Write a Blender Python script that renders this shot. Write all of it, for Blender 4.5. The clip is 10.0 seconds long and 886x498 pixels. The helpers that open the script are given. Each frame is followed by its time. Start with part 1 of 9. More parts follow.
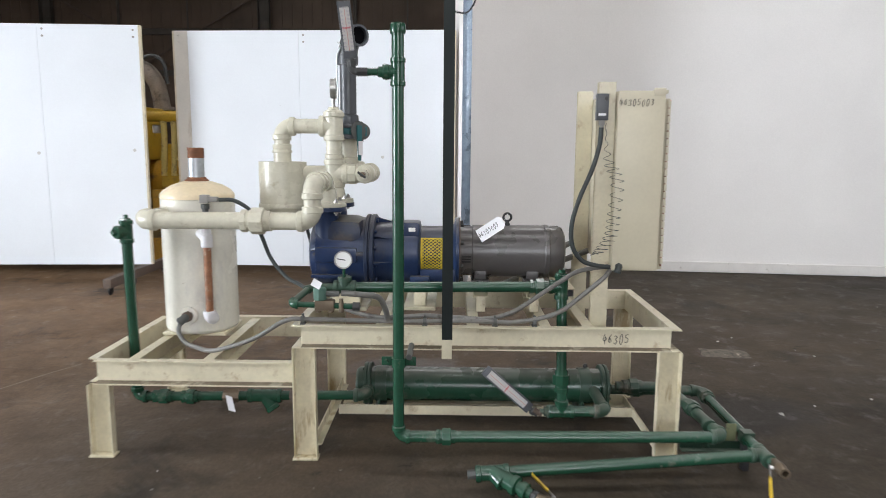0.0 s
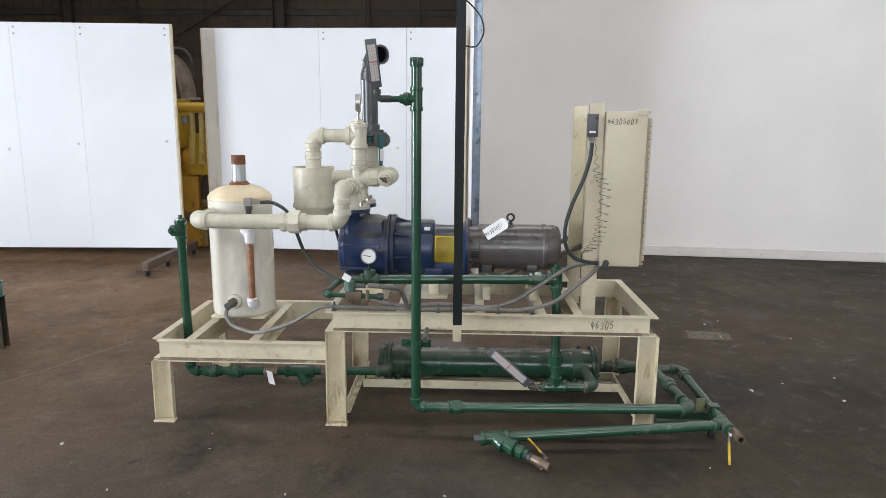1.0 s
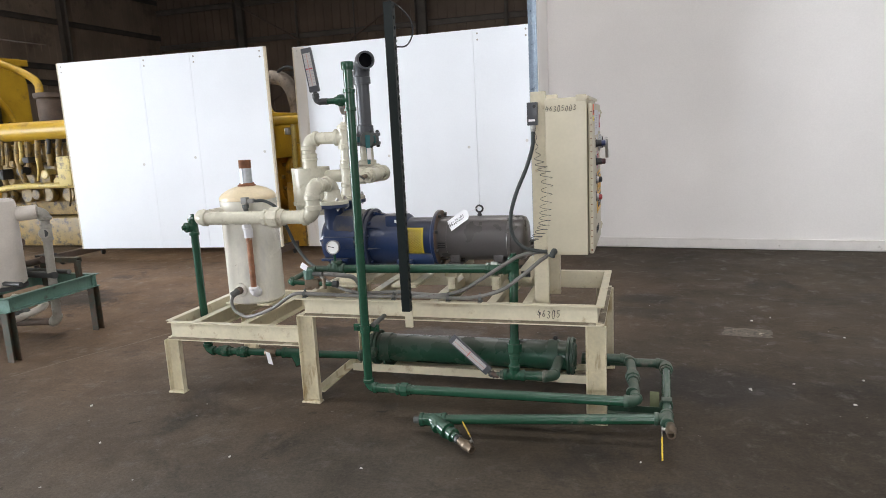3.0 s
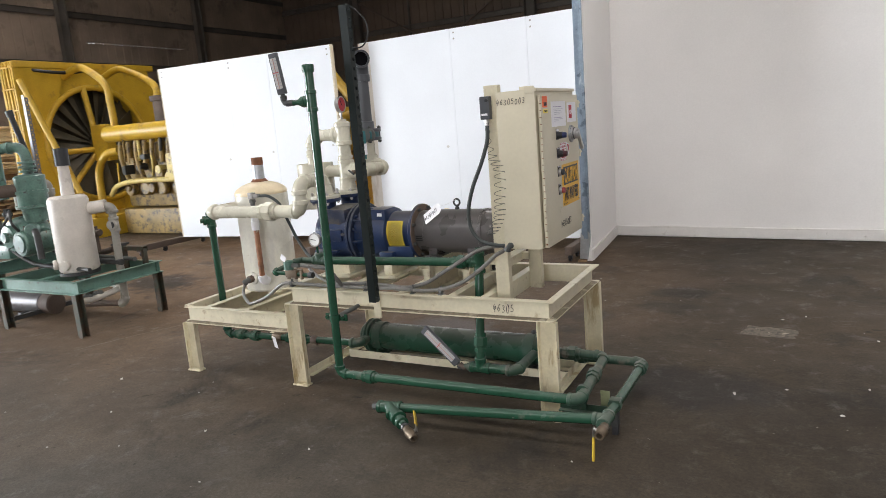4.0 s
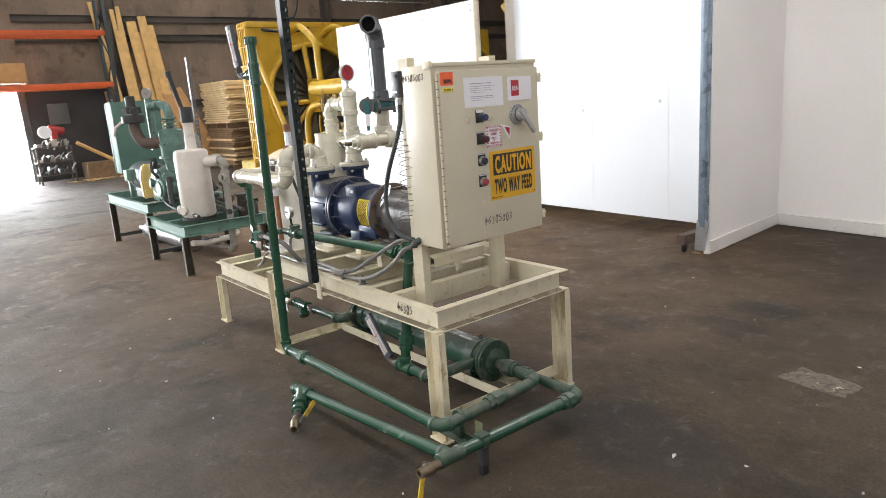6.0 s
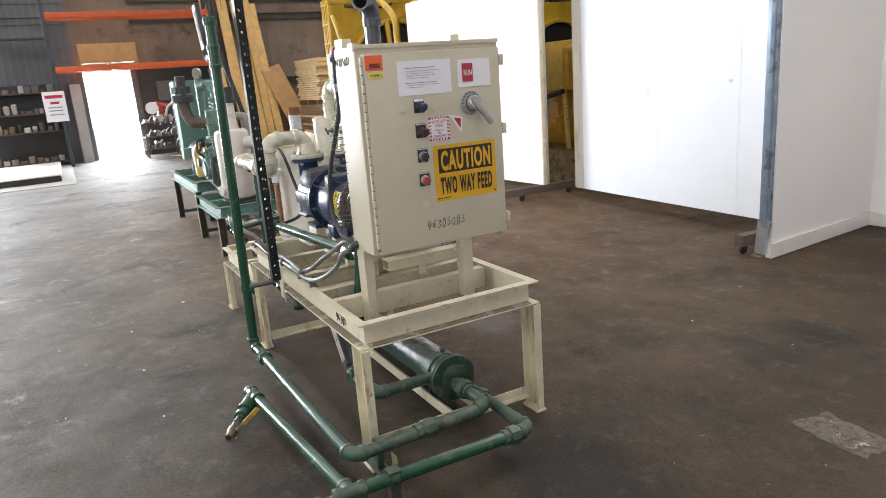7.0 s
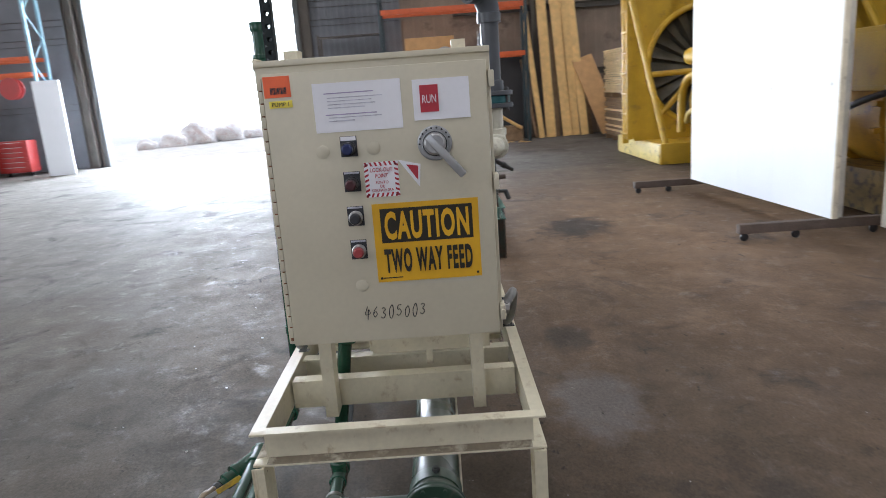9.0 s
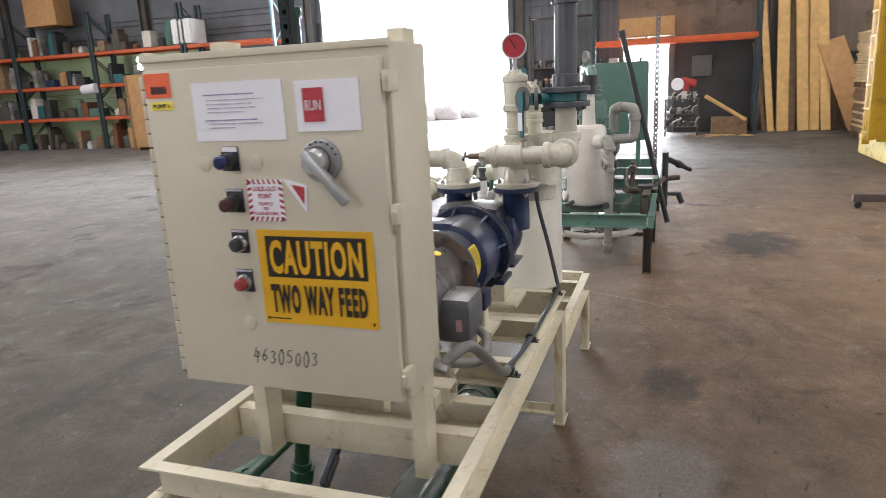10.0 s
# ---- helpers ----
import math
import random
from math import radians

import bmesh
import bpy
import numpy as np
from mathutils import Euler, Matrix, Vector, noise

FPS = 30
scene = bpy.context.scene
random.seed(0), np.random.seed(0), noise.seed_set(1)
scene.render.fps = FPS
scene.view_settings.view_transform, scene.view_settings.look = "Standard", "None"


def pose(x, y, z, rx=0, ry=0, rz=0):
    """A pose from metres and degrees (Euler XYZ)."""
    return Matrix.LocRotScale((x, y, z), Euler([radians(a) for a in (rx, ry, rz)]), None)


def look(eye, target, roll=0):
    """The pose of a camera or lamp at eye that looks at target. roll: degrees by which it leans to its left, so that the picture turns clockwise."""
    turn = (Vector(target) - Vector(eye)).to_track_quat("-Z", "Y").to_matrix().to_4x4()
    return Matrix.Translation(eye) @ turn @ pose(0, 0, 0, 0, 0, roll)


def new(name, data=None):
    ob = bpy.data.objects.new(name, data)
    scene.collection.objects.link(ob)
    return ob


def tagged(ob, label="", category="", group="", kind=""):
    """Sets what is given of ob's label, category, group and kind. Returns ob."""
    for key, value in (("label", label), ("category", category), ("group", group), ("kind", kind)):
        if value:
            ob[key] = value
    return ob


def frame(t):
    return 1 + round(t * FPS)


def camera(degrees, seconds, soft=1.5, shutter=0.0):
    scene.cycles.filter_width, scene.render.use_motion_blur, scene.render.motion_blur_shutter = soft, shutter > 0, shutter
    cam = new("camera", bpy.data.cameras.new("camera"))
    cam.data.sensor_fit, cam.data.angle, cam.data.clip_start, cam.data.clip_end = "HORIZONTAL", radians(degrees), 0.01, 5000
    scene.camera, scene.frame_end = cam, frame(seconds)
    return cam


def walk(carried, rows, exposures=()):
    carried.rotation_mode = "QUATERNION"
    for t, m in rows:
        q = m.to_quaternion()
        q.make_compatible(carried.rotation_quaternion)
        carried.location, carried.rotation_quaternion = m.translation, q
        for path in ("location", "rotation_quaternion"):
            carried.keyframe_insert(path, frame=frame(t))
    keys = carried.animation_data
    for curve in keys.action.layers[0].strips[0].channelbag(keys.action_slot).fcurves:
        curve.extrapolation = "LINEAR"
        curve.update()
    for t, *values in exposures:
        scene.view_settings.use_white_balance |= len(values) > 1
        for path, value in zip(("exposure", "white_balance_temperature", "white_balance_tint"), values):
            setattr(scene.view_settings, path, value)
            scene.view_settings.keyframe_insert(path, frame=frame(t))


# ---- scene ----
# camera and its walk
cam = camera(66.9, 10.0, soft=0.75, shutter=0.25)
PATH = [
    (0, (0.024, -0.038, 1.439), (-0.005, 1.94, 1.144), 0.4),
    (0.1, (0.032, -0.290, 1.543), (-0.003, 1.676, 1.212), 0.4),
    (0.2, (0.039, -0.522, 1.637), (-0.001, 1.444, 1.276), 0.5),
    (0.3, (0.039, -0.522, 1.637), (-0.005, 1.444, 1.274), 0.5),
    (0.5, (0.039, -0.522, 1.637), (-0.012, 1.444, 1.273), 0.5),
    (1, (0.029, -0.515, 1.636), (-0.032, 1.45, 1.267), 0.5),
    (1.5, (0.135, -0.538, 1.618), (0.024, 1.424, 1.246), -0.7),
    (2, (0.476, -0.58, 1.616), (0.177, 1.364, 1.252), -1.9),
    (2.5, (0.835, -0.553, 1.595), (0.405, 1.366, 1.233), -2.3),
    (4, (2.149, -0.208, 1.572), (1.21, 1.52, 1.204), -4.7),
    (4.5, (2.549, 0.061, 1.577), (1.421, 1.661, 1.165), -5.8),
    (5, (2.929, 0.369, 1.592), (1.617, 1.82, 1.176), -5.8),
    (5.5, (3.16, 0.773, 1.582), (1.731, 2.105, 1.148), -4.7),
    (7, (3.413, 2.037, 1.566), (1.709, 2.958, 1.071), -4.3),
    (7.5, (3.369, 2.428, 1.557), (1.595, 3.181, 1.019), -4.5),
    (8, (3.24, 2.776, 1.567), (1.384, 3.288, 1.024), -4.7),
    (8.5, (3.048, 3.135, 1.597), (1.141, 3.437, 1.073), -4.2),
    (9, (2.872, 3.531, 1.598), (0.926, 3.52, 1.137), -4.1),
    (9.5, (2.616, 3.904, 1.579), (0.711, 3.487, 1.134), -4.0),
    (10, (2.316, 4.254, 1.605), (0.483, 3.608, 1.131), -2.9),
]
EXPOSURES = [(0, -0.22, 6200, 10), (0.3, -0.30, 6200, 10), (2.5, -0.24, 6250, 11), (4.0, -0.18, 6400, 11), (4.5, -0.09, 6450, 11), (5.5, 0.12, 6500, 11), (7, 0.06, 6350, 11), (7.5, 0.06, 6250, 11), (8, -0.08, 6150, 11), (9, -0.2, 5880, 11), (9.5, -0.28, 5880, 12), (10, 0.15, 6250, 13)]
walk(cam, [(t, look(eye, target, roll)) for t, eye, target, roll in PATH], EXPOSURES)

# world and light: a bright sky outside, let in by the large doors and by unseen added openings
world = bpy.data.worlds.new("world")
scene.world = world
world.use_nodes = True
wn = world.node_tree
sky = wn.nodes.new("ShaderNodeTexSky")
sky.sky_type = "NISHITA"
sky.sun_disc = False
sky.sun_elevation, sky.sun_rotation = radians(50), radians(-100)
wn.nodes["Background"].inputs["Strength"].default_value = 0.12
wn.links.new(sky.outputs["Color"], wn.nodes["Background"].inputs["Color"])

sun = new("sun", bpy.data.lights.new("sun", "SUN"))
sun.data.energy, sun.data.angle, sun.data.color = 3.0, radians(0.5), (1.0, 0.95, 0.88)
sun.matrix_world = look((0, 0, 30), (14, 3, 0))


def opening_light(name, at, toward, width, height, watts, colour):
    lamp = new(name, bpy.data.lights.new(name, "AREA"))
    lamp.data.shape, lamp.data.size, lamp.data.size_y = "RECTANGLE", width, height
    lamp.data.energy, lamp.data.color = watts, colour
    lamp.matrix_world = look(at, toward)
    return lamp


opening_light("sky_at_west_door", (-19.4, -3.5, 2.7), (0, -3.5, 2.7), 6.6, 5.6, 4900, (0.93, 0.97, 1.0))
opening_light("sky_at_small_door", (-18.7, 3.4, 1.2), (0, 3.4, 1.2), 1.2, 2.4, 480, (0.95, 0.98, 1.0))
# the south and east windows are unseen, added to light the hall
opening_light("sky_at_south_windows", (4.2, -23.9, 5.0), (4.2, 0, 3.4), 9.6, 5.0, 2060, (0.99, 0.98, 0.98))
opening_light("sky_at_east_windows", (12.9, -1.0, 5.0), (0, -1.0, 3.2), 9.6, 4.0, 330, (0.99, 0.98, 0.98))
# roof skylights are unseen: assumed overhead light, some added to brighten dark corners
UNSEEN_SKYLIGHTS = ((-9.0, 1.5, 300), (3.0, 1.5, 285), (-11.0, 9.0, 440), (0.5, 9.0, 440), (-7.0, -8.0, 560), (4.0, -8.0, 640), (-9.0, -16.0, 300))
for sx, sy, watts in UNSEEN_SKYLIGHTS:
    opening_light("roof_skylight", (sx, sy, 8.98), (sx, sy, 0), 8.0, 1.6, watts, (1.0, 0.96, 0.91))


# ---- materials ----
def material(name, colour, rough=0.5, metal=0.0, var=0.18, scale=6.0, fine=60.0, bump=0.06, dirt=None, dirt_at=0.62, spec=0.5, chips=None, chips_at=0.70, dust=None, stretch=None, dusty=0.85):
    """A painted, cast or bare surface: broad and fine variation, light relief, and patches of dirt or wear."""
    m = bpy.data.materials.new(name)
    m.use_nodes = True
    nt = m.node_tree
    n, link = nt.nodes, nt.links.new
    b = n["Principled BSDF"]
    b.inputs["Metallic"].default_value = metal
    b.inputs["Specular IOR Level"].default_value = spec
    tc = n.new("ShaderNodeTexCoord")
    big, small = n.new("ShaderNodeTexNoise"), n.new("ShaderNodeTexNoise")
    for tex, s, d in ((big, scale, 6.0), (small, fine, 3.0)):
        tex.inputs["Scale"].default_value, tex.inputs["Detail"].default_value = s, d
        link(tc.outputs["Object"], tex.inputs["Vector"])
    info = n.new("ShaderNodeObjectInfo")
    ramp = n.new("ShaderNodeMapRange")
    ramp.inputs["From Min"].default_value, ramp.inputs["From Max"].default_value = 0.25, 0.75
    ramp.inputs["To Min"].default_value, ramp.inputs["To Max"].default_value = 1 - var, 1 + var
    link(big.outputs["Fac"], ramp.inputs["Value"])
    grain = n.new("ShaderNodeMapRange")
    grain.inputs["From Min"].default_value, grain.inputs["From Max"].default_value = 0.3, 0.7
    grain.inputs["To Min"].default_value, grain.inputs["To Max"].default_value = 1 - var * 0.4, 1 + var * 0.4
    link(small.outputs["Fac"], grain.inputs["Value"])
    mul = n.new("ShaderNodeMath")
    mul.operation = "MULTIPLY"
    link(ramp.outputs[0], mul.inputs[0]), link(grain.outputs[0], mul.inputs[1])
    one = n.new("ShaderNodeMapRange")
    one.inputs["To Min"].default_value, one.inputs["To Max"].default_value = 1 - var * 0.35, 1 + var * 0.35
    link(info.outputs["Random"], one.inputs["Value"])
    mul2 = n.new("ShaderNodeMath")
    mul2.operation = "MULTIPLY"
    link(mul.outputs[0], mul2.inputs[0]), link(one.outputs[0], mul2.inputs[1])
    tint = n.new("ShaderNodeVectorMath")
    tint.operation = "SCALE"
    tint.inputs[0].default_value = colour
    link(mul2.outputs[0], tint.inputs["Scale"])
    out = tint.outputs["Vector"]
    if dirt:
        spots = n.new("ShaderNodeTexNoise")
        spots.inputs["Scale"].default_value, spots.inputs["Detail"].default_value = scale * 1.7, 8.0
        spots.inputs["Roughness"].default_value = 0.65
        if stretch:
            runs = n.new("ShaderNodeMapping")
            runs.inputs["Scale"].default_value = stretch
            link(tc.outputs["Object"], runs.inputs["Vector"])
            link(runs.outputs["Vector"], spots.inputs["Vector"])
        else:
            link(tc.outputs["Object"], spots.inputs["Vector"])
        mask = n.new("ShaderNodeMapRange")
        mask.inputs["From Min"].default_value, mask.inputs["From Max"].default_value = dirt_at, dirt_at + 0.12
        link(spots.outputs["Fac"], mask.inputs["Value"])
        mix = n.new("ShaderNodeMix")
        mix.data_type = "RGBA"
        link(mask.outputs[0], mix.inputs["Factor"])
        link(out, mix.inputs["A"])
        mix.inputs["B"].default_value = (*dirt, 1)
        out = mix.outputs["Result"]
    # paler film on up-facing sides: settled dust, and some painted sheen
    if dust:
        geo, split = n.new("ShaderNodeNewGeometry"), n.new("ShaderNodeSeparateXYZ")
        link(geo.outputs["Normal"], split.inputs[0])
        settled = n.new("ShaderNodeMapRange")
        settled.inputs["From Min"].default_value, settled.inputs["From Max"].default_value = 0.35, 0.95
        settled.inputs["To Max"].default_value = dusty
        link(split.outputs["Z"], settled.inputs["Value"])
        patchy = n.new("ShaderNodeMath")
        patchy.operation = "MULTIPLY"
        link(settled.outputs[0], patchy.inputs[0]), link(ramp.outputs[0], patchy.inputs[1])
        film = n.new("ShaderNodeMix")
        film.data_type = "RGBA"
        link(patchy.outputs[0], film.inputs["Factor"])
        link(out, film.inputs["A"])
        film.inputs["B"].default_value = (*dust, 1)
        out = film.outputs["Result"]
    if chips:
        flecks = n.new("ShaderNodeTexNoise")
        flecks.inputs["Scale"].default_value, flecks.inputs["Detail"].default_value, flecks.inputs["Roughness"].default_value = 14.0, 7.0, 0.7
        link(tc.outputs["Object"], flecks.inputs["Vector"])
        cut = n.new("ShaderNodeMapRange")
        cut.inputs["From Min"].default_value, cut.inputs["From Max"].default_value = chips_at, chips_at + 0.025
        link(flecks.outputs["Fac"], cut.inputs["Value"])
        worn = n.new("ShaderNodeMix")
        worn.data_type = "RGBA"
        link(cut.outputs[0], worn.inputs["Factor"])
        link(out, worn.inputs["A"])
        worn.inputs["B"].default_value = (*chips, 1)
        out = worn.outputs["Result"]
    link(out, b.inputs["Base Color"])
    rr = n.new("ShaderNodeMapRange")
    rr.inputs["To Min"].default_value, rr.inputs["To Max"].default_value = max(rough - 0.12, 0.03), min(rough + 0.12, 1)
    link(big.outputs["Fac"], rr.inputs["Value"])
    link(rr.outputs[0], b.inputs["Roughness"])
    bp = n.new("ShaderNodeBump")
    bp.inputs["Strength"].default_value, bp.inputs["Distance"].default_value = bump, 0.01
    link(small.outputs["Fac"], bp.inputs["Height"])
    link(bp.outputs["Normal"], b.inputs["Normal"])
    return m


CREAM = material("cream_paint", (0.635, 0.58, 0.432), 0.36, dirt=(0.45, 0.37, 0.25), dirt_at=0.57, var=0.10, scale=9, chips=(0.16, 0.10, 0.06), chips_at=0.70)
CREAM_LEG = material("dirty_cream_paint", (0.60, 0.545, 0.395), 0.48, dirt=(0.34, 0.26, 0.14), dirt_at=0.52, var=0.14, scale=9, stretch=(1.0, 1.0, 0.25), chips=(0.13, 0.08, 0.045), chips_at=0.66)
CREAM_CAB = material("cabinet_enamel", (0.565, 0.515, 0.39), 0.42, var=0.05, bump=0.03)
CREAM_PIPE = material("cream_pipe_paint", (0.555, 0.53, 0.43), 0.28, dirt=(0.36, 0.32, 0.24), dirt_at=0.60, var=0.10, chips=(0.24, 0.17, 0.10), chips_at=0.70)
TANK_WHITE = material("tank_cream_white", (0.76, 0.735, 0.65), 0.26, dirt=(0.56, 0.545, 0.51), dirt_at=0.55, var=0.08, scale=1.7, stretch=(1.0, 1.0, 0.35), chips=(0.30, 0.22, 0.14), chips_at=0.70)
# pale film on the pipe tops: settled dust, plus whitish glare put into colour
GREEN = material("green_pipe_paint", (0.015, 0.062, 0.035), 0.22, dust=(0.13, 0.17, 0.145), dusty=0.42, dirt=(0.085, 0.115, 0.085), dirt_at=0.60, var=0.18, chips=(0.17, 0.18, 0.15), chips_at=0.69)
GREEN_OLD = material("dusty_green_paint", (0.026, 0.062, 0.040), 0.45, dust=(0.12, 0.135, 0.11), dusty=0.5, dirt=(0.12, 0.115, 0.09), dirt_at=0.54, var=0.22, chips=(0.16, 0.10, 0.06), chips_at=0.68)
BLUE = material("blue_pump_paint", (0.012, 0.027, 0.079), 0.33, dust=(0.105, 0.098, 0.092), dusty=0.7, dirt=(0.05, 0.052, 0.066), dirt_at=0.60, var=0.2, chips=(0.15, 0.14, 0.13), chips_at=0.69)
BLUE_DUSTY = material("dust_caked_blue_casting", (0.017, 0.026, 0.060), 0.45, dust=(0.125, 0.115, 0.105), dusty=0.9, dirt=(0.072, 0.064, 0.062), dirt_at=0.45, var=0.3, scale=5)
RING_DARK = material("oily_blue_black_casting", (0.013, 0.021, 0.048), 0.36, dust=(0.08, 0.075, 0.07), dusty=0.6, var=0.3)
GREY_MOTOR = material("grey_motor_paint", (0.085, 0.078, 0.077), 0.30, dirt=(0.06, 0.042, 0.033), dirt_at=0.66, var=0.12)
BROWN_DUST = material("rust_dusted_iron", (0.105, 0.075, 0.058), 0.7, var=0.3)
STAINED = material("rust_stained_tube", (0.27, 0.12, 0.06), 0.5, var=0.45, scale=14, dirt=(0.50, 0.42, 0.34), dirt_at=0.56)
RUST = material("rust", (0.20, 0.085, 0.042), 0.85, var=0.35, scale=25, bump=0.25)
STEEL = material("bare_steel", (0.42, 0.41, 0.40), 0.35, metal=0.9, var=0.12)
ZINC = material("galvanised_steel", (0.50, 0.53, 0.56), 0.38, metal=0.85, var=0.15, scale=18)
BLUE_FILM = material("pale_blue_film", (0.23, 0.29, 0.365), 0.30, metal=0.3, var=0.25, scale=9, dirt=(0.48, 0.54, 0.60), dirt_at=0.58, stretch=(1.0, 1.0, 0.3))
STRUT = material("dark_green_strut", (0.006, 0.011, 0.011), 0.5, var=0.15, spec=0.3)
DARKGREY = material("dark_grey_plastic_pipe", (0.062, 0.066, 0.075), 0.38, var=0.10, bump=0.02)
BLACK = material("black_plastic", (0.018, 0.018, 0.020), 0.45, var=0.1)
TEAL = material("teal_paint", (0.018, 0.115, 0.125), 0.5, dirt=(0.07, 0.08, 0.08), dirt_at=0.6)
CABLE = material("grey_conduit", (0.09, 0.094, 0.09), 0.6, var=0.15)
CONDUIT = material("weathered_grey_conduit", (0.155, 0.15, 0.14), 0.42, var=0.2, scale=14, dirt=(0.07, 0.06, 0.05), dirt_at=0.58)
BORE = material("dark_bore", (0.005, 0.005, 0.006), 0.95, var=0.1, spec=0.05)
CABLE_DARK = material("dark_conduit", (0.035, 0.042, 0.042), 0.5, var=0.15)
BRASS = material("brass", (0.18, 0.14, 0.10), 0.45, metal=0.7, var=0.2)
YELLOW = material("yellow_lever", (0.60, 0.41, 0.03), 0.5, dirt=(0.28, 0.19, 0.05), dirt_at=0.55)
YELLOW_MESH = material("yellow_guard", (0.72, 0.56, 0.05), 0.55)
WHITE = material("white_dial", (0.80, 0.80, 0.78), 0.5, var=0.03)
PAPER = material("white_paper", (0.80, 0.79, 0.82), 0.75, var=0.03, bump=0.02)
INK = material("black_ink", (0.03, 0.03, 0.035), 0.7, var=0.05)
GREYINK = material("grey_ink", (0.32, 0.31, 0.38), 0.8, var=0.05)
REDINK = material("red_ink", (0.42, 0.028, 0.045), 0.6, var=0.08)
ORANGE_STICKER = material("orange_sticker", (0.85, 0.14, 0.04), 0.5, var=0.06)
YELLOW_STICKER = material("yellow_sticker", (0.86, 0.70, 0.08), 0.5, var=0.05)
SIGN_YELLOW = material("sign_yellow", (0.70, 0.385, 0.012), 0.42, var=0.06, dirt=(0.25, 0.14, 0.02), dirt_at=0.74)
SIGN_BLACK = material("sign_black", (0.022, 0.018, 0.012), 0.42, var=0.1)
ALU = material("brushed_handle", (0.42, 0.42, 0.42), 0.4, metal=0.6, var=0.1)
PANEL = material("white_board", (0.815, 0.845, 0.89), 0.5, var=0.03, scale=1.5, dirt=(0.62, 0.58, 0.56), dirt_at=0.74, bump=0.02, chips=(0.42, 0.38, 0.34), chips_at=0.755)
BOARD_EDGE = material("raw_board_edge", (0.55, 0.50, 0.42), 0.8)
WHITE_WALL = material("white_wall_paint", (0.875, 0.85, 0.83), 0.55, var=0.05, scale=0.9, dirt=(0.62, 0.59, 0.57), dirt_at=0.73, bump=0.03)
GEN_YELLOW = material("machine_yellow", (0.52, 0.325, 0.026), 0.42, var=0.2, scale=2.5, dirt=(0.33, 0.205, 0.035), dirt_at=0.56, chips=(0.10, 0.07, 0.03), chips_at=0.71)
GEN_ORANGE = material("deep_orange_machine_paint", (0.50, 0.27, 0.024), 0.42, var=0.25, scale=4, dirt=(0.20, 0.115, 0.03), dirt_at=0.57, chips=(0.05, 0.035, 0.02), chips_at=0.66)
GEN_CREAM = material("machine_pale_yellow", (0.60, 0.47, 0.15), 0.5, var=0.15, dirt=(0.22, 0.16, 0.07), dirt_at=0.55)
GEN_GRIME = material("oily_yellow_castings", (0.25, 0.165, 0.045), 0.5, var=0.35, scale=5, dirt=(0.05, 0.037, 0.022), dirt_at=0.50)
FAN_DARK = material("fan_dark_metal", (0.10, 0.088, 0.062), 0.6, var=0.3)
SIDING = material("brown_wall_sheet", (0.26, 0.195, 0.145), 0.75, var=0.35, scale=0.8, dirt=(0.14, 0.10, 0.075), dirt_at=0.55)
SIDING_DARK = material("dark_brown_wall_sheet", (0.12, 0.085, 0.062), 0.75, var=0.35, scale=0.8)
SIDING_GREY = material("grey_wall_sheet", (0.145, 0.15, 0.165), 0.65, var=0.25, scale=1.2)
DARK_STEEL = material("dark_structural_steel", (0.085, 0.072, 0.060), 0.7, var=0.3, scale=2)
ORANGE_RACK = material("orange_rack_paint", (0.55, 0.10, 0.025), 0.5, var=0.15)
RACK_GREEN = material("rack_upright_paint", (0.032, 0.048, 0.054), 0.5, var=0.15)
RACK_BLUE = material("pale_blue_upright", (0.25, 0.42, 0.50), 0.5, var=0.12)
WOOD = material("sawn_timber", (0.72, 0.46, 0.175), 0.65, var=0.16, scale=6, dirt=(0.55, 0.34, 0.13), dirt_at=0.60, stretch=(3.0, 3.0, 0.3))
WOOD_DARK = material("weathered_timber", (0.26, 0.165, 0.09), 0.8, var=0.3, scale=7)
PLY = material("plywood_crate", (0.48, 0.27, 0.11), 0.7, var=0.15)
SKID_GREEN = material("pale_green_enamel", (0.110, 0.208, 0.170), 0.40, dirt=(0.07, 0.072, 0.06), dirt_at=0.58, var=0.2, chips=(0.05, 0.035, 0.025), chips_at=0.66)
PUMP_GREEN = material("grimy_green_pump", (0.100, 0.182, 0.150), 0.33, dirt=(0.040, 0.044, 0.036), dirt_at=0.55, var=0.3, scale=10, chips=(0.06, 0.04, 0.025), chips_at=0.62)
SKID_GREEN_DK = material("green_enamel_cabinet", (0.082, 0.165, 0.130), 0.62, var=0.12, dirt=(0.05, 0.08, 0.06), dirt_at=0.62)
IRON = material("dark_cast_iron", (0.035, 0.036, 0.036), 0.55, var=0.3)
TANK_GREY = material("pale_grey_tank", (0.60, 0.555, 0.50), 0.5, dirt=(0.38, 0.33, 0.29), dirt_at=0.62, var=0.1)
RED = material("red_paint", (0.36, 0.028, 0.025), 0.45, var=0.12)
CONCRETE = material("pale_concrete", (0.42, 0.40, 0.38), 0.8, var=0.15, scale=2)
MIXED = material("mixed_shelf_goods", (0.22, 0.22, 0.21), 0.7, var=0.6, scale=5)
# translucent green panel: daylight coming through is put into its pale colour
WALL_GREEN = material("backlit_green_wall", (0.52, 0.64, 0.38), 0.8, var=0.15, scale=1)


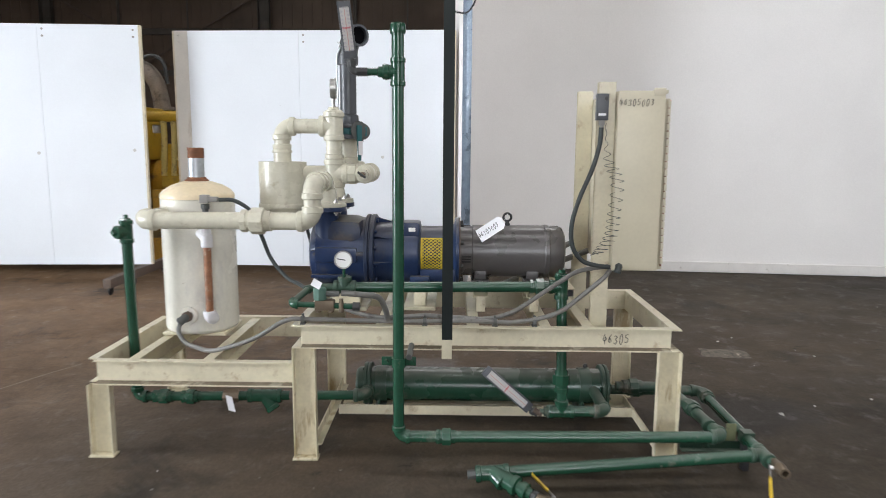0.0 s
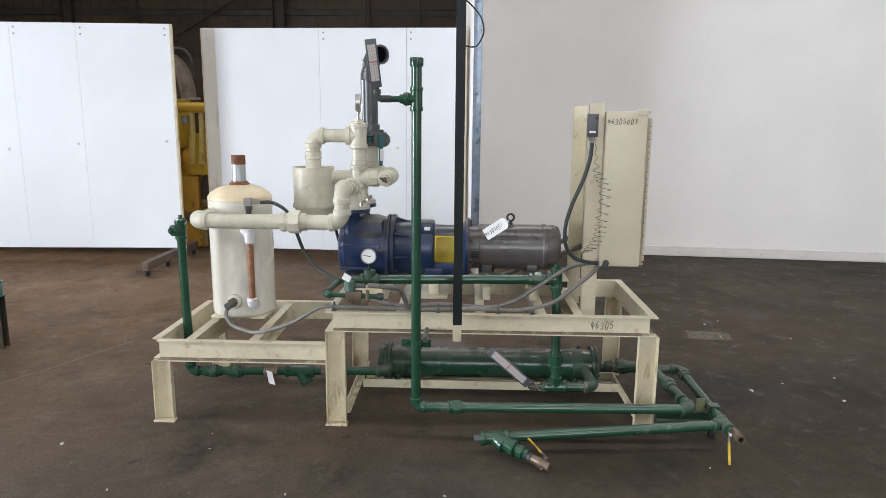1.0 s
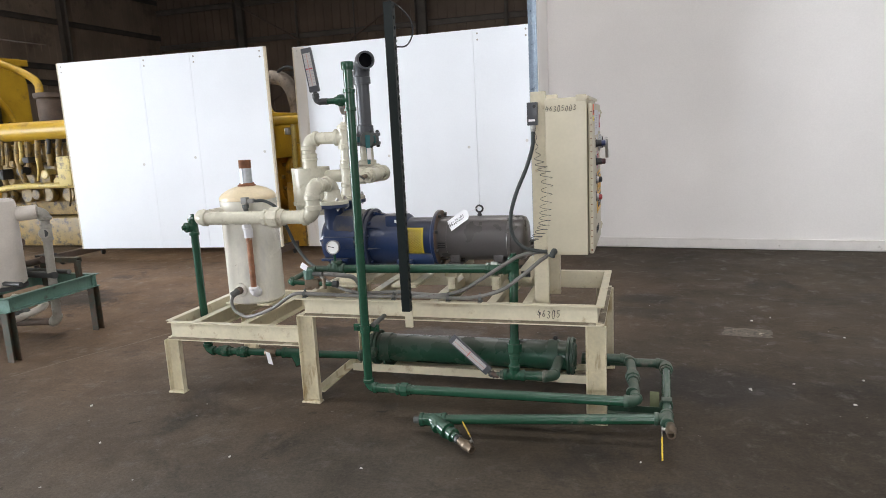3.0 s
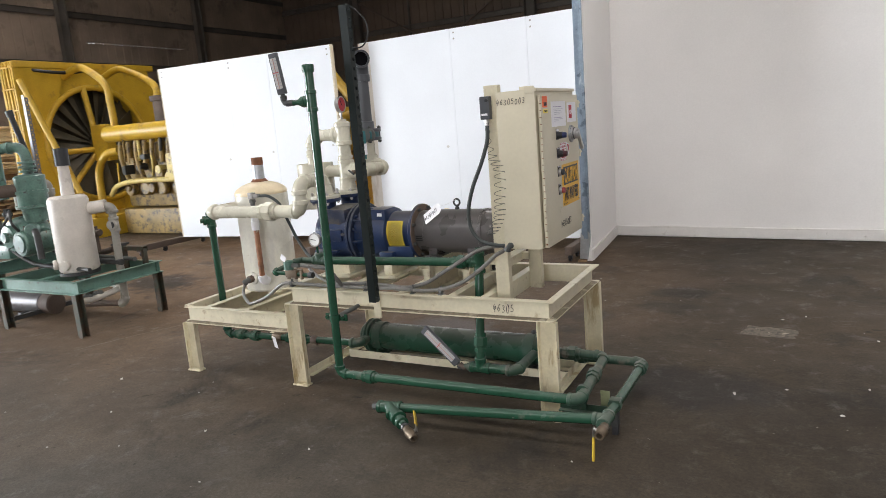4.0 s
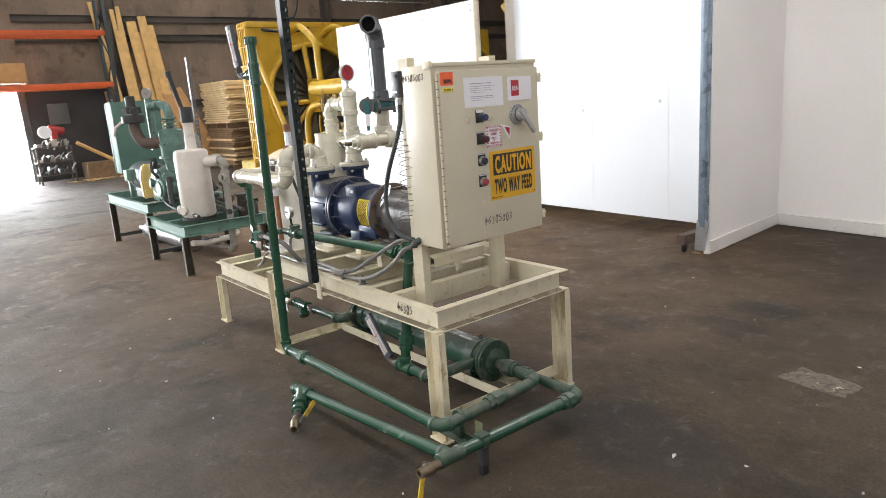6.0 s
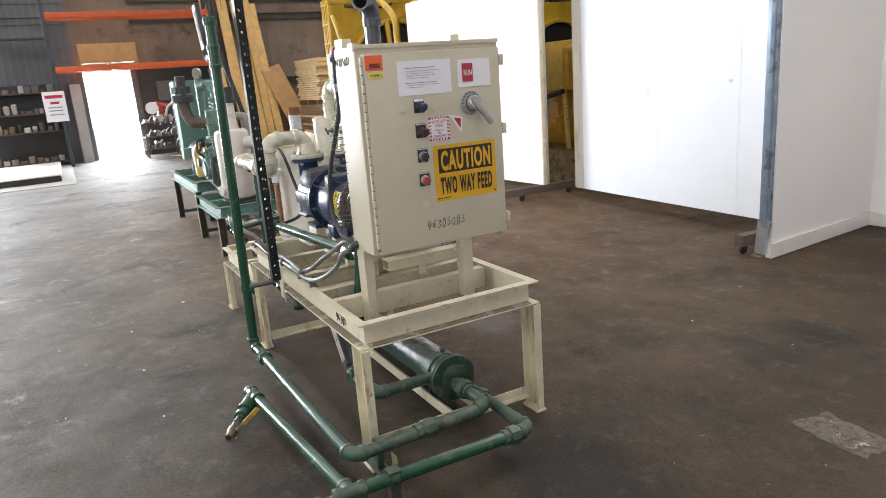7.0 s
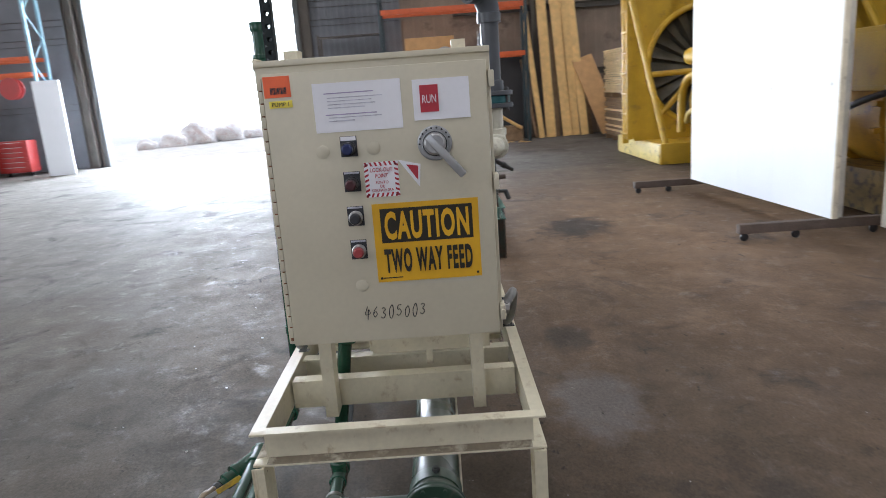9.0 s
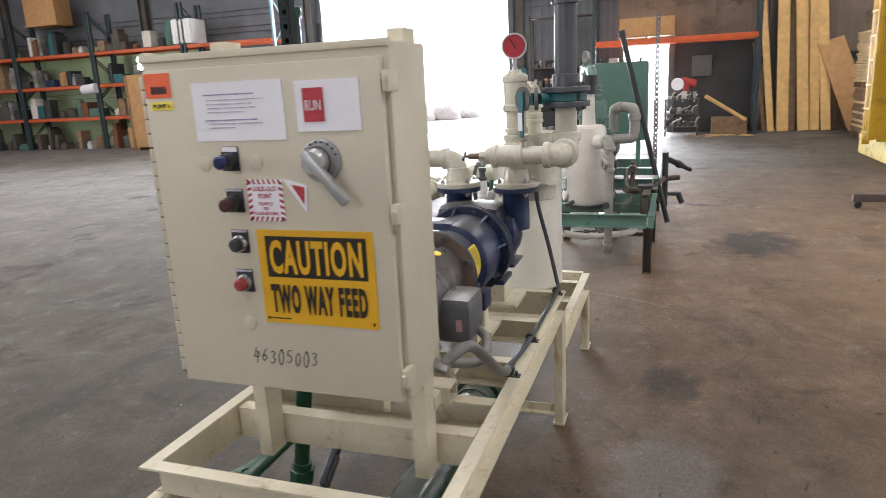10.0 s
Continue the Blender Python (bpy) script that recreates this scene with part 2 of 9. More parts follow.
BLOTS = [(1.29, 5.57, 0.28, 0.18, (0.020, 0.018, 0.017), 0.62), (0.69, 4.76, 0.22, 0.16, (0.022, 0.020, 0.018), 0.5), (1.26, 5.11, 0.26, 0.16, (0.022, 0.020, 0.018), 0.45),
         (-1.19, 4.28, 0.24, 0.16, (0.016, 0.016, 0.016), 0.55), (-4.5, 5.0, 0.5, 0.4, (0.018, 0.016, 0.015), 0.8), (-0.25, 4.25, 0.40, 0.23, (0.16, 0.155, 0.16), 0.4),
         (1.6, 3.55, 0.5, 0.3, (0.024, 0.021, 0.019), 0.7), (-0.2, 1.1, 1.1, 0.12, (0.018, 0.017, 0.016), 0.25)]


def floor_material():
    """Dark worn warehouse concrete: broad stains, tyre-dulled patches, fine grit."""
    m = bpy.data.materials.new("worn_concrete")
    m.use_nodes = True
    nt = m.node_tree
    n, link = nt.nodes, nt.links.new
    b = n["Principled BSDF"]
    tc = n.new("ShaderNodeTexCoord")

    def noise_at(scale, detail, rough=0.55, distort=0.0, stretch=None):
        tex = n.new("ShaderNodeTexNoise")
        tex.inputs["Scale"].default_value, tex.inputs["Detail"].default_value = scale, detail
        tex.inputs["Roughness"].default_value, tex.inputs["Distortion"].default_value = rough, distort
        if stretch:
            mp = n.new("ShaderNodeMapping")
            mp.inputs["Scale"].default_value = stretch
            link(tc.outputs["Object"], mp.inputs["Vector"])
            link(mp.outputs["Vector"], tex.inputs["Vector"])
        else:
            link(tc.outputs["Object"], tex.inputs["Vector"])
        return tex.outputs["Fac"]

    def ramp(src, stops):
        r = n.new("ShaderNodeValToRGB")
        while len(r.color_ramp.elements) < len(stops):
            r.color_ramp.elements.new(0.5)
        for e, (p, c) in zip(r.color_ramp.elements, stops):
            e.position, e.color = p, (*c, 1)
        link(src, r.inputs["Fac"])
        return r.outputs["Color"]

    def mix(kind, fac, a, c):
        mx = n.new("ShaderNodeMix")
        mx.data_type, mx.blend_type = "RGBA", kind
        if isinstance(fac, float):
            mx.inputs["Factor"].default_value = fac
        else:
            link(fac, mx.inputs["Factor"])
        link(a, mx.inputs["A"])
        if isinstance(c, tuple):
            mx.inputs["B"].default_value = (*c, 1)
        else:
            link(c, mx.inputs["B"])
        return mx.outputs["Result"]

    base = ramp(noise_at(0.5, 6, 0.65), [(0.28, (0.026, 0.021, 0.0148)), (0.5, (0.051, 0.041, 0.029)), (0.72, (0.084, 0.067, 0.047))])
    mid = ramp(noise_at(2.6, 9, 0.72, 0.3), [(0.30, (0.72, 0.71, 0.70)), (0.5, (0.98, 0.97, 0.96)), (0.70, (1.28, 1.26, 1.24))])
    c = mix("MULTIPLY", 1.0, base, mid)
    mottle = ramp(noise_at(13, 9, 0.78), [(0.33, (0.86, 0.85, 0.84)), (0.5, (1.0, 1.0, 1.0)), (0.66, (1.15, 1.145, 1.14))])
    c = mix("MULTIPLY", 1.0, c, mottle)
    # greyer concrete towards the large west door, its glare partly put into the paler colour
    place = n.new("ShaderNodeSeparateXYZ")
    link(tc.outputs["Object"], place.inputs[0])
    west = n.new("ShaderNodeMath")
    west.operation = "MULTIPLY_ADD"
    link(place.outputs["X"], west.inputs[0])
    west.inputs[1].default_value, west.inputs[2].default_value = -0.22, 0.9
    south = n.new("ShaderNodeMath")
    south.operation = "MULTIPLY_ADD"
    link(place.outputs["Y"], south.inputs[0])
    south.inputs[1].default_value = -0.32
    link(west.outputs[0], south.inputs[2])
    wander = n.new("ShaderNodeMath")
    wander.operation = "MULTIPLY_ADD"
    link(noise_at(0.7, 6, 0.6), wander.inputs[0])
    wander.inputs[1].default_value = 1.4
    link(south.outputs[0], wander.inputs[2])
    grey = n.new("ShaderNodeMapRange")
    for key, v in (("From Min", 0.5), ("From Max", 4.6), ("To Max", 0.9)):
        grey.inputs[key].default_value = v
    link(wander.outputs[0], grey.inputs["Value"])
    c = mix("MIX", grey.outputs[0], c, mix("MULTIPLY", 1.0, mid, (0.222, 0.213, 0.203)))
    warm = ramp(noise_at(0.22, 3), [(0.45, (0, 0, 0)), (0.65, (1, 1, 1))])
    c = mix("MIX", mix("MULTIPLY", 1.0, warm, (0.5, 0.5, 0.5)), c, (0.066, 0.046, 0.030))
    # a broad rust-brown stain north-west of the machine
    spot = n.new("ShaderNodeVectorMath")
    spot.operation = "DISTANCE"
    flat = n.new("ShaderNodeMapping")
    flat.inputs["Location"].default_value, flat.inputs["Scale"].default_value = (2.6, -4.6, 0), (0.6, 0.8, 0.0)
    link(tc.outputs["Object"], flat.inputs["Vector"])
    link(flat.outputs["Vector"], spot.inputs[0])
    edge = n.new("ShaderNodeMath")
    edge.operation = "MULTIPLY_ADD"
    link(noise_at(0.8, 6, 0.6), edge.inputs[0])
    edge.inputs[1].default_value = 3.0
    link(spot.outputs["Value"], edge.inputs[2])
    mask = n.new("ShaderNodeMapRange")
    for key, v in (("From Min", 2.2), ("From Max", 5.2), ("To Min", 0.8), ("To Max", 0.0)):
        mask.inputs[key].default_value = v
    link(edge.outputs[0], mask.inputs["Value"])
    c = mix("MIX", mask.outputs[0], c, mix("MULTIPLY", 1.0, mix("MULTIPLY", 1.0, mid, mottle), (0.178, 0.110, 0.062)))
    # oil stains and a wet patch, its sheen put in as pale colour, each with its own ragged outline
    ragged = noise_at(5.0, 6, 0.65)

    def blot(x, y, w, d, colour, strength):
        at = n.new("ShaderNodeMapping")
        at.inputs["Location"].default_value, at.inputs["Scale"].default_value = (-x / w, -y / d, 0), (1 / w, 1 / d, 0.0)
        link(tc.outputs["Object"], at.inputs["Vector"])
        far = n.new("ShaderNodeVectorMath")
        far.operation = "LENGTH"
        link(at.outputs["Vector"], far.inputs[0])
        rag = n.new("ShaderNodeMath")
        rag.operation = "MULTIPLY_ADD"
        link(ragged, rag.inputs[0])
        rag.inputs[1].default_value = 1.6
        link(far.outputs["Value"], rag.inputs[2])
        lim = n.new("ShaderNodeMapRange")
        for key, v in (("From Min", 1.45), ("From Max", 1.95), ("To Min", strength), ("To Max", 0.0)):
            lim.inputs[key].default_value = v
        link(rag.outputs[0], lim.inputs["Value"])
        return mix("MIX", lim.outputs[0], c, colour)

    for x, y, w, d, colour, strength in BLOTS:
        c = blot(x, y, w, d, colour, strength)
    black = ramp(noise_at(1.3, 8, 0.68, 0.6), [(0.55, (0, 0, 0)), (0.66, (0.6, 0.6, 0.6))])
    c = mix("MIX", black, c, (0.017, 0.016, 0.015))
    scuff = ramp(noise_at(1.0, 9, 0.75, 0.6, (2.2, 5.0, 1.0)), [(0.62, (0, 0, 0)), (0.69, (0.28, 0.28, 0.28))])
    c = mix("MIX", scuff, c, (0.13, 0.12, 0.105))
    dint = ramp(noise_at(1.0, 6, 0.65, 0.0, (4.0, 11.0, 1.0)), [(0.66, (0, 0, 0)), (0.69, (0.62, 0.62, 0.62))])
    c = mix("MIX", dint, c, (0.014, 0.012, 0.011))
    pit = ramp(noise_at(8.0, 4, 0.6), [(0.69, (0, 0, 0)), (0.715, (0.6, 0.6, 0.6))])
    c = mix("MIX", pit, c, (0.013, 0.012, 0.011))
    grit = ramp(noise_at(60, 5, 0.75), [(0.3, (0.7, 0.7, 0.7)), (0.68, (1.3, 1.29, 1.28))])
    c = mix("MULTIPLY", 1.0, c, grit)
    speck = ramp(noise_at(24, 3, 0.6), [(0.72, (0, 0, 0)), (0.74, (0.6, 0.6, 0.6))])
    c = mix("MIX", speck, c, (0.26, 0.245, 0.22))
    link(c, b.inputs["Base Color"])
    # dull concrete with smaller trodden patches that shine against the light
    dull = ramp(noise_at(1.6, 4, 0.6), [(0.3, (0.66, 0.66, 0.66)), (0.7, (0.86, 0.86, 0.86))])
    trodden = ramp(noise_at(5.5, 10, 0.80, 0.4), [(0.53, (0, 0, 0)), (0.66, (0.8, 0.8, 0.8))])
    link(mix("MIX", trodden, dull, (0.35, 0.35, 0.35)), b.inputs["Roughness"])
    b.inputs["Specular IOR Level"].default_value = 0.26
    bp = n.new("ShaderNodeBump")
    bp.inputs["Strength"].default_value, bp.inputs["Distance"].default_value = 0.5, 0.008
    link(noise_at(11, 10, 0.72), bp.inputs["Height"])
    link(bp.outputs["Normal"], b.inputs["Normal"])
    return m


FLOOR = floor_material()


# ---- shaping helpers ----
X, Y, Z = Vector((1, 0, 0)), Vector((0, 1, 0)), Vector((0, 0, 1))


def frame_of(d):
    d = Vector(d).normalized()
    a = Vector((0, 0, 1)) if abs(d.z) < 0.9 else Vector((1, 0, 0))
    u = d.cross(a).normalized()
    return d, u, u.cross(d).normalized()


def box(bm, x0, x1, y0, y1, z0, z1, bev=0.0, m=None):
    got = bmesh.ops.create_cube(bm, size=1.0)["verts"]
    t = Matrix.Translation(((x0 + x1) / 2, (y0 + y1) / 2, (z0 + z1) / 2)) @ Matrix.Diagonal((x1 - x0, y1 - y0, z1 - z0, 1))
    bmesh.ops.transform(bm, matrix=(m @ t) if m else t, verts=got)
    if bev:
        edges = list({e for v in got for e in v.link_edges})
        bmesh.ops.bevel(bm, geom=edges, offset=bev, segments=2, profile=0.6, affect="EDGES", clamp_overlap=True)
    return bm


def lathe(bm, base, axis, profile, seg=28, close=True):
    """Turns (distance along the axis, radius) pairs round the axis."""
    d, u, w = frame_of(axis)
    base = Vector(base)
    rings = []
    for s, r in profile:
        if r < 1e-5:
            rings.append([bm.verts.new(base + d * s)])
        else:
            rings.append([bm.verts.new(base + d * s + (u * math.cos(2 * math.pi * i / seg) + w * math.sin(2 * math.pi * i / seg)) * r) for i in range(seg)])
    for a, b in zip(rings, rings[1:]):
        for i in range(seg):
            j = (i + 1) % seg
            if len(a) == 1 and len(b) == 1:
                continue
            if len(a) == 1:
                bm.faces.new((a[0], b[j], b[i]))
            elif len(b) == 1:
                bm.faces.new((a[i], a[j], b[0]))
            else:
                bm.faces.new((a[i], a[j], b[j], b[i]))
    if close:
        for ring, flip in ((rings[0], True), (rings[-1], False)):
            if len(ring) > 2:
                bm.faces.new(ring[::-1] if flip else ring)
    return bm


def rod(bm, p, q, r, seg=20, r2=None, bev=0.0):
    p, q = Vector(p), Vector(q)
    n = (q - p).length
    r2 = r if r2 is None else r2
    prof = [(0, r), (n, r2)] if not bev else [(0, r - bev), (bev, r), (n - bev, r2), (n, r2 - bev)]
    return lathe(bm, p, q - p, prof, seg)


def open_pipe(bm, p, q, r, wall=0.006, seg=24):
    """A pipe end that one can look into."""
    p, q = Vector(p), Vector(q)
    n = (q - p).length
    return lathe(bm, p, q - p, [(0, r), (n, r), (n, r - wall), (n - min(n * 0.9, 0.12), r - wall), (n - min(n * 0.9, 0.12), 0)], seg, close=False)


def smooth_path(pts, steps=8):
    pts = [Vector(p) for p in pts]
    out = []
    ext = [pts[0] * 2 - pts[1]] + pts + [pts[-1] * 2 - pts[-2]]
    for a, b, c, d in zip(ext, ext[1:], ext[2:], ext[3:]):
        for k in range(steps):
            t = k / steps
            out.append(0.5 * ((2 * b) + (c - a) * t + (2 * a - 5 * b + 4 * c - d) * t * t + (3 * b - a - 3 * c + d) * t ** 3))
    return out + [pts[-1]]


def sweep(bm, path, r, seg=12):
    """A round tube along a path; r may be a list, one radius a point."""
    path, seg = [Vector(p) for p in path], 12 if seg in (8, 10) else seg
    rs = r if isinstance(r, (list, tuple)) else [r] * len(path)
    t0 = (path[1] - path[0]).normalized()
    _, u, w = frame_of(t0)
    rings, last = [], t0
    for i, p in enumerate(path):
        t = (path[min(i + 1, len(path) - 1)] - path[max(i - 1, 0)]).normalized()
        turn = last.rotation_difference(t)
        u, w, last = turn @ u, turn @ w, t
        rings.append([bm.verts.new(p + (u * math.cos(2 * math.pi * k / seg) + w * math.sin(2 * math.pi * k / seg)) * rs[i]) for k in range(seg)])
    for a, b in zip(rings, rings[1:]):
        for k in range(seg):
            j = (k + 1) % seg
            bm.faces.new((a[k], a[j], b[j], b[k]))
    bm.faces.new(rings[0][::-1]), bm.faces.new(rings[-1])
    return bm


def cable_mesh(pts, r, steps=8, seg=12):
    return sweep(bmesh.new(), smooth_path(pts, steps), r, seg)


def elbow(bm, p, d_in, d_out, reach, r, collar=1.22, body=1.1):
    """A threaded elbow: d_in is the way in, d_out the way out, reach the arm from the corner."""
    p, a, b = Vector(p), Vector(d_in).normalized(), Vector(d_out).normalized()
    start, end = p - a * reach, p + b * reach
    path = []
    for k in range(11):
        t = k / 10
        path.append(start * (1 - t) ** 2 + p * 2 * t * (1 - t) + end * t * t)
    sweep(bm, path, r * body, 20)
    lip = min(reach * 0.45, r * 0.75)
    rod(bm, start - a * 0.002, start + a * lip, r * collar, 20, bev=r * 0.12)
    rod(bm, end + b * 0.002, end - b * lip, r * collar, 20, bev=r * 0.12)
    return bm


def tee(bm, p, run, branch, reach, r, collar=1.24, body=1.12):
    p, a, b = Vector(p), Vector(run).normalized(), Vector(branch).normalized()
    lip = min(reach * 0.4, r * 0.75)
    rod(bm, p - a * reach, p + a * reach, r * body, 20)
    rod(bm, p, p + b * reach, r * body, 20)
    for d in (a, -a, b):
        rod(bm, p + d * (reach + 0.002), p + d * (reach - lip), r * collar, 20, bev=r * 0.12)
    return bm


def union(bm, p, d, r, length=None):
    """A pipe union: octagonal nut between two collars."""
    p, d = Vector(p), Vector(d).normalized()
    n = length or r * 2.6
    rod(bm, p - d * n * 0.5, p + d * n * 0.5, r * 1.18, 20)
    rod(bm, p - d * n * 0.18, p + d * n * 0.28, r * 1.55, 8, bev=r * 0.1)
    rod(bm, p - d * n * 0.5, p - d * n * 0.3, r * 1.32, 8, bev=r * 0.08)
    return bm


def channel(bm, p, q, open_to, h=0.105, w=0.042, t=0.007):
    """Rolled steel channel from p to q (its web's middle line); open_to is where its flanges point; h across, w deep."""
    p, q, o = Vector(p), Vector(q), Vector(open_to).normalized()
    d = (q - p).normalized()
    s = d.cross(o).normalized()
    shape = [(-h / 2, 0), (h / 2, 0), (h / 2, w), (h / 2 - t * 0.8, w), (h / 2 - t * 1.3, t), (-h / 2 + t * 1.3, t), (-h / 2 + t * 0.8, w), (-h / 2, w)]
    ends = [[bm.verts.new(e + s * x + o * y) for x, y in shape] for e in (p, q)]
    n = len(shape)
    for i in range(n):
        j = (i + 1) % n
        bm.faces.new((ends[0][i], ends[0][j], ends[1][j], ends[1][i]))
    bm.faces.new(ends[0][::-1]), bm.faces.new(ends[1])
    bmesh.ops.recalc_face_normals(bm, faces=bm.faces[:])
    return bm


def punched(bm, x, y0, y1, z0, z1, hole_r=0.0105, pitch=0.0508, t=0.003):
    """An upright plate facing x with a round hole at every pitch."""
    ym, hw, z = (y0 + y1) / 2, (y1 - y0) / 2, z0
    while z < z1 - pitch / 2:
        zc = z + pitch / 2
        rings = []
        for xx in (x, x - t):
            inner, outer = [], []
            for k in range(16):
                c, q = math.cos(2 * math.pi * k / 16), math.sin(2 * math.pi * k / 16)
                inner.append(bm.verts.new((xx, ym + hole_r * c, zc + hole_r * q)))
                f = 1 / max(abs(c) / hw, abs(q) / (pitch / 2))
                outer.append(bm.verts.new((xx, ym + f * c, zc + f * q)))
            rings.append((inner, outer))
        for k in range(16):
            j = (k + 1) % 16
            for inner, outer in rings:
                bm.faces.new((inner[k], outer[k], outer[j], inner[j]))
            bm.faces.new((rings[0][0][k], rings[0][0][j], rings[1][0][j], rings[1][0][k]))
        z += pitch
    bmesh.ops.remove_doubles(bm, verts=bm.verts[:], dist=0.0002)
    bmesh.ops.recalc_face_normals(bm, faces=bm.faces[:])
    return bm


def bolt(bm, p, d, r=0.008, h=0.008):
    return rod(bm, Vector(p), Vector(p) + Vector(d).normalized() * h, r, 6)


def prism(bm, outline, base, udir, vdir, depth):
    """A flat outline, given in (u, v), thickened by depth along u x v."""
    u, v = Vector(udir).normalized(), Vector(vdir).normalized()
    w = u.cross(v)
    base = Vector(base)
    lo = [bm.verts.new(base + u * a + v * b) for a, b in outline]
    hi = [bm.verts.new(base + u * a + v * b + w * depth) for a, b in outline]
    n = len(outline)
    for i in range(n):
        j = (i + 1) % n
        bm.faces.new((lo[i], lo[j], hi[j], hi[i]))
    bm.faces.new(lo[::-1]), bm.faces.new(hi)
    return bm


def thing(name, at, label, category, group="", kind=""):
    ob = new(name)
    ob.location = at
    ob.empty_display_size = 0.1
    return tagged(ob, label, category, group, kind)


def root_at(ob):
    at = Vector((0, 0, 0))
    while ob:
        at = at + ob.location
        ob = ob.parent
    return at


def part(name, bm, mat, parent=None, label="", sharp=32):
    """Links a bmesh, built in world metres, as one mesh object under a thing or under a part."""
    if parent:
        bmesh.ops.translate(bm, vec=-root_at(parent), verts=bm.verts[:])
    bm.normal_update()
    lim = radians(sharp)
    for f in bm.faces:
        f.smooth = True
    for e in bm.edges:
        if len(e.link_faces) == 2 and e.calc_face_angle(0) > lim:
            e.smooth = False
    me = bpy.data.meshes.new(name)
    bm.to_mesh(me)
    bm.free()
    me.materials.append(mat)
    ob = new(name, me)
    if parent:
        ob.parent = parent
    if label:
        ob["label"] = label
    return ob


def single(name, bm, mat, at, label, category, group="", kind=""):
    """A thing that is one mesh, with its origin at its base."""
    bmesh.ops.translate(bm, vec=-Vector(at), verts=bm.verts[:])
    ob = part(name, bm, mat)
    ob.location = at
    return tagged(ob, label, category, group, kind)


def lettering(text, mat, parent, centre, right, up, width, height, lift=0.0015, name="lettering", bold=0.0, shear=0.0, spacing=1.0):
    """Words in the built-in font, fitted to width and height, flat on a face."""
    cu = bpy.data.curves.new("text", "FONT")
    cu.shear, cu.space_character = shear, spacing
    cu.body, cu.align_x, cu.align_y, cu.extrude, cu.offset, cu.resolution_u = text, "CENTER", "CENTER", 0.0004, bold, 3
    tmp = new("text", cu)
    me = bpy.data.meshes.new_from_object(tmp.evaluated_get(bpy.context.evaluated_depsgraph_get()))
    bpy.data.objects.remove(tmp), bpy.data.curves.remove(cu)
    bm = bmesh.new()
    bm.from_mesh(me)
    bpy.data.meshes.remove(me)
    xs, ys = [v.co.x for v in bm.verts], [v.co.y for v in bm.verts]
    cx, cy = (min(xs) + max(xs)) / 2, (min(ys) + max(ys)) / 2
    sx, sy = width / (max(xs) - min(xs)), height / (max(ys) - min(ys))
    r, u = Vector(right).normalized(), Vector(up).normalized()
    o = r.cross(u)
    for v in bm.verts:
        a, b, z = (v.co.x - cx) * sx, (v.co.y - cy) * sy, v.co.z
        v.co = Vector(centre) + r * a + u * b + o * (lift + z)
    return part(name, bm, mat, parent)



STROKES = {"4": (.35, 1, .05, .4, .75, .45, .5, .75, .45, 0), "6": (.6, 1, .2, .6, .1, .25, .35, 0, .65, .25, .4, .5, .12, .3),
           "3": (.1, .9, .4, 1, .65, .8, .35, .55, .7, .3, .4, 0, .05, .12), "0": (.4, 1, .1, .6, .2, .1, .5, 0, .72, .5, .55, .95, .35, .98),
           "5": (.7, 1, .2, .95, .18, .58, .5, .6, .7, .3, .4, 0, .05, .1)}


def handwriting(text, mat, parent, centre, right, up, width, height, name="inventory_number", r=0.0016):
    """Marker-pen digits as thin strokes on a face."""
    right, up = Vector(right).normalized(), Vector(up).normalized()
    out = right.cross(up)
    step = width / len(text)
    bm = bmesh.new()
    for k, ch in enumerate(text):
        v = STROKES[ch]
        lift = 0.08 * math.sin(k * 2.1) * height
        pts = [Vector(centre) + right * ((k - len(text) / 2) * step + v[i] * step * 0.85 + (v[i + 1] - 0.5) * 0.12 * step) + up * ((v[i + 1] - 0.5) * height * (0.85 if k % 3 else 1.05) + lift) + out * 0.0006 for i in range(0, len(v), 2)]
        sweep(bm, smooth_path(pts, 4), r, 5)
    return part(name, bm, mat, parent)




# ---- the hall ----
WEST, EAST, SOUTH, NORTH, ROOF = -18.0, 13.0, -24.0, 24.0, 9.0


def structure(name, bm, mat, label, category, parent=None):
    if parent:
        return part(name, bm, mat, parent)
    return tagged(part(name, bm, mat), label, category, kind="structure")


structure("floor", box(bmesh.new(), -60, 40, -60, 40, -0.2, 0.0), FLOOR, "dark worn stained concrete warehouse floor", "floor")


def sheet_wall(name, x0, x1, y0, y1, holes, mat, label):
    """A ribbed sheet wall along x or y with openings cut through it: holes are (from, to, bottom, top) along its length."""
    bm = bmesh.new()
    along_y = abs(y1 - y0) > abs(x1 - x0)
    a, b = (y0, y1) if along_y else (x0, x1)
    cuts = sorted({a, b, *[v for h in holes for v in h[:2]]})
    for p, q in zip(cuts, cuts[1:]):
        spans, mid = [(0.0, ROOF)], (p + q) / 2
        for h in holes:
            if h[0] < mid < h[1]:
                spans = [s for z0, z1 in spans for s in ((z0, h[2]), (h[3], z1)) if s[1] - s[0] > 0.01]
        for z0, z1 in spans:
            if along_y:
                box(bm, x0, x1, p, q, z0, z1)
            else:
                box(bm, p, q, y0, y1, z0, z1)
    return structure(name, bm, mat, label, "wall")


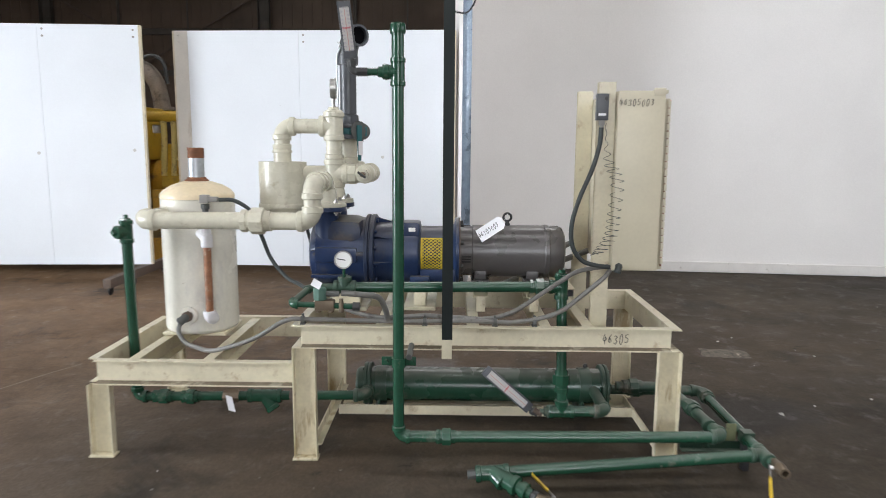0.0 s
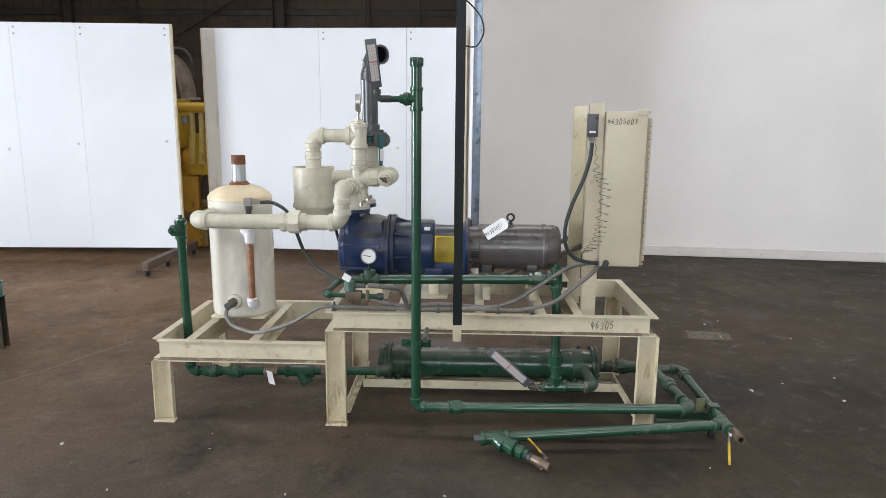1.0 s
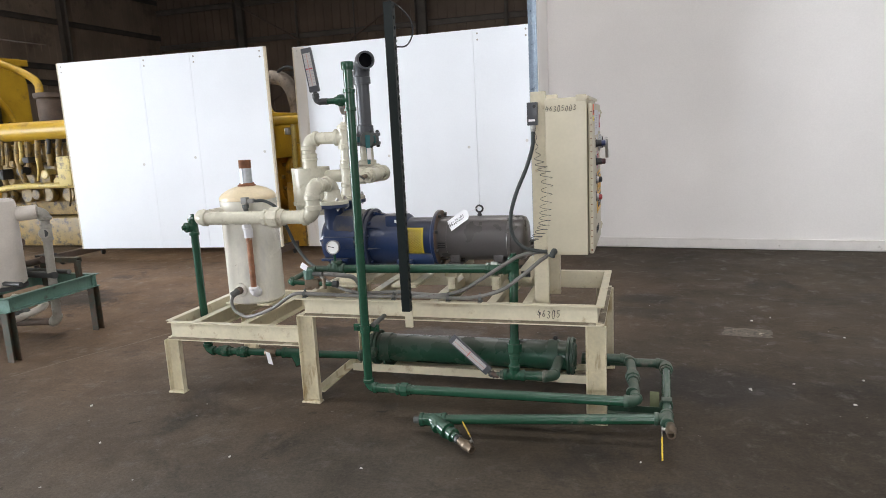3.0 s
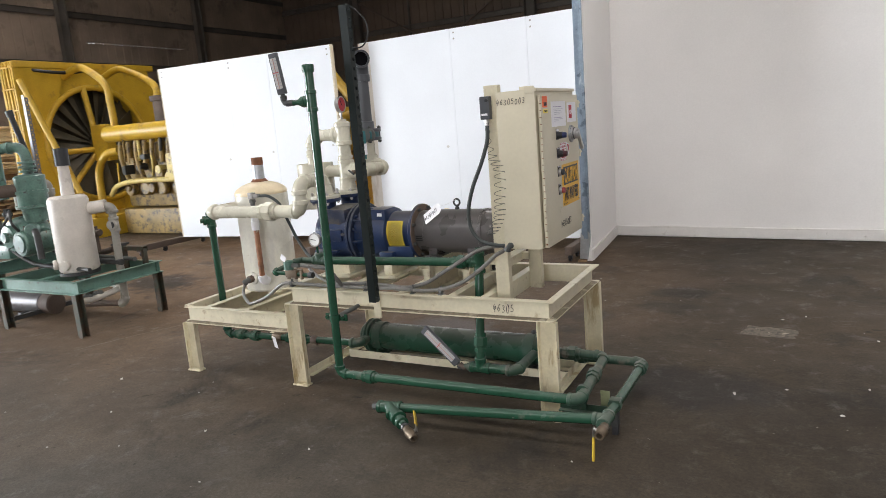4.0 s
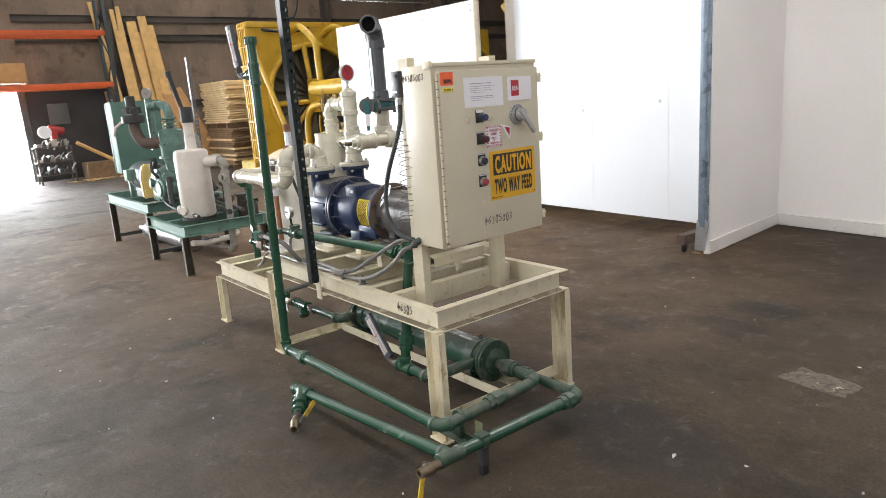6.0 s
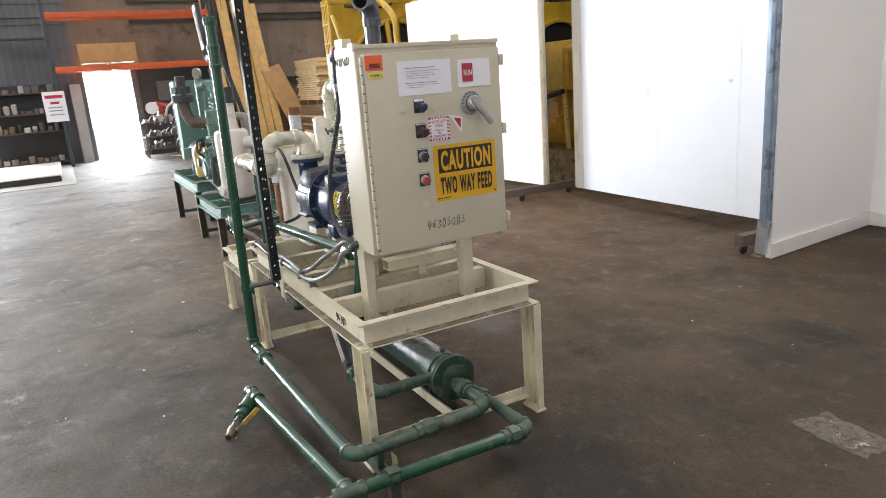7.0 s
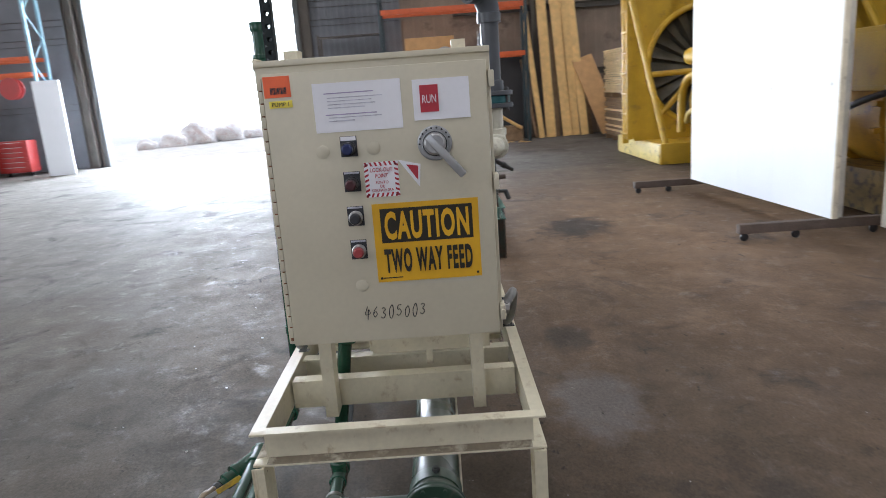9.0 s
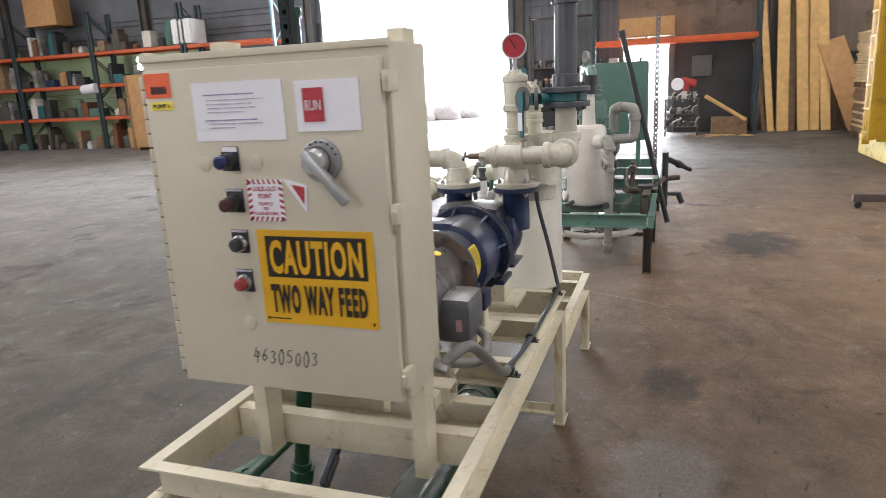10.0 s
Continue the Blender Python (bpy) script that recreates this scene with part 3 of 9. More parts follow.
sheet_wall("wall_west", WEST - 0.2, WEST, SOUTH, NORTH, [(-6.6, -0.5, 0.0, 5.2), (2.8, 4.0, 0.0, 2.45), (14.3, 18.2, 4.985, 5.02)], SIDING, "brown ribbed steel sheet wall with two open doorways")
sheet_wall("wall_north", WEST, EAST, NORTH, NORTH + 0.2, [], SIDING_DARK, "dark brown steel sheet wall")
# south and east walls are unseen; their high windows are added for light
sheet_wall("wall_south", WEST, EAST, SOUTH - 0.2, SOUTH, [(-2.0, 8.0, 2.4, 7.6)], SIDING, "unseen dark steel sheet wall with high windows added for light")
sheet_wall("wall_east", EAST, EAST + 0.2, SOUTH, NORTH, [(-6.0, 4.0, 2.9, 7.1)], SIDING, "unseen dark steel sheet wall with high windows added for light")
bm = bmesh.new()
for y0, y1, gaps in ((SOUTH, -16.8, ()), (-16.8, -15.2, ((-13.0, -5.0),)), (-15.2, -8.8, ()), (-8.8, -7.2, ((-11.0, -3.0), (0.0, 8.0))), (-7.2, 0.7, ()), (0.7, 2.3, ((-13.0, -5.0), (-1.0, 7.0))), (2.3, 8.2, ()), (8.2, 9.8, ((-15.0, -7.0), (-3.5, 4.5))), (9.8, NORTH, ())):
    xs = [WEST, *[v for g in gaps for v in g], EAST]
    for a, b in zip(xs[::2], xs[1::2]):
        box(bm, a, b, y0, y1, ROOF, ROOF + 0.2)
# opaque sheets added above the roof openings to keep the sun out
for sx, sy, _ in UNSEEN_SKYLIGHTS:
    structure("skylight_sheet", box(bmesh.new(), sx - 4.05, sx + 4.05, sy - 0.85, sy + 0.85, ROOF + 0.21, ROOF + 0.23), WHITE, "opaque white sheet added over the roof opening to block the sun", "skylight")
structure("ceiling", bm, DARK_STEEL, "dark sheet roof with open strips for the unseen skylights", "ceiling")

# ribs of the west wall
bm = bmesh.new()
y = SOUTH
while y < NORTH:
    if not (-6.7 < y < -0.4):
        z0 = 2.45 if 2.75 < y < 4.05 else 0.0
        if 14.2 < y < 18.2:
            box(bm, WEST, WEST + 0.010, y, y + 0.03, 0.0, 4.98)
            z0 = 5.03
        box(bm, WEST, WEST + 0.010, y, y + 0.03, z0, ROOF)
    else:
        box(bm, WEST, WEST + 0.010, y, y + 0.03, 5.2, ROOF)
    y += 0.3
tagged(part("wall_ribs", bm, SIDING), "vertical ribs of the brown wall sheet", "wall ribs", kind="structure")
bm = bmesh.new()
for z in (1.85, 3.76, 4.28, 5.8, 7.2):
    for y0, y1 in ((SOUTH, -6.9), (-0.2, 2.6), (4.2, NORTH)) if z < 5.2 else ((SOUTH, NORTH),):
        channel(bm, (WEST + 0.03, y0, z), (WEST + 0.03, y1, z), X, 0.18, 0.07, 0.008)
tagged(part("wall_girts", bm, DARK_STEEL), "dark steel girts along the wall", "girts", kind="structure")
for k, y in enumerate((-20, -13.5, -7.0, -0.15, 6.6, 13.5, 18.9)):
    bm = bmesh.new()
    channel(bm, (WEST + 0.16, y, 0), (WEST + 0.16, y, ROOF), X, 0.28, 0.10, 0.012)
    channel(bm, (WEST + 0.16, y, 0), (WEST + 0.16, y, ROOF), -X, 0.28, 0.10, 0.012)
    tagged(part("steel_column", bm, DARK_STEEL), "dark steel building column against the wall", "column", "building columns", kind="structure")
for x in (-14.0, -6.5, 1.0, 8.0):
    bm = bmesh.new()
    channel(bm, (x, NORTH - 0.2, 0), (x, NORTH - 0.2, ROOF), -Y, 0.4, 0.2, 0.015)
    tagged(part("steel_column", bm, DARK_STEEL), "dark steel building column against the wall", "column", "building columns", kind="structure")
for z in (2.2, 4.0, 5.4, 6.8):
    bm = bmesh.new()
    channel(bm, (WEST, NORTH - 0.05, z), (EAST, NORTH - 0.05, z), -Y, 0.2, 0.08, 0.01)
    tagged(part("wall_girt", bm, DARK_STEEL), "dark steel girt along the wall", "girt", kind="structure")
bm = bmesh.new()
x = WEST + 0.1
while x < EAST - 0.1:
    box(bm, x, x + 0.06, NORTH - 0.03, NORTH, 0.0, ROOF)
    x += 0.35
tagged(part("wall_ribs", bm, SIDING_DARK), "vertical ribs of the dark north wall sheet", "wall ribs", kind="structure")
for xa, xb in ((-14.0, -6.5), (1.0, 8.0)):
    bm = bmesh.new()
    for za, zb in ((2.3, 6.7), (6.7, 2.3)):
        rod(bm, (xa, NORTH - 0.32, za), (xb, NORTH - 0.32, zb), 0.035, 8)
    tagged(part("wall_bracing", bm, BROWN_DUST), "crossed steel bracing rods on the north wall", "wall bracing", kind="structure")
for x, r in ((-11.6, 0.05), (-9.2, 0.03), (-3.4, 0.07), (-1.6, 0.03)):
    tagged(part("wall_pipe", rod(bmesh.new(), (x, NORTH - 0.12, 0), (x, NORTH - 0.12, ROOF), r, 10), DARK_STEEL), "dark pipe running up the north wall", "pipe", kind="structure")
for y in (-12, -4, 4, 12, 20):
    bm = bmesh.new()
    for z in (7.4, 8.7):
        box(bm, WEST, EAST, y - 0.08, y + 0.08, z - 0.08, z + 0.08)
    x = WEST
    while x < EAST - 1:
        sweep(bm, [(x, y, 7.4), (x + 1.2, y, 8.7)], 0.05, 6)
        sweep(bm, [(x + 1.2, y, 8.7), (x + 2.4, y, 7.4)], 0.05, 6)
        x += 2.4
    tagged(part("roof_truss", bm, DARK_STEEL), "dark steel roof truss", "truss", "roof trusses", kind="structure")


def slab(bm, a, b, z0, z1, thick, side):
    """An upright slab on the plan line a to b; side is the way it thickens."""
    a, b = Vector((*a, 0)), Vector((*b, 0))
    n = Vector((*side, 0)).normalized() * thick
    for p, q in ((a, b),):
        vs = [bm.verts.new(v + Z * z) for z in (z0, z1) for v in (p, q, q + n, p + n)]
        for f in ((0, 1, 2, 3), (4, 5, 6, 7), (0, 1, 5, 4), (1, 2, 6, 5), (2, 3, 7, 6), (3, 0, 4, 7)):
            bm.faces.new([vs[i] for i in f])
    bmesh.ops.recalc_face_normals(bm, faces=bm.faces[:])
    return bm


BASE_WHITE = material("scuffed_white_trim", (0.76, 0.73, 0.70), 0.5, var=0.06, dirt=(0.5, 0.46, 0.42), dirt_at=0.62)
# white partition walls: a short return and a long run, with a baseboard
C0, C1, C2 = (0.20, 6.69), (0.10, 8.20), (12.9, 7.0)
structure("wall_partition_return", slab(bmesh.new(), C0, C1, 0, 5.2, 0.085, (-1, 0)), WHITE_WALL, "short white painted partition wall", "wall")
structure("wall_partition", slab(bmesh.new(), C1, C2, 0, 5.2, 0.14, (0, 1)), WHITE_WALL, "long smooth white painted partition wall", "wall")
structure("baseboard", slab(slab(bmesh.new(), (C0[0] + 0.02, C0[1] - 0.004), (C1[0] + 0.02, C1[1]), 0.012, 0.125, 0.02, (-1, 0)), (C1[0], C1[1] - 0.03), (C2[0], C2[1] - 0.03), 0.012, 0.125, 0.03, (0, 1)), BASE_WHITE, "white painted baseboard", "baseboard")
post = thing("edge_post", (0.13, 6.66, 0), "galvanised steel stud with a torn blue film at the wall's edge", "wall stud", kind="structure")
part("stud", box(box(bmesh.new(), 0.105, 0.192, 6.655, 6.687, 0.25, 5.2, 0.002), 0.125, 0.172, 6.648, 6.656, 0.25, 5.2, 0.002), BLUE_FILM, post)
bm = prism(bmesh.new(), [(0.0, 0.0), (0.085, 0.0), (0.125, 0.26), (0.10, 0.30), (0.055, 0.24), (0.02, 0.28)], (0.075, 6.652, 0.03), X, Z, -0.03)
bmesh.ops.recalc_face_normals(bm, faces=bm.faces[:])
part("bare_foot", bm, ZINC, post, "torn shiny metal foot")
part("foot_block", box(bmesh.new(), 0.06, 0.15, 6.63, 6.685, 0.0, 0.022, 0.004), WOOD_DARK, post, "thin wooden packing piece")


def caster(bm, x, y):
    rod(bm, (x - 0.012, y, 0.04), (x + 0.012, y, 0.04), 0.04, 16, bev=0.005)
    box(bm, x - 0.02, x - 0.014, y - 0.02, y + 0.02, 0.03, 0.10)
    box(bm, x + 0.014, x + 0.02, y - 0.02, y + 0.02, 0.03, 0.10)
    box(bm, x - 0.03, x + 0.03, y - 0.03, y + 0.03, 0.095, 0.105)


WASHER = material("painted_washer", (0.60, 0.59, 0.58), 0.5, var=0.15)
SCREW = material("dull_screw_steel", (0.34, 0.32, 0.31), 0.5, metal=0.5, var=0.2)
EDGE_CREAM = material("cream_board_edge", (0.66, 0.58, 0.44), 0.7, var=0.15, dirt=(0.42, 0.34, 0.24), dirt_at=0.58)


def board_panel(name, a, b, z0, z1, seams, label):
    """A white rolling backdrop: boards side by side on a timber back frame with steel caster feet."""
    root = thing(name, ((a[0] + b[0]) / 2, (a[1] + b[1]) / 2, 0), label, "backdrop panel", "rolling panels")
    A, B = Vector((*a, 0)), Vector((*b, 0))
    d = (B - A).normalized()
    n = Vector((-d.y, d.x, 0))
    if n.y < 0:
        n = -n
    cuts = [0.0, *seams, 1.0]
    for p, q in zip(cuts, cuts[1:]):
        s, e = A + (B - A) * p + d * 0.0015, A + (B - A) * q - d * 0.0015
        bm = slab(bmesh.new(), s[:2], e[:2], z0, z1, 0.02, n[:2])
        board = part("board", bm, PANEL, root)
        for along in ((0.05, (e - s).length - 0.05) if q == 1.0 else (0.05,)):
            for dz in (0.05, 0.12):
                o = s + d * along + Z * (z1 - dz)
                part("screw_head", rod(bmesh.new(), o, o - n * 0.003, 0.011, 12), SCREW, board)
        o = s + (e - s) * 0.9 + Z * (z0 + (z1 - z0) * (0.45 + 0.06 * p))
        part("bolt_washer", rod(bmesh.new(), o, o - n * 0.004, 0.017, 14), WASHER, board)
    for z in (z0 + 0.04, (z0 + z1) / 2, z1 - 0.06):
        bm = slab(bmesh.new(), (A + n * 0.022)[:2], (B + n * 0.022)[:2], z - 0.04, z + 0.04, 0.06, n[:2])
        part("back_rail", bm, BOARD_EDGE, root)
    for f in (0.02, 0.98):
        o = A + (B - A) * f + n * 0.085
        bm = slab(bmesh.new(), (o - d * 0.03)[:2], (o + d * 0.03)[:2], z0, z1, 0.05, n[:2])
        part("back_post", bm, BOARD_EDGE, root)
    for e, k in ((A - d * 0.02, 0), (B, 0)):
        part("edge_trim", slab(bmesh.new(), e[:2], (e + d * 0.02)[:2], z0, z1, 0.05, n[:2]), EDGE_CREAM, root, "cream timber edge")
    return root, A, B, d, n


def caster_foot(root, p, back, front):
    """The low steel foot of a panel, running to the front and the back on casters."""
    foot = part("foot", box(bmesh.new(), p[0] - 0.04, p[0] + 0.04, p[1] - front, p[1] + back, 0.075, 0.165, 0.004), BROWN_DUST, root)
    for y in (p[1] - front + 0.06, p[1] - 0.3, p[1] + back - 0.06):
        bm = bmesh.new()
        caster(bm, p[0], y)
        part("caster", bm, BLACK, foot)


root, *_ = board_panel("rolling_panel", (-6.28, 6.95), (-3.27, 7.14), 0.17, 2.69, (0.42, 0.66), "white board backdrop panel on steel caster feet")
caster_foot(root, (-3.33, 7.15), 0.5, 0.85)
caster_foot(root, (-6.4, 6.98), 0.5, 0.78)
root, A2, _, d2, n2 = board_panel("rolling_panel", (-3.03, 7.47), (0.02, 7.335), 0.12, 2.69, (0.45, 0.78), "white board backdrop panel with a cream strip along one edge")
# a slightly duller cream strip along the board's west end
TAN_STRIP = material("tan_white_strip", (0.70, 0.665, 0.615), 0.55, var=0.08, scale=3, dirt=(0.52, 0.46, 0.39), dirt_at=0.60, stretch=(1.0, 1.0, 0.3))
part("edge_strip", slab(bmesh.new(), (A2 - n2 * 0.003)[:2], (A2 + d2 * 0.15 - n2 * 0.003)[:2], 0.125, 2.685, 0.0022, n2[:2]), TAN_STRIP, root, "dull cream strip along the edge")
caster_foot(root, (-0.03, 7.2), 0.4, 0.6)


# ---- the pump skid: steel frame ----
HX0, HX1, FY, BY = -0.705, 1.058, 2.905, 3.790
ZT, ZB, LT, LB = 0.642, 0.535, 0.466, 0.350
LX0 = -1.665
W = 0.042
skid = thing("skid_frame", ((HX0 + HX1) / 2, (FY + BY) / 2, 0), "cream painted welded steel channel skid frame on legs", "skid frame")
zm, hh = (ZT + ZB) / 2, ZT - ZB
part("beam", channel(bmesh.new(), (HX0 + W, FY + W, zm), (HX1 - W + 0.007, FY + W, zm), -Y, hh, W), CREAM, skid)
part("beam", channel(bmesh.new(), (HX1 - W + 0.007, BY - W, zm), (HX0 + W, BY - W, zm), Y, hh, W), CREAM, skid)
part("beam", channel(bmesh.new(), (HX1 - W, FY + W, zm), (HX1 - W, BY - W, zm), X, hh, W), CREAM, skid)
part("beam", channel(bmesh.new(), (HX0 + W, BY - W, zm), (HX0 + W, FY + W, zm), -X, hh, W), CREAM, skid)
for x in (0.43, 0.10, -0.33):
    part("cross_member", channel(bmesh.new(), (x, FY + W + 0.008, zm - 0.004), (x, BY - W - 0.008, zm - 0.004), X, hh - 0.008, 0.05), CREAM, skid)
for sx in (HX0, HX1):
    for sy in (FY, BY):
        part("mitred_corner", box(bmesh.new(), min(sx, sx + (W if sx < 0 else -W)), max(sx, sx + (W if sx < 0 else -W)), min(sy, sy + (W if sy < 3 else -W)), max(sy, sy + (W if sy < 3 else -W)), ZT - 0.007, ZT, 0.001), CREAM, skid)
        part("mitred_corner", box(bmesh.new(), min(sx, sx + (W if sx < 0 else -W)), max(sx, sx + (W if sx < 0 else -W)), min(sy, sy + (W if sy < 3 else -W)), max(sy, sy + (W if sy < 3 else -W)), ZB, ZB + 0.007, 0.001), CREAM, skid)
zl, lh = (LT + LB) / 2, LT - LB
part("beam", channel(bmesh.new(), (LX0 + W, FY + W, zl), (HX0 - 0.002, FY + W, zl), -Y, lh, W), CREAM, skid)
part("beam", channel(bmesh.new(), (HX0 - 0.002, BY - W, zl), (LX0 + W, BY - W, zl), Y, lh, W), CREAM, skid)
part("beam", channel(bmesh.new(), (LX0 + W, BY - W, zl), (LX0 + W, FY + W, zl), -X, lh, W), CREAM, skid)
for x in (-1.49, -1.14):
    part("cross_member", channel(bmesh.new(), (x, FY + W + 0.008, zl - 0.004), (x, BY - W - 0.008, zl - 0.004), X, lh - 0.01, 0.05), CREAM, skid)
for x0, x1, top in ((-1.660, -1.556, LB), (-0.706, -0.600, ZB), (0.964, 1.068, ZB)):
    for fy in (FY + 0.034, BY - 0.003):
        xm = (x0 + x1) / 2
        leg = part("leg", channel(bmesh.new(), (xm, fy, 0.012), (xm, fy, top - 0.002), -Y, x1 - x0, 0.037, 0.006), CREAM_LEG, skid)
        part("foot_plate", box(bmesh.new(), x0 - 0.006, x1 + 0.006, fy - 0.046, fy + 0.008, 0.0, 0.011, 0.002), CREAM_LEG, leg)
for x in (-0.62, 0.972):
    part("tie_bar", box(box(bmesh.new(), x, x + 0.036, FY + 0.04, BY - 0.04, 0.055, 0.062), x, x + 0.007, FY + 0.04, BY - 0.04, 0.062, 0.10), CREAM_LEG, skid)
for y, o in ((3.335, 1), (3.525, -1)):
    bm = bmesh.new()
    box(bm, -0.57, 0.985, min(y, y + 0.05 * o), max(y, y + 0.05 * o), 0.05, 0.057)
    box(bm, -0.57, 0.985, y - 0.0035, y + 0.0035, 0.057, 0.102)
    part("cradle_angle", bm, CREAM, skid)


def grime(bm, p, q, o, w=W, t=0.007):
    """A thin layer of settled dirt along the slanting upper side of a channel's lower flange."""
    p, q, o = Vector(p), Vector(q), Vector(o)
    rows = [(t + 0.0005, t * 1.3 + 0.0010), (t + 0.0005, t * 1.3 + 0.0032), (w - 0.001, t * 0.8 + 0.0022), (w - 0.001, t * 0.8 + 0.0004)]
    ends = [[bm.verts.new(e + o * a + Z * b) for a, b in rows] for e in (p, q)]
    for i in range(4):
        j = (i + 1) % 4
        bm.faces.new((ends[0][i], ends[0][j], ends[1][j], ends[1][i]))
    bm.faces.new(ends[0][::-1]), bm.faces.new(ends[1])
    bmesh.ops.recalc_face_normals(bm, faces=bm.faces[:])
    return bm


GRIME = material("settled_brown_dirt", (0.20, 0.165, 0.115), 0.8, var=0.3, scale=7, dirt=(0.42, 0.38, 0.29), dirt_at=0.52)
part("settled_dirt", grime(bmesh.new(), (HX0 + W, FY + W, ZB), (HX1 - W, FY + W, ZB), -Y), GRIME, skid, "brown dirt on the lower flange")
part("settled_dirt", grime(bmesh.new(), (HX1 - W, FY + W, ZB), (HX1 - W, BY - W, ZB), X), GRIME, skid, "brown dirt on the lower flange")
part("settled_dirt", grime(bmesh.new(), (LX0 + W, FY + W, LB), (HX0 - 0.004, FY + W, LB), -Y), GRIME, skid, "brown dirt on the lower flange")
handwriting("46305", INK, skid, (0.775, FY + W - 0.0078, 0.586), X, Z, 0.125, 0.045)

# supports standing on the upper frame
for x in (0.165, 0.43):
    rail = thing("motor_rail", (x, 3.4, ZT), "cream steel strut rail under the motor", "motor rail", "motor rails")
    bm = bmesh.new()
    channel(bm, (x, 3.19, 0.718), (x, 3.62, 0.718), Z, 0.078, 0.048, 0.005)
    for s in (-1, 1):
        box(bm, x + s * 0.030 - 0.006, x + s * 0.030 + 0.006, 3.19, 3.62, 0.7625, 0.7665)
    part("strut", bm, CREAM, rail)
    for yy in (3.24, 3.57):
        part("stand", box(bmesh.new(), x - 0.022, x + 0.022, yy - 0.03, yy + 0.03, ZT, 0.716, 0.003), CREAM, rail)
    bm = bmesh.new()
    bolt(bm, (x, 3.24, 0.76), Z, 0.012, 0.03)
    part("bolt", bm, STEEL, rail)
single("pump_pedestal", box(box(box(bmesh.new(), -0.62, -0.40, 3.2, 3.62, ZT, 0.66, 0.004), -0.58, -0.44, 3.26, 3.32, 0.66, 0.735, 0.004), -0.58, -0.44, 3.50, 3.56, 0.66, 0.735, 0.004), CREAM, (-0.5, 3.41, ZT), "cream steel pedestal under the pump", "pedestal")
single("bell_pedestal", box(box(bmesh.new(), -0.22, -0.06, 3.22, 3.60, ZT, 0.66, 0.004), -0.17, -0.11, 3.26, 3.56, 0.66, 0.735, 0.004), CREAM, (-0.14, 3.41, ZT), "cream steel pedestal under the coupling bell", "pedestal")

# ---- liquid ring pump ----
PY, PZ, MZ = 3.41, 0.908, 0.918
pump = thing("vacuum_pump", (-0.5, PY, 0.735), "blue painted cast liquid ring vacuum pump, dusty", "pump")
bm = bmesh.new()
lathe(bm, (-0.70, PY, PZ), X, [(0, 0.0), (0, 0.12), (0.01, 0.145), (0.035, 0.155), (0.04, 0.172), (0.06, 0.176), (0.20, 0.176), (0.215, 0.172), (0.29, 0.172)], 40)
body = part("casing", bm, BLUE, pump)
for zz in (PZ + 0.02, PZ - 0.1):
    for s in (-1, 1):
        part("casing_rib", box(bmesh.new(), -0.68, -0.50, PY + s * 0.165 - 0.018, PY + s * 0.165 + 0.018, zz - 0.008, zz + 0.008, 0.004), BLUE, body)
part("upper_casing", box(bmesh.new(), -0.640, -0.424, PY - 0.158, PY + 0.140, PZ + 0.022, PZ + 0.184, 0.06), BLUE_DUSTY, body, "dust-caked upper casting")
part("port_shoulder", box(bmesh.new(), -0.690, -0.500, PY - 0.10, PY + 0.195, PZ - 0.05, PZ + 0.125, 0.06), BLUE, body)
part("split_flange", box(bmesh.new(), -0.668, -0.410, PY - 0.184, PY + 0.17, PZ + 0.004, PZ + 0.022, 0.004), BLUE_DUSTY, body)
part("side_pad", box(bmesh.new(), -0.66, -0.45, PY - 0.186, PY - 0.12, PZ - 0.03, PZ + 0.045, 0.012), BLUE, body)
bm = bmesh.new()
lathe(bm, (-0.418, PY, PZ), X, [(0, 0.150), (0, 0.192), (0.004, 0.196), (0.018, 0.196), (0.021, 0.186), (0.027, 0.186), (0.030, 0.196), (0.046, 0.196), (0.05, 0.19), (0.05, 0.15)], 48)
ring = part("bolted_joint", bm, RING_DARK, pump, "dark oily bolted flange")
for k in range(8):
    a = 2 * math.pi * (k + 0.25) / 8
    part("gusset", prism(bmesh.new(), [(0.0, 0.150), (0.0, 0.186), (0.012, 0.186), (0.085, 0.164), (0.085, 0.150)], Vector((-0.369, PY, PZ)) + Vector((0, -math.sin(a), math.cos(a))) * -0.005, X, Vector((0, math.cos(a), math.sin(a))), 0.010), BLUE, ring)
for k in range(12):
    a = 2 * math.pi * (k + 0.5) / 12
    bm = bmesh.new()
    bolt(bm, (-0.368, PY + 0.172 * math.cos(a), PZ + 0.172 * math.sin(a)), X, 0.010, 0.012)
    part("bolt_head", bm, BLUE, ring)
bm = bmesh.new()
lathe(bm, (-0.37, PY, PZ), X, [(0, 0.13), (0, 0.160), (0.02, 0.163), (0.205, 0.163), (0.222, 0.158), (0.230, 0.146), (0.234, 0.12)], 44)
bell = part("coupling_bell", bm, BLUE, pump)
part("lifting_saddle", box(bmesh.new(), -0.262, -0.140, PY - 0.128, PY + 0.02, PZ + 0.07, PZ + 0.168, 0.018), BLUE, bell)
for s in (-1, 1):
    part("adapter_web", box(bmesh.new(), -0.14, 0.040, PY + s * 0.118 - 0.012, PY + s * 0.118 + 0.012, 0.770, 0.840, 0.006), BLUE, bell)
bm = bmesh.new()
lathe(bm, (-0.147, PY, MZ), X, [(0, 0.10), (0, 0.127), (0.165, 0.127), (0.172, 0.135), (0.184, 0.155), (0.19, 0.155)], 44)
part("motor_adapter", bm, BLUE, pump)
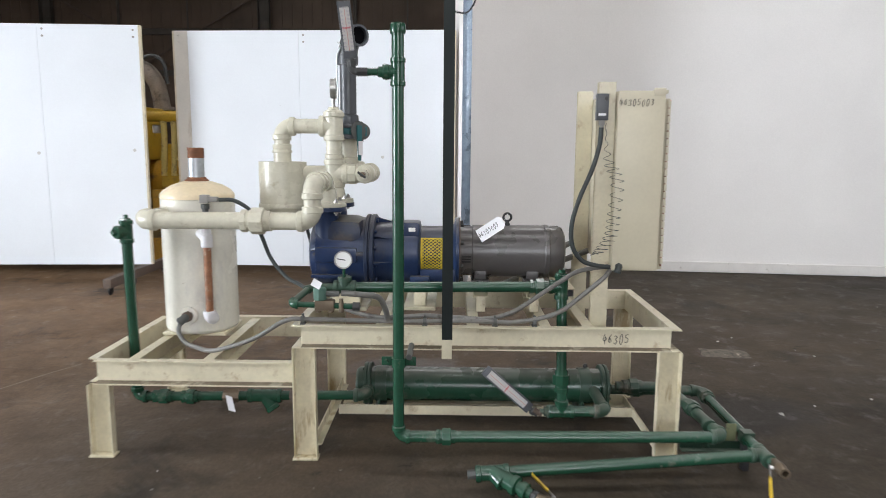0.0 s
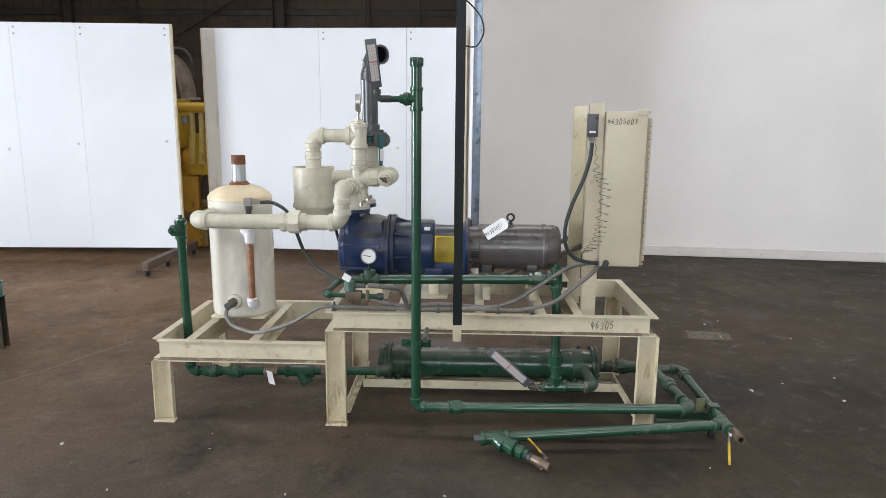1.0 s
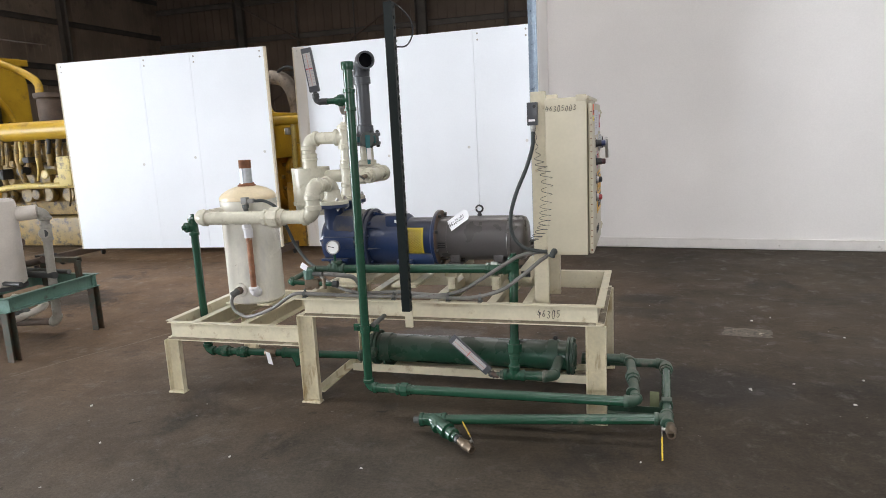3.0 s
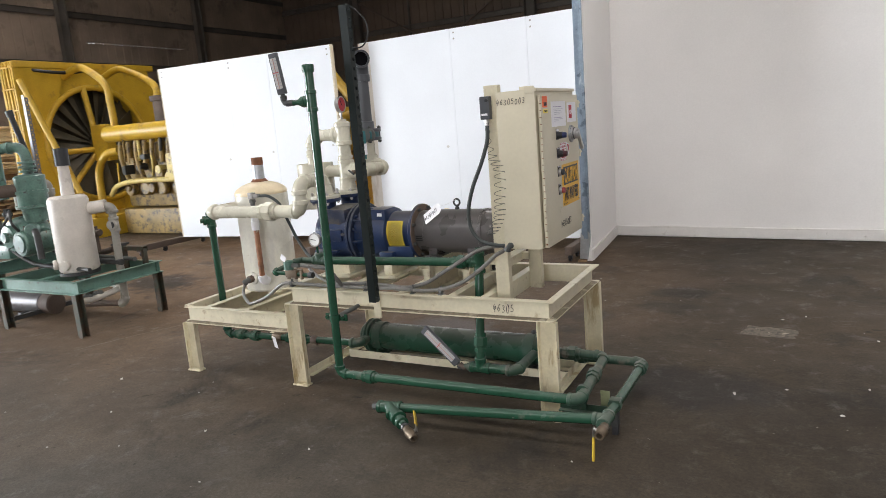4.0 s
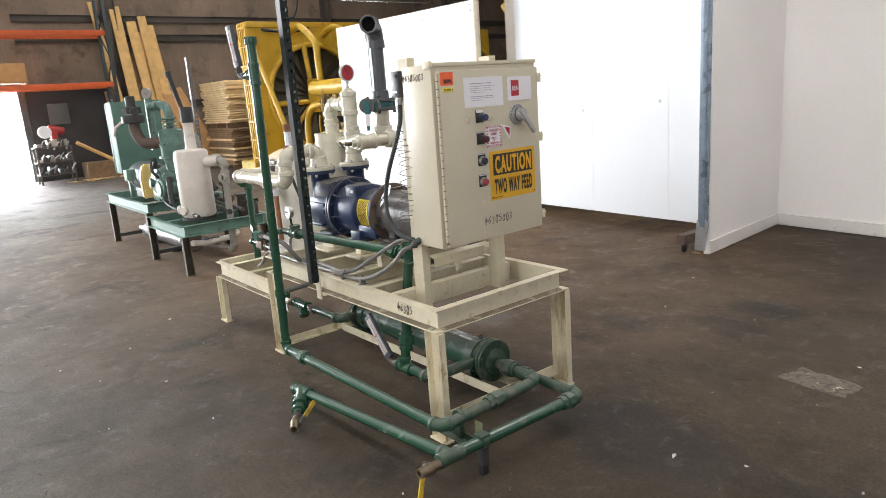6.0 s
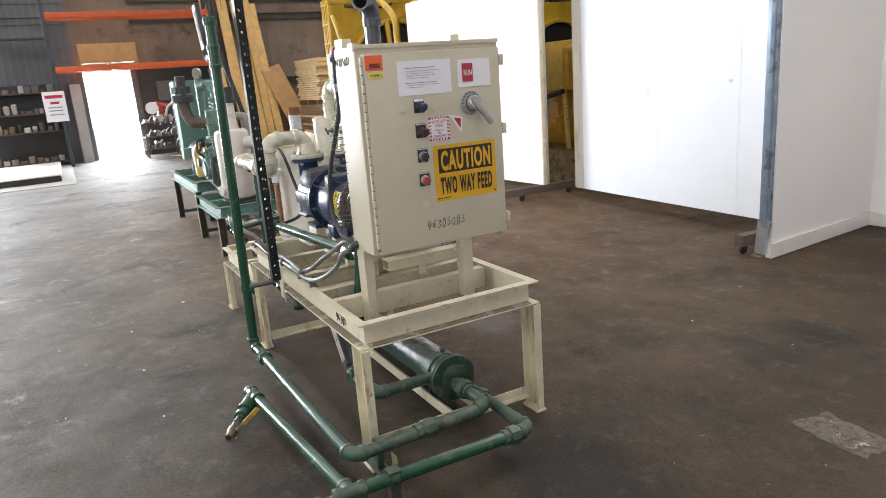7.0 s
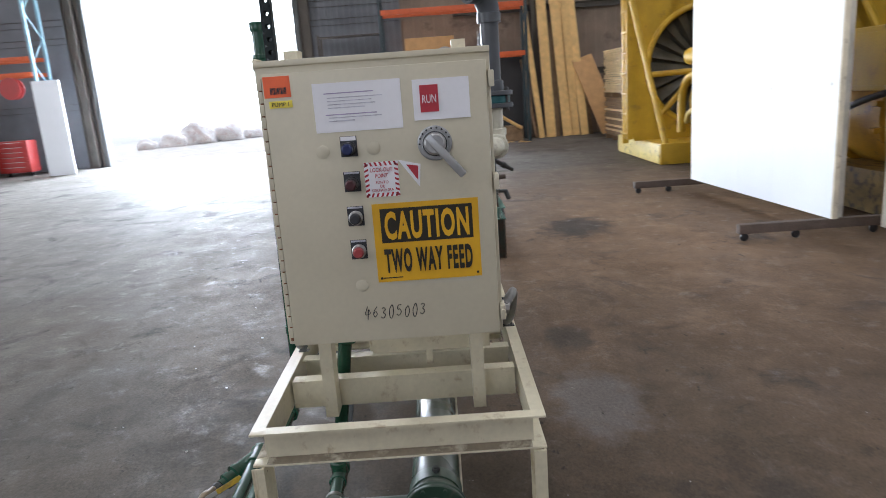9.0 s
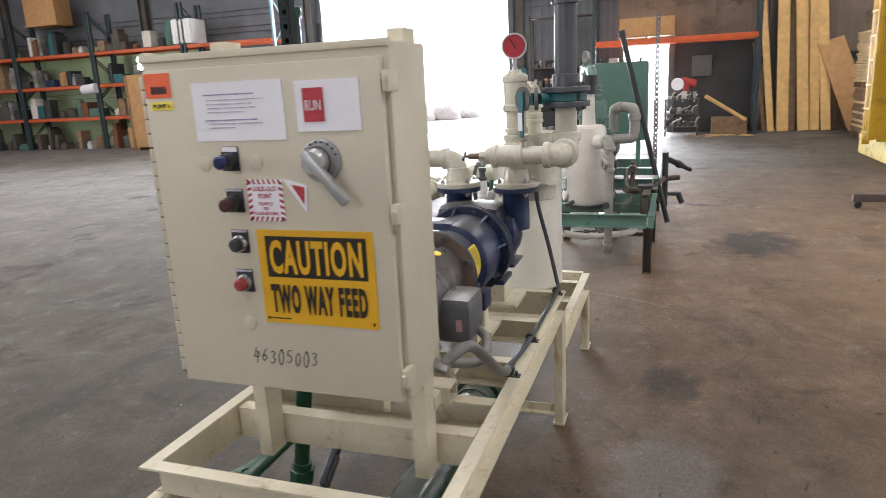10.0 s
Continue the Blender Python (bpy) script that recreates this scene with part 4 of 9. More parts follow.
for s in (-1, 1):
    part("bell_foot", box(bmesh.new(), -0.19, -0.09, PY + s * 0.11 - 0.05, PY + s * 0.11 + 0.05, 0.735, PZ - 0.10, 0.008), BLUE, bell)
part("lifting_slot", box(bmesh.new(), -0.197, -0.163, PY - 0.132, PY - 0.127, PZ + 0.122, PZ + 0.142, 0.002), WHITE, bell, "pale slot in the casting")
part("pump_foot", box(bmesh.new(), -0.60, -0.44, PY - 0.15, PY + 0.15, 0.735, PZ - 0.15, 0.006), BLUE, pump)


def guard(a0, a1, name):
    """A perforated yellow guard plate wrapped round the adapter between two angles (degrees from straight up towards the front)."""
    g = bmesh.new()
    r0, cols, rows = 0.1345, 22, 11
    x0, x1 = -0.137, -0.022
    for i in range(cols + 1):
        a = radians(a0 + (a1 - a0) * i / cols)
        for rr in (r0,):
            p = (PY - math.sin(a) * rr, MZ + math.cos(a) * rr)
            if i < cols:
                b = radians(a0 + (a1 - a0) * (i + 1) / cols)
                q = (PY - math.sin(b) * rr, MZ + math.cos(b) * rr)
                for j in range(rows):
                    xa, xb = x0 + (x1 - x0) * j / rows, x0 + (x1 - x0) * (j + 1) / rows
                    if 0 < j < rows - 1 and 0 < i < cols - 1:
                        sweep(g, [(xa, *p), (xb, *q)] if (i + j) % 2 else [(xb, *p), (xa, *q)], 0.0021, 4)
                    else:
                        vs = [g.verts.new(v) for v in ((xa, *p), (xb, *p), (xb, *q), (xa, *q))]
                        g.faces.new(vs)
    return part(name, g, YELLOW_MESH, pump, "perforated yellow coupling guard")


guard(54, 132, "coupling_guard")
guard(-132, -54, "coupling_guard")
for fy in (3.315, 3.582):
    x = -0.612
    bm = bmesh.new()
    lathe(bm, (x, fy, PZ + 0.05), Z, [(0, 0.060), (0.05, 0.060), (0.07, 0.060), (0.17, 0.060), (0.185, 0.068)], 28)
    neck = part("port_neck", bm, BLUE, pump)
    bm = bmesh.new()
    lathe(bm, (x, fy, 1.128), Z, [(0, 0.09), (0, 0.098), (0.003, 0.1), (0.020, 0.1), (0.022, 0.098)], 36)
    part("port_flange", bm, BLUE, neck)
    for k in range(4):
        bm = bmesh.new()
        a = math.pi / 4 + k * math.pi / 2
        px, py = x + 0.082 * math.cos(a), fy + 0.082 * math.sin(a)
        bolt(bm, (px, py, 1.117), Z, 0.011, 0.011), bolt(bm, (px, py, 1.172), Z, 0.011, 0.012)
        rod(bm, (px, py, 1.11), (px, py, 1.192), 0.006, 8)
        part("flange_bolt", bm, STEEL, neck)

# the box's paler top is its sky reflection put into the colour
BOX_GREY = material("bluish_grey_box_paint", (0.105, 0.108, 0.118), 0.30, dust=(0.22, 0.215, 0.21), dusty=0.6, dirt=(0.06, 0.055, 0.05), dirt_at=0.60, var=0.15)
FADED = material("faded_pink_label", (0.42, 0.25, 0.24), 0.6)
# ---- electric motor ----
motor = thing("electric_motor", (0.32, PY, 0.765), "grey painted electric motor bolted to the pump", "motor")
bm = bmesh.new()
lathe(bm, (0.0565, PY, MZ), X, [(0, 0.10), (0, 0.168), (0.001, 0.169), (0.005, 0.169), (0.006, 0.166), (0.006, 0.135)], 44)
part("adapter_flange", lathe(bmesh.new(), (0.036, PY, MZ), X, [(0, 0.10), (0, 0.166), (0.004, 0.171), (0.017, 0.171), (0.020, 0.168), (0.020, 0.135)], 44), BLUE, pump)
part("mounting_flange", bm, BROWN_DUST, motor, "rusty dusted round flange")
for k in range(8):
    a = 2 * math.pi * (k + 0.5) / 8
    part("flange_bolt", rod(bmesh.new(), (0.060, PY + 0.152 * math.cos(a), MZ + 0.152 * math.sin(a)), (0.078, PY + 0.152 * math.cos(a), MZ + 0.152 * math.sin(a)), 0.011, 6), IRON, motor)
bm = bmesh.new()
lathe(bm, (0.062, PY, MZ), X, [(0, 0.128), (0.06, 0.130), (0.063, 0.134), (0.425, 0.134), (0.43, 0.1375), (0.448, 0.1375), (0.452, 0.134), (0.50, 0.132), (0.520, 0.124), (0.530, 0.105), (0.531, 0.0)], 48)
frame_m = part("frame", bm, GREY_MOTOR, motor)
for a0 in (95, 200, 340):
    for k in range(3):
        a = radians(a0 + k * 6)
        d = Vector((0, -math.sin(a), math.cos(a)))
        bm = box(bmesh.new(), -0.022, 0.022, -0.004, 0.004, 0.0, 0.004, m=Matrix.Translation(Vector((0.093, PY, MZ)) + d * 0.1285) @ Matrix(((1, 0, 0, 0), (0, math.cos(a), d.y, 0), (0, math.sin(a), d.z, 0), (0, 0, 0, 1))))
        part("vent_slot", bm, BLACK, frame_m)
bm = bmesh.new()
lathe(bm, (0.304, PY, 1.048), Z, [(0, 0.014), (0.012, 0.014), (0.02, 0.009), (0.026, 0.008)], 14)
ringp = [(0.304 + 0.02 * math.cos(a), PY, 1.094 + 0.02 * math.sin(a)) for a in [2 * math.pi * k / 20 for k in range(21)]]
sweep(bm, ringp, 0.006, 8)
part("eyebolt", bm, BLACK, frame_m)
for x in (0.165, 0.43):
    bm = bmesh.new()
    box(bm, x - 0.045, x + 0.045, PY - 0.14, PY + 0.14, 0.767, 0.785, 0.004)
    box(bm, x - 0.03, x + 0.03, PY - 0.10, PY + 0.10, 0.785, 0.83, 0.006)
    part("motor_foot", bm, GREY_MOTOR, motor)
bm = bmesh.new()
box(bm, 0.18, 0.355, PY + 0.11, PY + 0.236, 0.772, 0.932, 0.036)
cbox = part("terminal_box", bm, BOX_GREY, motor, "bluish grey terminal box")
part("rating_plate", box(bmesh.new(), 0.355, 0.3565, PY + 0.185, PY + 0.205, 0.82, 0.86), FADED, cbox, "small worn plate")
part("nameplate", rod(bmesh.new(), (0.20, PY + 0.07, MZ + 0.122), (0.20, PY + 0.071, MZ + 0.126), 0.02, 20), YELLOW_STICKER, frame_m, "round yellow sticker")

tag = thing("inventory_tag", (0.215, 3.27, 1.02), "white paper inventory tag with handwriting, hung on the motor's eyebolt", "tag")
td, tu = Vector((0.135, -0.01, 0.092)).normalized(), Vector((-0.48, 0.52, 0.70))
tu = (tu - td * tu.dot(td)).normalized()
tc = Vector((0.212, 3.262, 1.050))
bm = prism(bmesh.new(), [(-0.072, -0.036), (0.056, -0.036), (0.072, -0.020), (0.072, 0.020), (0.056, 0.036), (-0.072, 0.036)], tc, td, tu, 0.0012)
card = part("card", bm, PAPER, tag)
handwriting("46305003", INK, tag, tc - td * 0.012 + td.cross(tu) * 0.0014, td, tu, 0.115, 0.026, r=0.0012)
part("string", cable_mesh([tc + td * 0.078, (0.295, 3.33, 1.10), (0.304, 3.40, 1.112)], 0.0012, 6, 5), PAPER, tag)


# white scale plates, greyed: their shade is put into the colour
DIAL_GREY = material("shaded_scale_plate", (0.46, 0.45, 0.43), 0.5, var=0.08)
FAINT_RED = material("faded_red_column", (0.42, 0.20, 0.19), 0.5, var=0.1)

# ---- separator tank on the low end of the skid ----
TX, TY = -1.325, 3.485
tank = thing("separator_tank", (TX, TY, LT), "cream white upright steel separator tank with streaks", "tank")
bm = bmesh.new()
lathe(bm, (TX, TY, 0.478), Z, [(0, 0.0), (0, 0.165), (0.006, 0.178), (0.02, 0.187), (0.694, 0.187), (0.697, 0.185), (0.697, 0.0)], 56)
shell = part("shell", bm, TANK_WHITE, tank)
TANK_DOME = material("heat_yellowed_cream", (0.74, 0.62, 0.42), 0.34, var=0.12, scale=7, dirt=(0.62, 0.50, 0.33), dirt_at=0.56, chips=(0.30, 0.20, 0.11), chips_at=0.69)
part("dome", lathe(bmesh.new(), (TX, TY, 0.478), Z, [(0.6975, 0.0), (0.6975, 0.185), (0.70, 0.1875), (0.715, 0.188), (0.722, 0.184), (0.74, 0.170), (0.765, 0.130), (0.782, 0.08), (0.788, 0.05), (0.788, 0.0)], 56), TANK_DOME, tank, "domed top with yellowed paint")
for dx in (-0.12, 0.12):
    part("tank_foot", box(bmesh.new(), TX + dx - 0.045, TX + dx + 0.045, TY - 0.14, TY + 0.14, LT, 0.48, 0.002), CREAM, tank)
bm = bmesh.new()
lathe(bm, (TX, TY, 1.262), Z, [(0, 0.06), (0.006, 0.062), (0.014, 0.05), (0.022, 0.047)], 28)
part("nozzle_collar", bm, RUST, tank, "rusty collar")
part("nozzle_pipe", rod(bmesh.new(), (TX, TY, 1.28), (TX, TY, 1.385), 0.040, 28), ZINC, tank, "bare galvanised pipe stub")
part("nozzle_rim", open_pipe(bmesh.new(), (TX, TY, 1.383), (TX, TY, 1.437), 0.041, 0.005, 28), RUST, tank, "rusted pipe end")
for ang, z, s in ((-90, 0.585, 0.046),):
    d = Vector((math.cos(radians(ang)), math.sin(radians(ang)), 0))
    p = Vector((TX, TY, z)) + d * 0.182
    part("boss", lathe(bmesh.new(), p, d, [(0, s), (0.018, s), (0.022, s - 0.006), (0.022, 0)], 24), TANK_WHITE, shell)
d1 = Vector((0.0, -1.0, 0.0))
fitp = Vector((TX, TY, 0.585)) + d1 * 0.20
probe = thing("level_probe", fitp, "brass probe fitting on a cream tank", "probe fitting")
bm = bmesh.new()
rod(bm, fitp, fitp + d1 * 0.035, 0.027, 8)
part("brass_body", bm, BROWN_DUST, probe)
elb = fitp + d1 * 0.05
part("conduit_elbow", elbow(bmesh.new(), elb, d1, Vector((-0.75, -0.15, -0.55)), 0.032, 0.018), CABLE, probe)
# sight pipe: white cross, brown tube, white elbow
sight = thing("sight_pipe", (-1.20, 3.25, 0.58), "white plastic sight pipe with a rust brown tube beside the tank", "sight pipe")
SX, SY = -1.205, 3.262
part("lower_elbow", elbow(bmesh.new(), (SX, SY, 0.575), -Y, Z, 0.042, 0.026, 1.25, 1.2), PAPER, sight, "white plastic elbow")
part("brown_tube", rod(bmesh.new(), (SX, SY, 0.61), (SX, SY, 0.95), 0.019, 20), STAINED, sight, "rust brown stained tube")
part("upper_coupling", rod(bmesh.new(), (SX, SY, 0.945), (SX, SY, 1.01), 0.029, 20, bev=0.003), PAPER, sight, "white plastic coupling")
bm = rod(bmesh.new(), (SX, SY, 0.985), (SX - 0.05, SY + 0.05, 1.01), 0.024, 18)
rod(bm, (SX, SY, 0.99), (SX, SY, 1.09), 0.024, 18)
part("upper_tee", bm, PAPER, sight, "white plastic tee")
part("inlet_nipple", rod(bmesh.new(), (SX, SY, 0.575), (SX, SY + 0.06, 0.575), 0.022, 18), PAPER, sight)
# float switch head on the sight pipe, above the cream pipe
SWITCH_GREY = material("switch_head_grey", (0.27, 0.26, 0.25), 0.45, metal=0.3)
sw = thing("level_switch", (SX, SY + 0.0, 1.13), "small grey level switch head with a black cable", "level switch")
part("stem", lathe(bmesh.new(), (SX, SY, 1.085), Z, [(0, 0.024), (0.02, 0.024), (0.024, 0.016), (0.05, 0.016), (0.054, 0.022), (0.075, 0.022)], 8), CABLE, sw)
part("head", box(box(bmesh.new(), SX - 0.022, SX + 0.02, SY - 0.018, SY + 0.018, 1.165, 1.207, 0.004), SX, SX + 0.065, SY - 0.013, SY + 0.013, 1.172, 1.198, 0.005), SWITCH_GREY, sw)
single("switch_cable", cable_mesh([(SX + 0.07, SY, 1.183), (-1.06, 3.27, 1.178), (-0.98, 3.28, 1.12), (-0.94, 3.30, 1.0), (-0.90, 3.32, 0.88), (-0.82, 3.30, 0.79), (-0.74, 3.24, 0.765), (-0.66, 3.12, 0.755)], 0.010), CABLE_DARK, (SX, SY, 1.1), "black cable looping from the tank to the pump", "cable")

# ---- cream discharge pipe from pump to tank ----
PR = 0.041
cp = thing("discharge_pipe", (-1.0, 3.09, 1.06), "cream painted threaded discharge pipe with a union", "pipe")
Y0, Z0 = 3.088, 1.098
part("elbow", elbow(bmesh.new(), (-1.445, Y0, Z0), -Y, X, 0.07, PR), CREAM_PIPE, cp)
part("pipe", rod(bmesh.new(), (-1.445, Y0 + 0.06, Z0), (-1.445, TY - 0.135, Z0), PR, 24), CREAM_PIPE, cp)
part("pipe", rod(bmesh.new(), (-1.39, Y0, Z0), (-0.69, Y0, Z0), PR, 24), CREAM_PIPE, cp)
part("union", union(bmesh.new(), (-0.90, Y0, Z0), X, PR, 0.14), CREAM_PIPE, cp)
part("elbow", elbow(bmesh.new(), (-0.634, Y0, Z0), X, Z, 0.07, PR), CREAM_PIPE, cp)
part("pipe", rod(bmesh.new(), (-0.634, Y0, Z0 + 0.05), (-0.634, Y0, 1.24), PR, 24), CREAM_PIPE, cp)
dU = Vector((0.022, 0.227, 0)).normalized()
part("elbow", elbow(bmesh.new(), (-0.634, Y0, 1.278), Z, dU, 0.075, PR), CREAM_PIPE, cp)
part("pipe", rod(bmesh.new(), Vector((-0.634, Y0, 1.278)) + dU * 0.06, Vector((-0.612, 3.315, 1.278)) - dU * 0.06, PR, 24), CREAM_PIPE, cp)
part("elbow", elbow(bmesh.new(), (-0.612, 3.315, 1.278), dU, -Z, 0.07, PR), CREAM_PIPE, cp)
part("flange", lathe(bmesh.new(), (-0.612, 3.315, 1.150), Z, [(0, 0.0), (0, 0.098), (0.003, 0.1), (0.018, 0.1), (0.022, 0.095), (0.026, 0.06), (0.05, 0.052), (0.075, 0.05)], 36), CREAM_PIPE, cp)

# ---- suction column, separator pot, gauge ----
CX, CY = -0.617, 3.59
col = thing("suction_column", (CX, CY, 1.15), "cream painted suction column of pipe fittings on the pump's flange", "pipe")
part("flange", lathe(bmesh.new(), (CX, 3.585, 1.150), Z, [(0, 0.0), (0, 0.098), (0.003, 0.1), (0.018, 0.1), (0.022, 0.095), (0.026, 0.06), (0.06, 0.054), (0.08, 0.05)], 36), CREAM_PIPE, col)
part("tee", tee(bmesh.new(), (CX, CY, 1.305), Z, X, 0.075, PR + 0.004), CREAM_PIPE, col)
part("pipe", rod(bmesh.new(), (CX, CY, 1.20), (CX, CY, 1.52), PR, 24), CREAM_PIPE, col)
part("reducer", lathe(bmesh.new(), (CX, CY, 1.385), Z, [(0, 0.05), (0.02, 0.05), (0.024, 0.043), (0.10, 0.043), (0.104, 0.05), (0.12, 0.05)], 24), CREAM_PIPE, col)
part("tee", tee(bmesh.new(), (CX, CY, 1.555), Z, -X, 0.075, PR + 0.004), CREAM_PIPE, col)
part("plug", lathe(bmesh.new(), (CX, CY, 1.625), Z, [(0, 0.046), (0.012, 0.046), (0.016, 0.032), (0.03, 0.026), (0.03, 0)], 20), CREAM_PIPE, col)
part("pipe", rod(bmesh.new(), (CX - 0.06, CY, 1.555), (-0.83, 3.604, 1.555), PR * 0.95, 24), CREAM_PIPE, col)
part("elbow", elbow(bmesh.new(), (-0.90, 3.605, 1.553), -X, -Z, 0.072, PR), CREAM_PIPE, col)
part("pipe", lathe(bmesh.new(), (-0.90, 3.605, 1.36), Z, [(0, 0.047), (0.05, 0.047), (0.054, 0.052), (0.066, 0.052), (0.07, 0.047), (0.085, 0.05), (0.095, 0.05), (0.10, 0.042), (0.16, 0.042)], 24), CREAM_PIPE, col)
pot = thing("separator_pot", (-0.90, 3.605, 1.05), "cream painted round inlet filter pot with a clamp band", "filter")
part("body", lathe(bmesh.new(), (-0.90, 3.605, 1.05), Z, [(0, 0.0), (0, 0.11), (0.005, 0.116), (0.07, 0.117), (0.075, 0.125), (0.31, 0.127), (0.315, 0.127), (0.315, 0.121), (0.306, 0.118), (0.306, 0.0)], 48), CREAM_PIPE, pot)
part("clamp_band", lathe(bmesh.new(), (-0.90, 3.605, 1.118), Z, [(0, 0.126), (0, 0.130), (0.006, 0.1315), (0.018, 0.1315), (0.024, 0.130), (0.024, 0.126)], 48), CREAM_PIPE, pot)
bm = box(bmesh.new(), -0.78, -0.755, 3.64, 3.66, 1.115, 1.145, 0.003)
rod(bm, (-0.768, 3.62, 1.13), (-0.768, 3.70, 1.13), 0.005, 8)
part("clamp_screw", bm, ZINC, pot)
part("outlet_pipe", rod(bmesh.new(), (-0.80, 3.60, 1.305), (CX + 0.01, CY, 1.305), PR, 24), CREAM_PIPE, pot)


def dial_gauge(name, at, face, r, depth, dial_mat, label, needle=40):
    """A round gauge: case, rim, dial and pointer; face is the way it looks."""
    g = thing(name, at, label, "gauge")
    f = Vector(face).normalized()
    c = Vector(at)
    case = part("case", lathe(bmesh.new(), c - f * depth * 0.5, f, [(0, 0), (0, r * 0.9), (depth * 0.1, r * 0.97), (depth * 0.75, r * 0.97), (depth * 0.78, r * 1.05), (depth, r * 1.05), (depth, r * 0.92), (depth * 0.9, r * 0.9)], 32, close=False), STEEL, g)
    part("dial", lathe(bmesh.new(), c + f * depth * 0.32, f, [(0, 0), (0, r * 0.92), (0.002, r * 0.92), (0.002, 0)], 32, close=False), dial_mat, case)
    d, u, w = frame_of(f)
    a = radians(needle)
    tip = u * math.cos(a) + w * math.sin(a)
    part("pointer", sweep(bmesh.new(), [c + f * depth * 0.42 - tip * r * 0.25, c + f * depth * 0.42 + tip * r * 0.7], 0.0022, 6), INK, case)
    return g


g = dial_gauge("vacuum_gauge", (CX, CY, 1.752), (1, 0.12, 0), 0.052, 0.032, REDINK, "round vacuum gauge with a red face on a cream pipe", 60)
part("stem", lathe(bmesh.new(), (CX, CY, 1.652), Z, [(0, 0.012), (0.012, 0.012), (0.014, 0.008), (0.03, 0.008), (0.032, 0.011), (0.045, 0.011), (0.05, 0.007), (0.06, 0.007)], 8), STEEL, g)

# side branch with drain valve, butterfly valve and grey stack
br = thing("suction_branch", (-0.44, 3.7, 1.26), "cream painted side branch with two elbows", "pipe")
BX, BZ, VX, VY = -0.445, 1.305, -0.572, 3.815
part("union", union(bmesh.new(), (-0.525, CY, BZ), X, PR * 0.9, 0.10), CREAM_PIPE, br)
part("tee", tee(bmesh.new(), (BX, CY, BZ), Y, -X, 0.065, PR), CREAM_PIPE, br)
part("pipe", rod(bmesh.new(), (BX, 3.50, BZ), (BX, 3.76, BZ), PR * 0.92, 24), CREAM_PIPE, br)
part("elbow", elbow(bmesh.new(), (BX, VY - 0.005, BZ), Y, -X, 0.066, PR * 1.08), CREAM_PIPE, br)
part("elbow", elbow(bmesh.new(), (VX, VY, BZ), -X, Z, 0.085, PR * 1.22), CREAM_PIPE, br)
part("pipe", rod(bmesh.new(), (VX, VY, BZ + 0.05), (VX, VY, 1.492), 0.046, 24), CREAM_PIPE, br)
dv = thing("drain_valve", (BX, 3.47, BZ), "small bronze drain valve with a tee handle", "valve")
part("nut", rod(bmesh.new(), (BX, 3.51, BZ), (BX, 3.47, BZ), 0.026, 6), CREAM_PIPE, dv)
part("stem", rod(rod(bmesh.new(), (BX, 3.47, BZ), (BX, 3.42, BZ), 0.014, 10), (BX, 3.42, BZ), (BX, 3.40, BZ), 0.006, 8), BRASS, dv)
part("tee_handle", sweep(bmesh.new(), [(BX - 0.02, 3.40, BZ + 0.014), (BX, 3.40, BZ), (BX + 0.02, 3.40, BZ - 0.014)], 0.006, 8), IRON, dv)
bf = thing("butterfly_valve", (VX, VY, 1.49), "teal butterfly valve between two dark flanges", "valve")
for z in (1.492, 1.552):
    part("flange", lathe(bmesh.new(), (VX, VY, z), Z, [(0, 0.05), (0, 0.098), (0.003, 0.1), (0.02, 0.1), (0.023, 0.098), (0.023, 0.05)], 36), DARKGREY, bf)
part("disc_body", lathe(bmesh.new(), (VX, VY, 1.515), Z, [(0, 0.05), (0, 0.082), (0.004, 0.086), (0.033, 0.086), (0.037, 0.082), (0.037, 0.05)], 36), TEAL, bf)
for k in range(4):
    a = math.pi / 4 + k * math.pi / 2
    px, py = VX + 0.088 * math.cos(a), VY + 0.088 * math.sin(a)
    bm = rod(bmesh.new(), (px, py, 1.475), (px, py, 1.592), 0.007, 8)
    bolt(bm, (px, py, 1.478), Z, 0.013, 0.013), bolt(bm, (px, py, 1.576), Z, 0.013, 0.012)
    part("stud_bolt", bm, IRON, bf)
part("shaft", rod(bmesh.new(), (VX + 0.03, VY - 0.07, 1.533), (VX + 0.075, VY - 0.165, 1.533), 0.018, 14), TEAL, bf)
nv = Vector((0.75, -0.66, 0)).normalized()
hp = Vector((VX + 0.075, VY - 0.165, 1.533))
plate = part("notch_plate", lathe(bmesh.new(), hp, nv, [(0, 0), (0, 0.05), (0.006, 0.05), (0.006, 0)], 28, close=False), CABLE, bf, "grey notch plate")
bm = prism(bmesh.new(), [(-0.016, 0.03), (-0.016, -0.02), (-0.009, -0.16), (0.009, -0.16), (0.016, -0.02), (0.016, 0.03)], hp + nv * 0.008, nv.cross(Z) * -1, Z, 0.008)
part("lever", bm, TEAL, bf, "teal hand lever hanging down")
part("notch_plate", lathe(bmesh.new(), (-0.484, 3.715, 1.531), Vector((0.16, -1, 0)), [(0, 0), (0, 0.044), (0.003, 0.046), (0.012, 0.046), (0.015, 0.043), (0.015, 0)], 28), CABLE, bf, "round grey notch plate")
part("hub_plate", box(bmesh.new(), -0.490, -0.452, 3.690, 3.699, 1.506, 1.556, 0.006), TEAL, bf)
part("valve_neck", rod(bmesh.new(), (-0.545, 3.77, 1.531), (-0.485, 3.718, 1.531), 0.022, 14), TEAL, bf)
bm = prism(bmesh.new(), [(-0.014, -0.13), (0.016, -0.13), (0.016, -0.055), (-0.014, -0.055)], hp + nv * 0.02, nv.cross(Z) * -1, Z, 0.001)
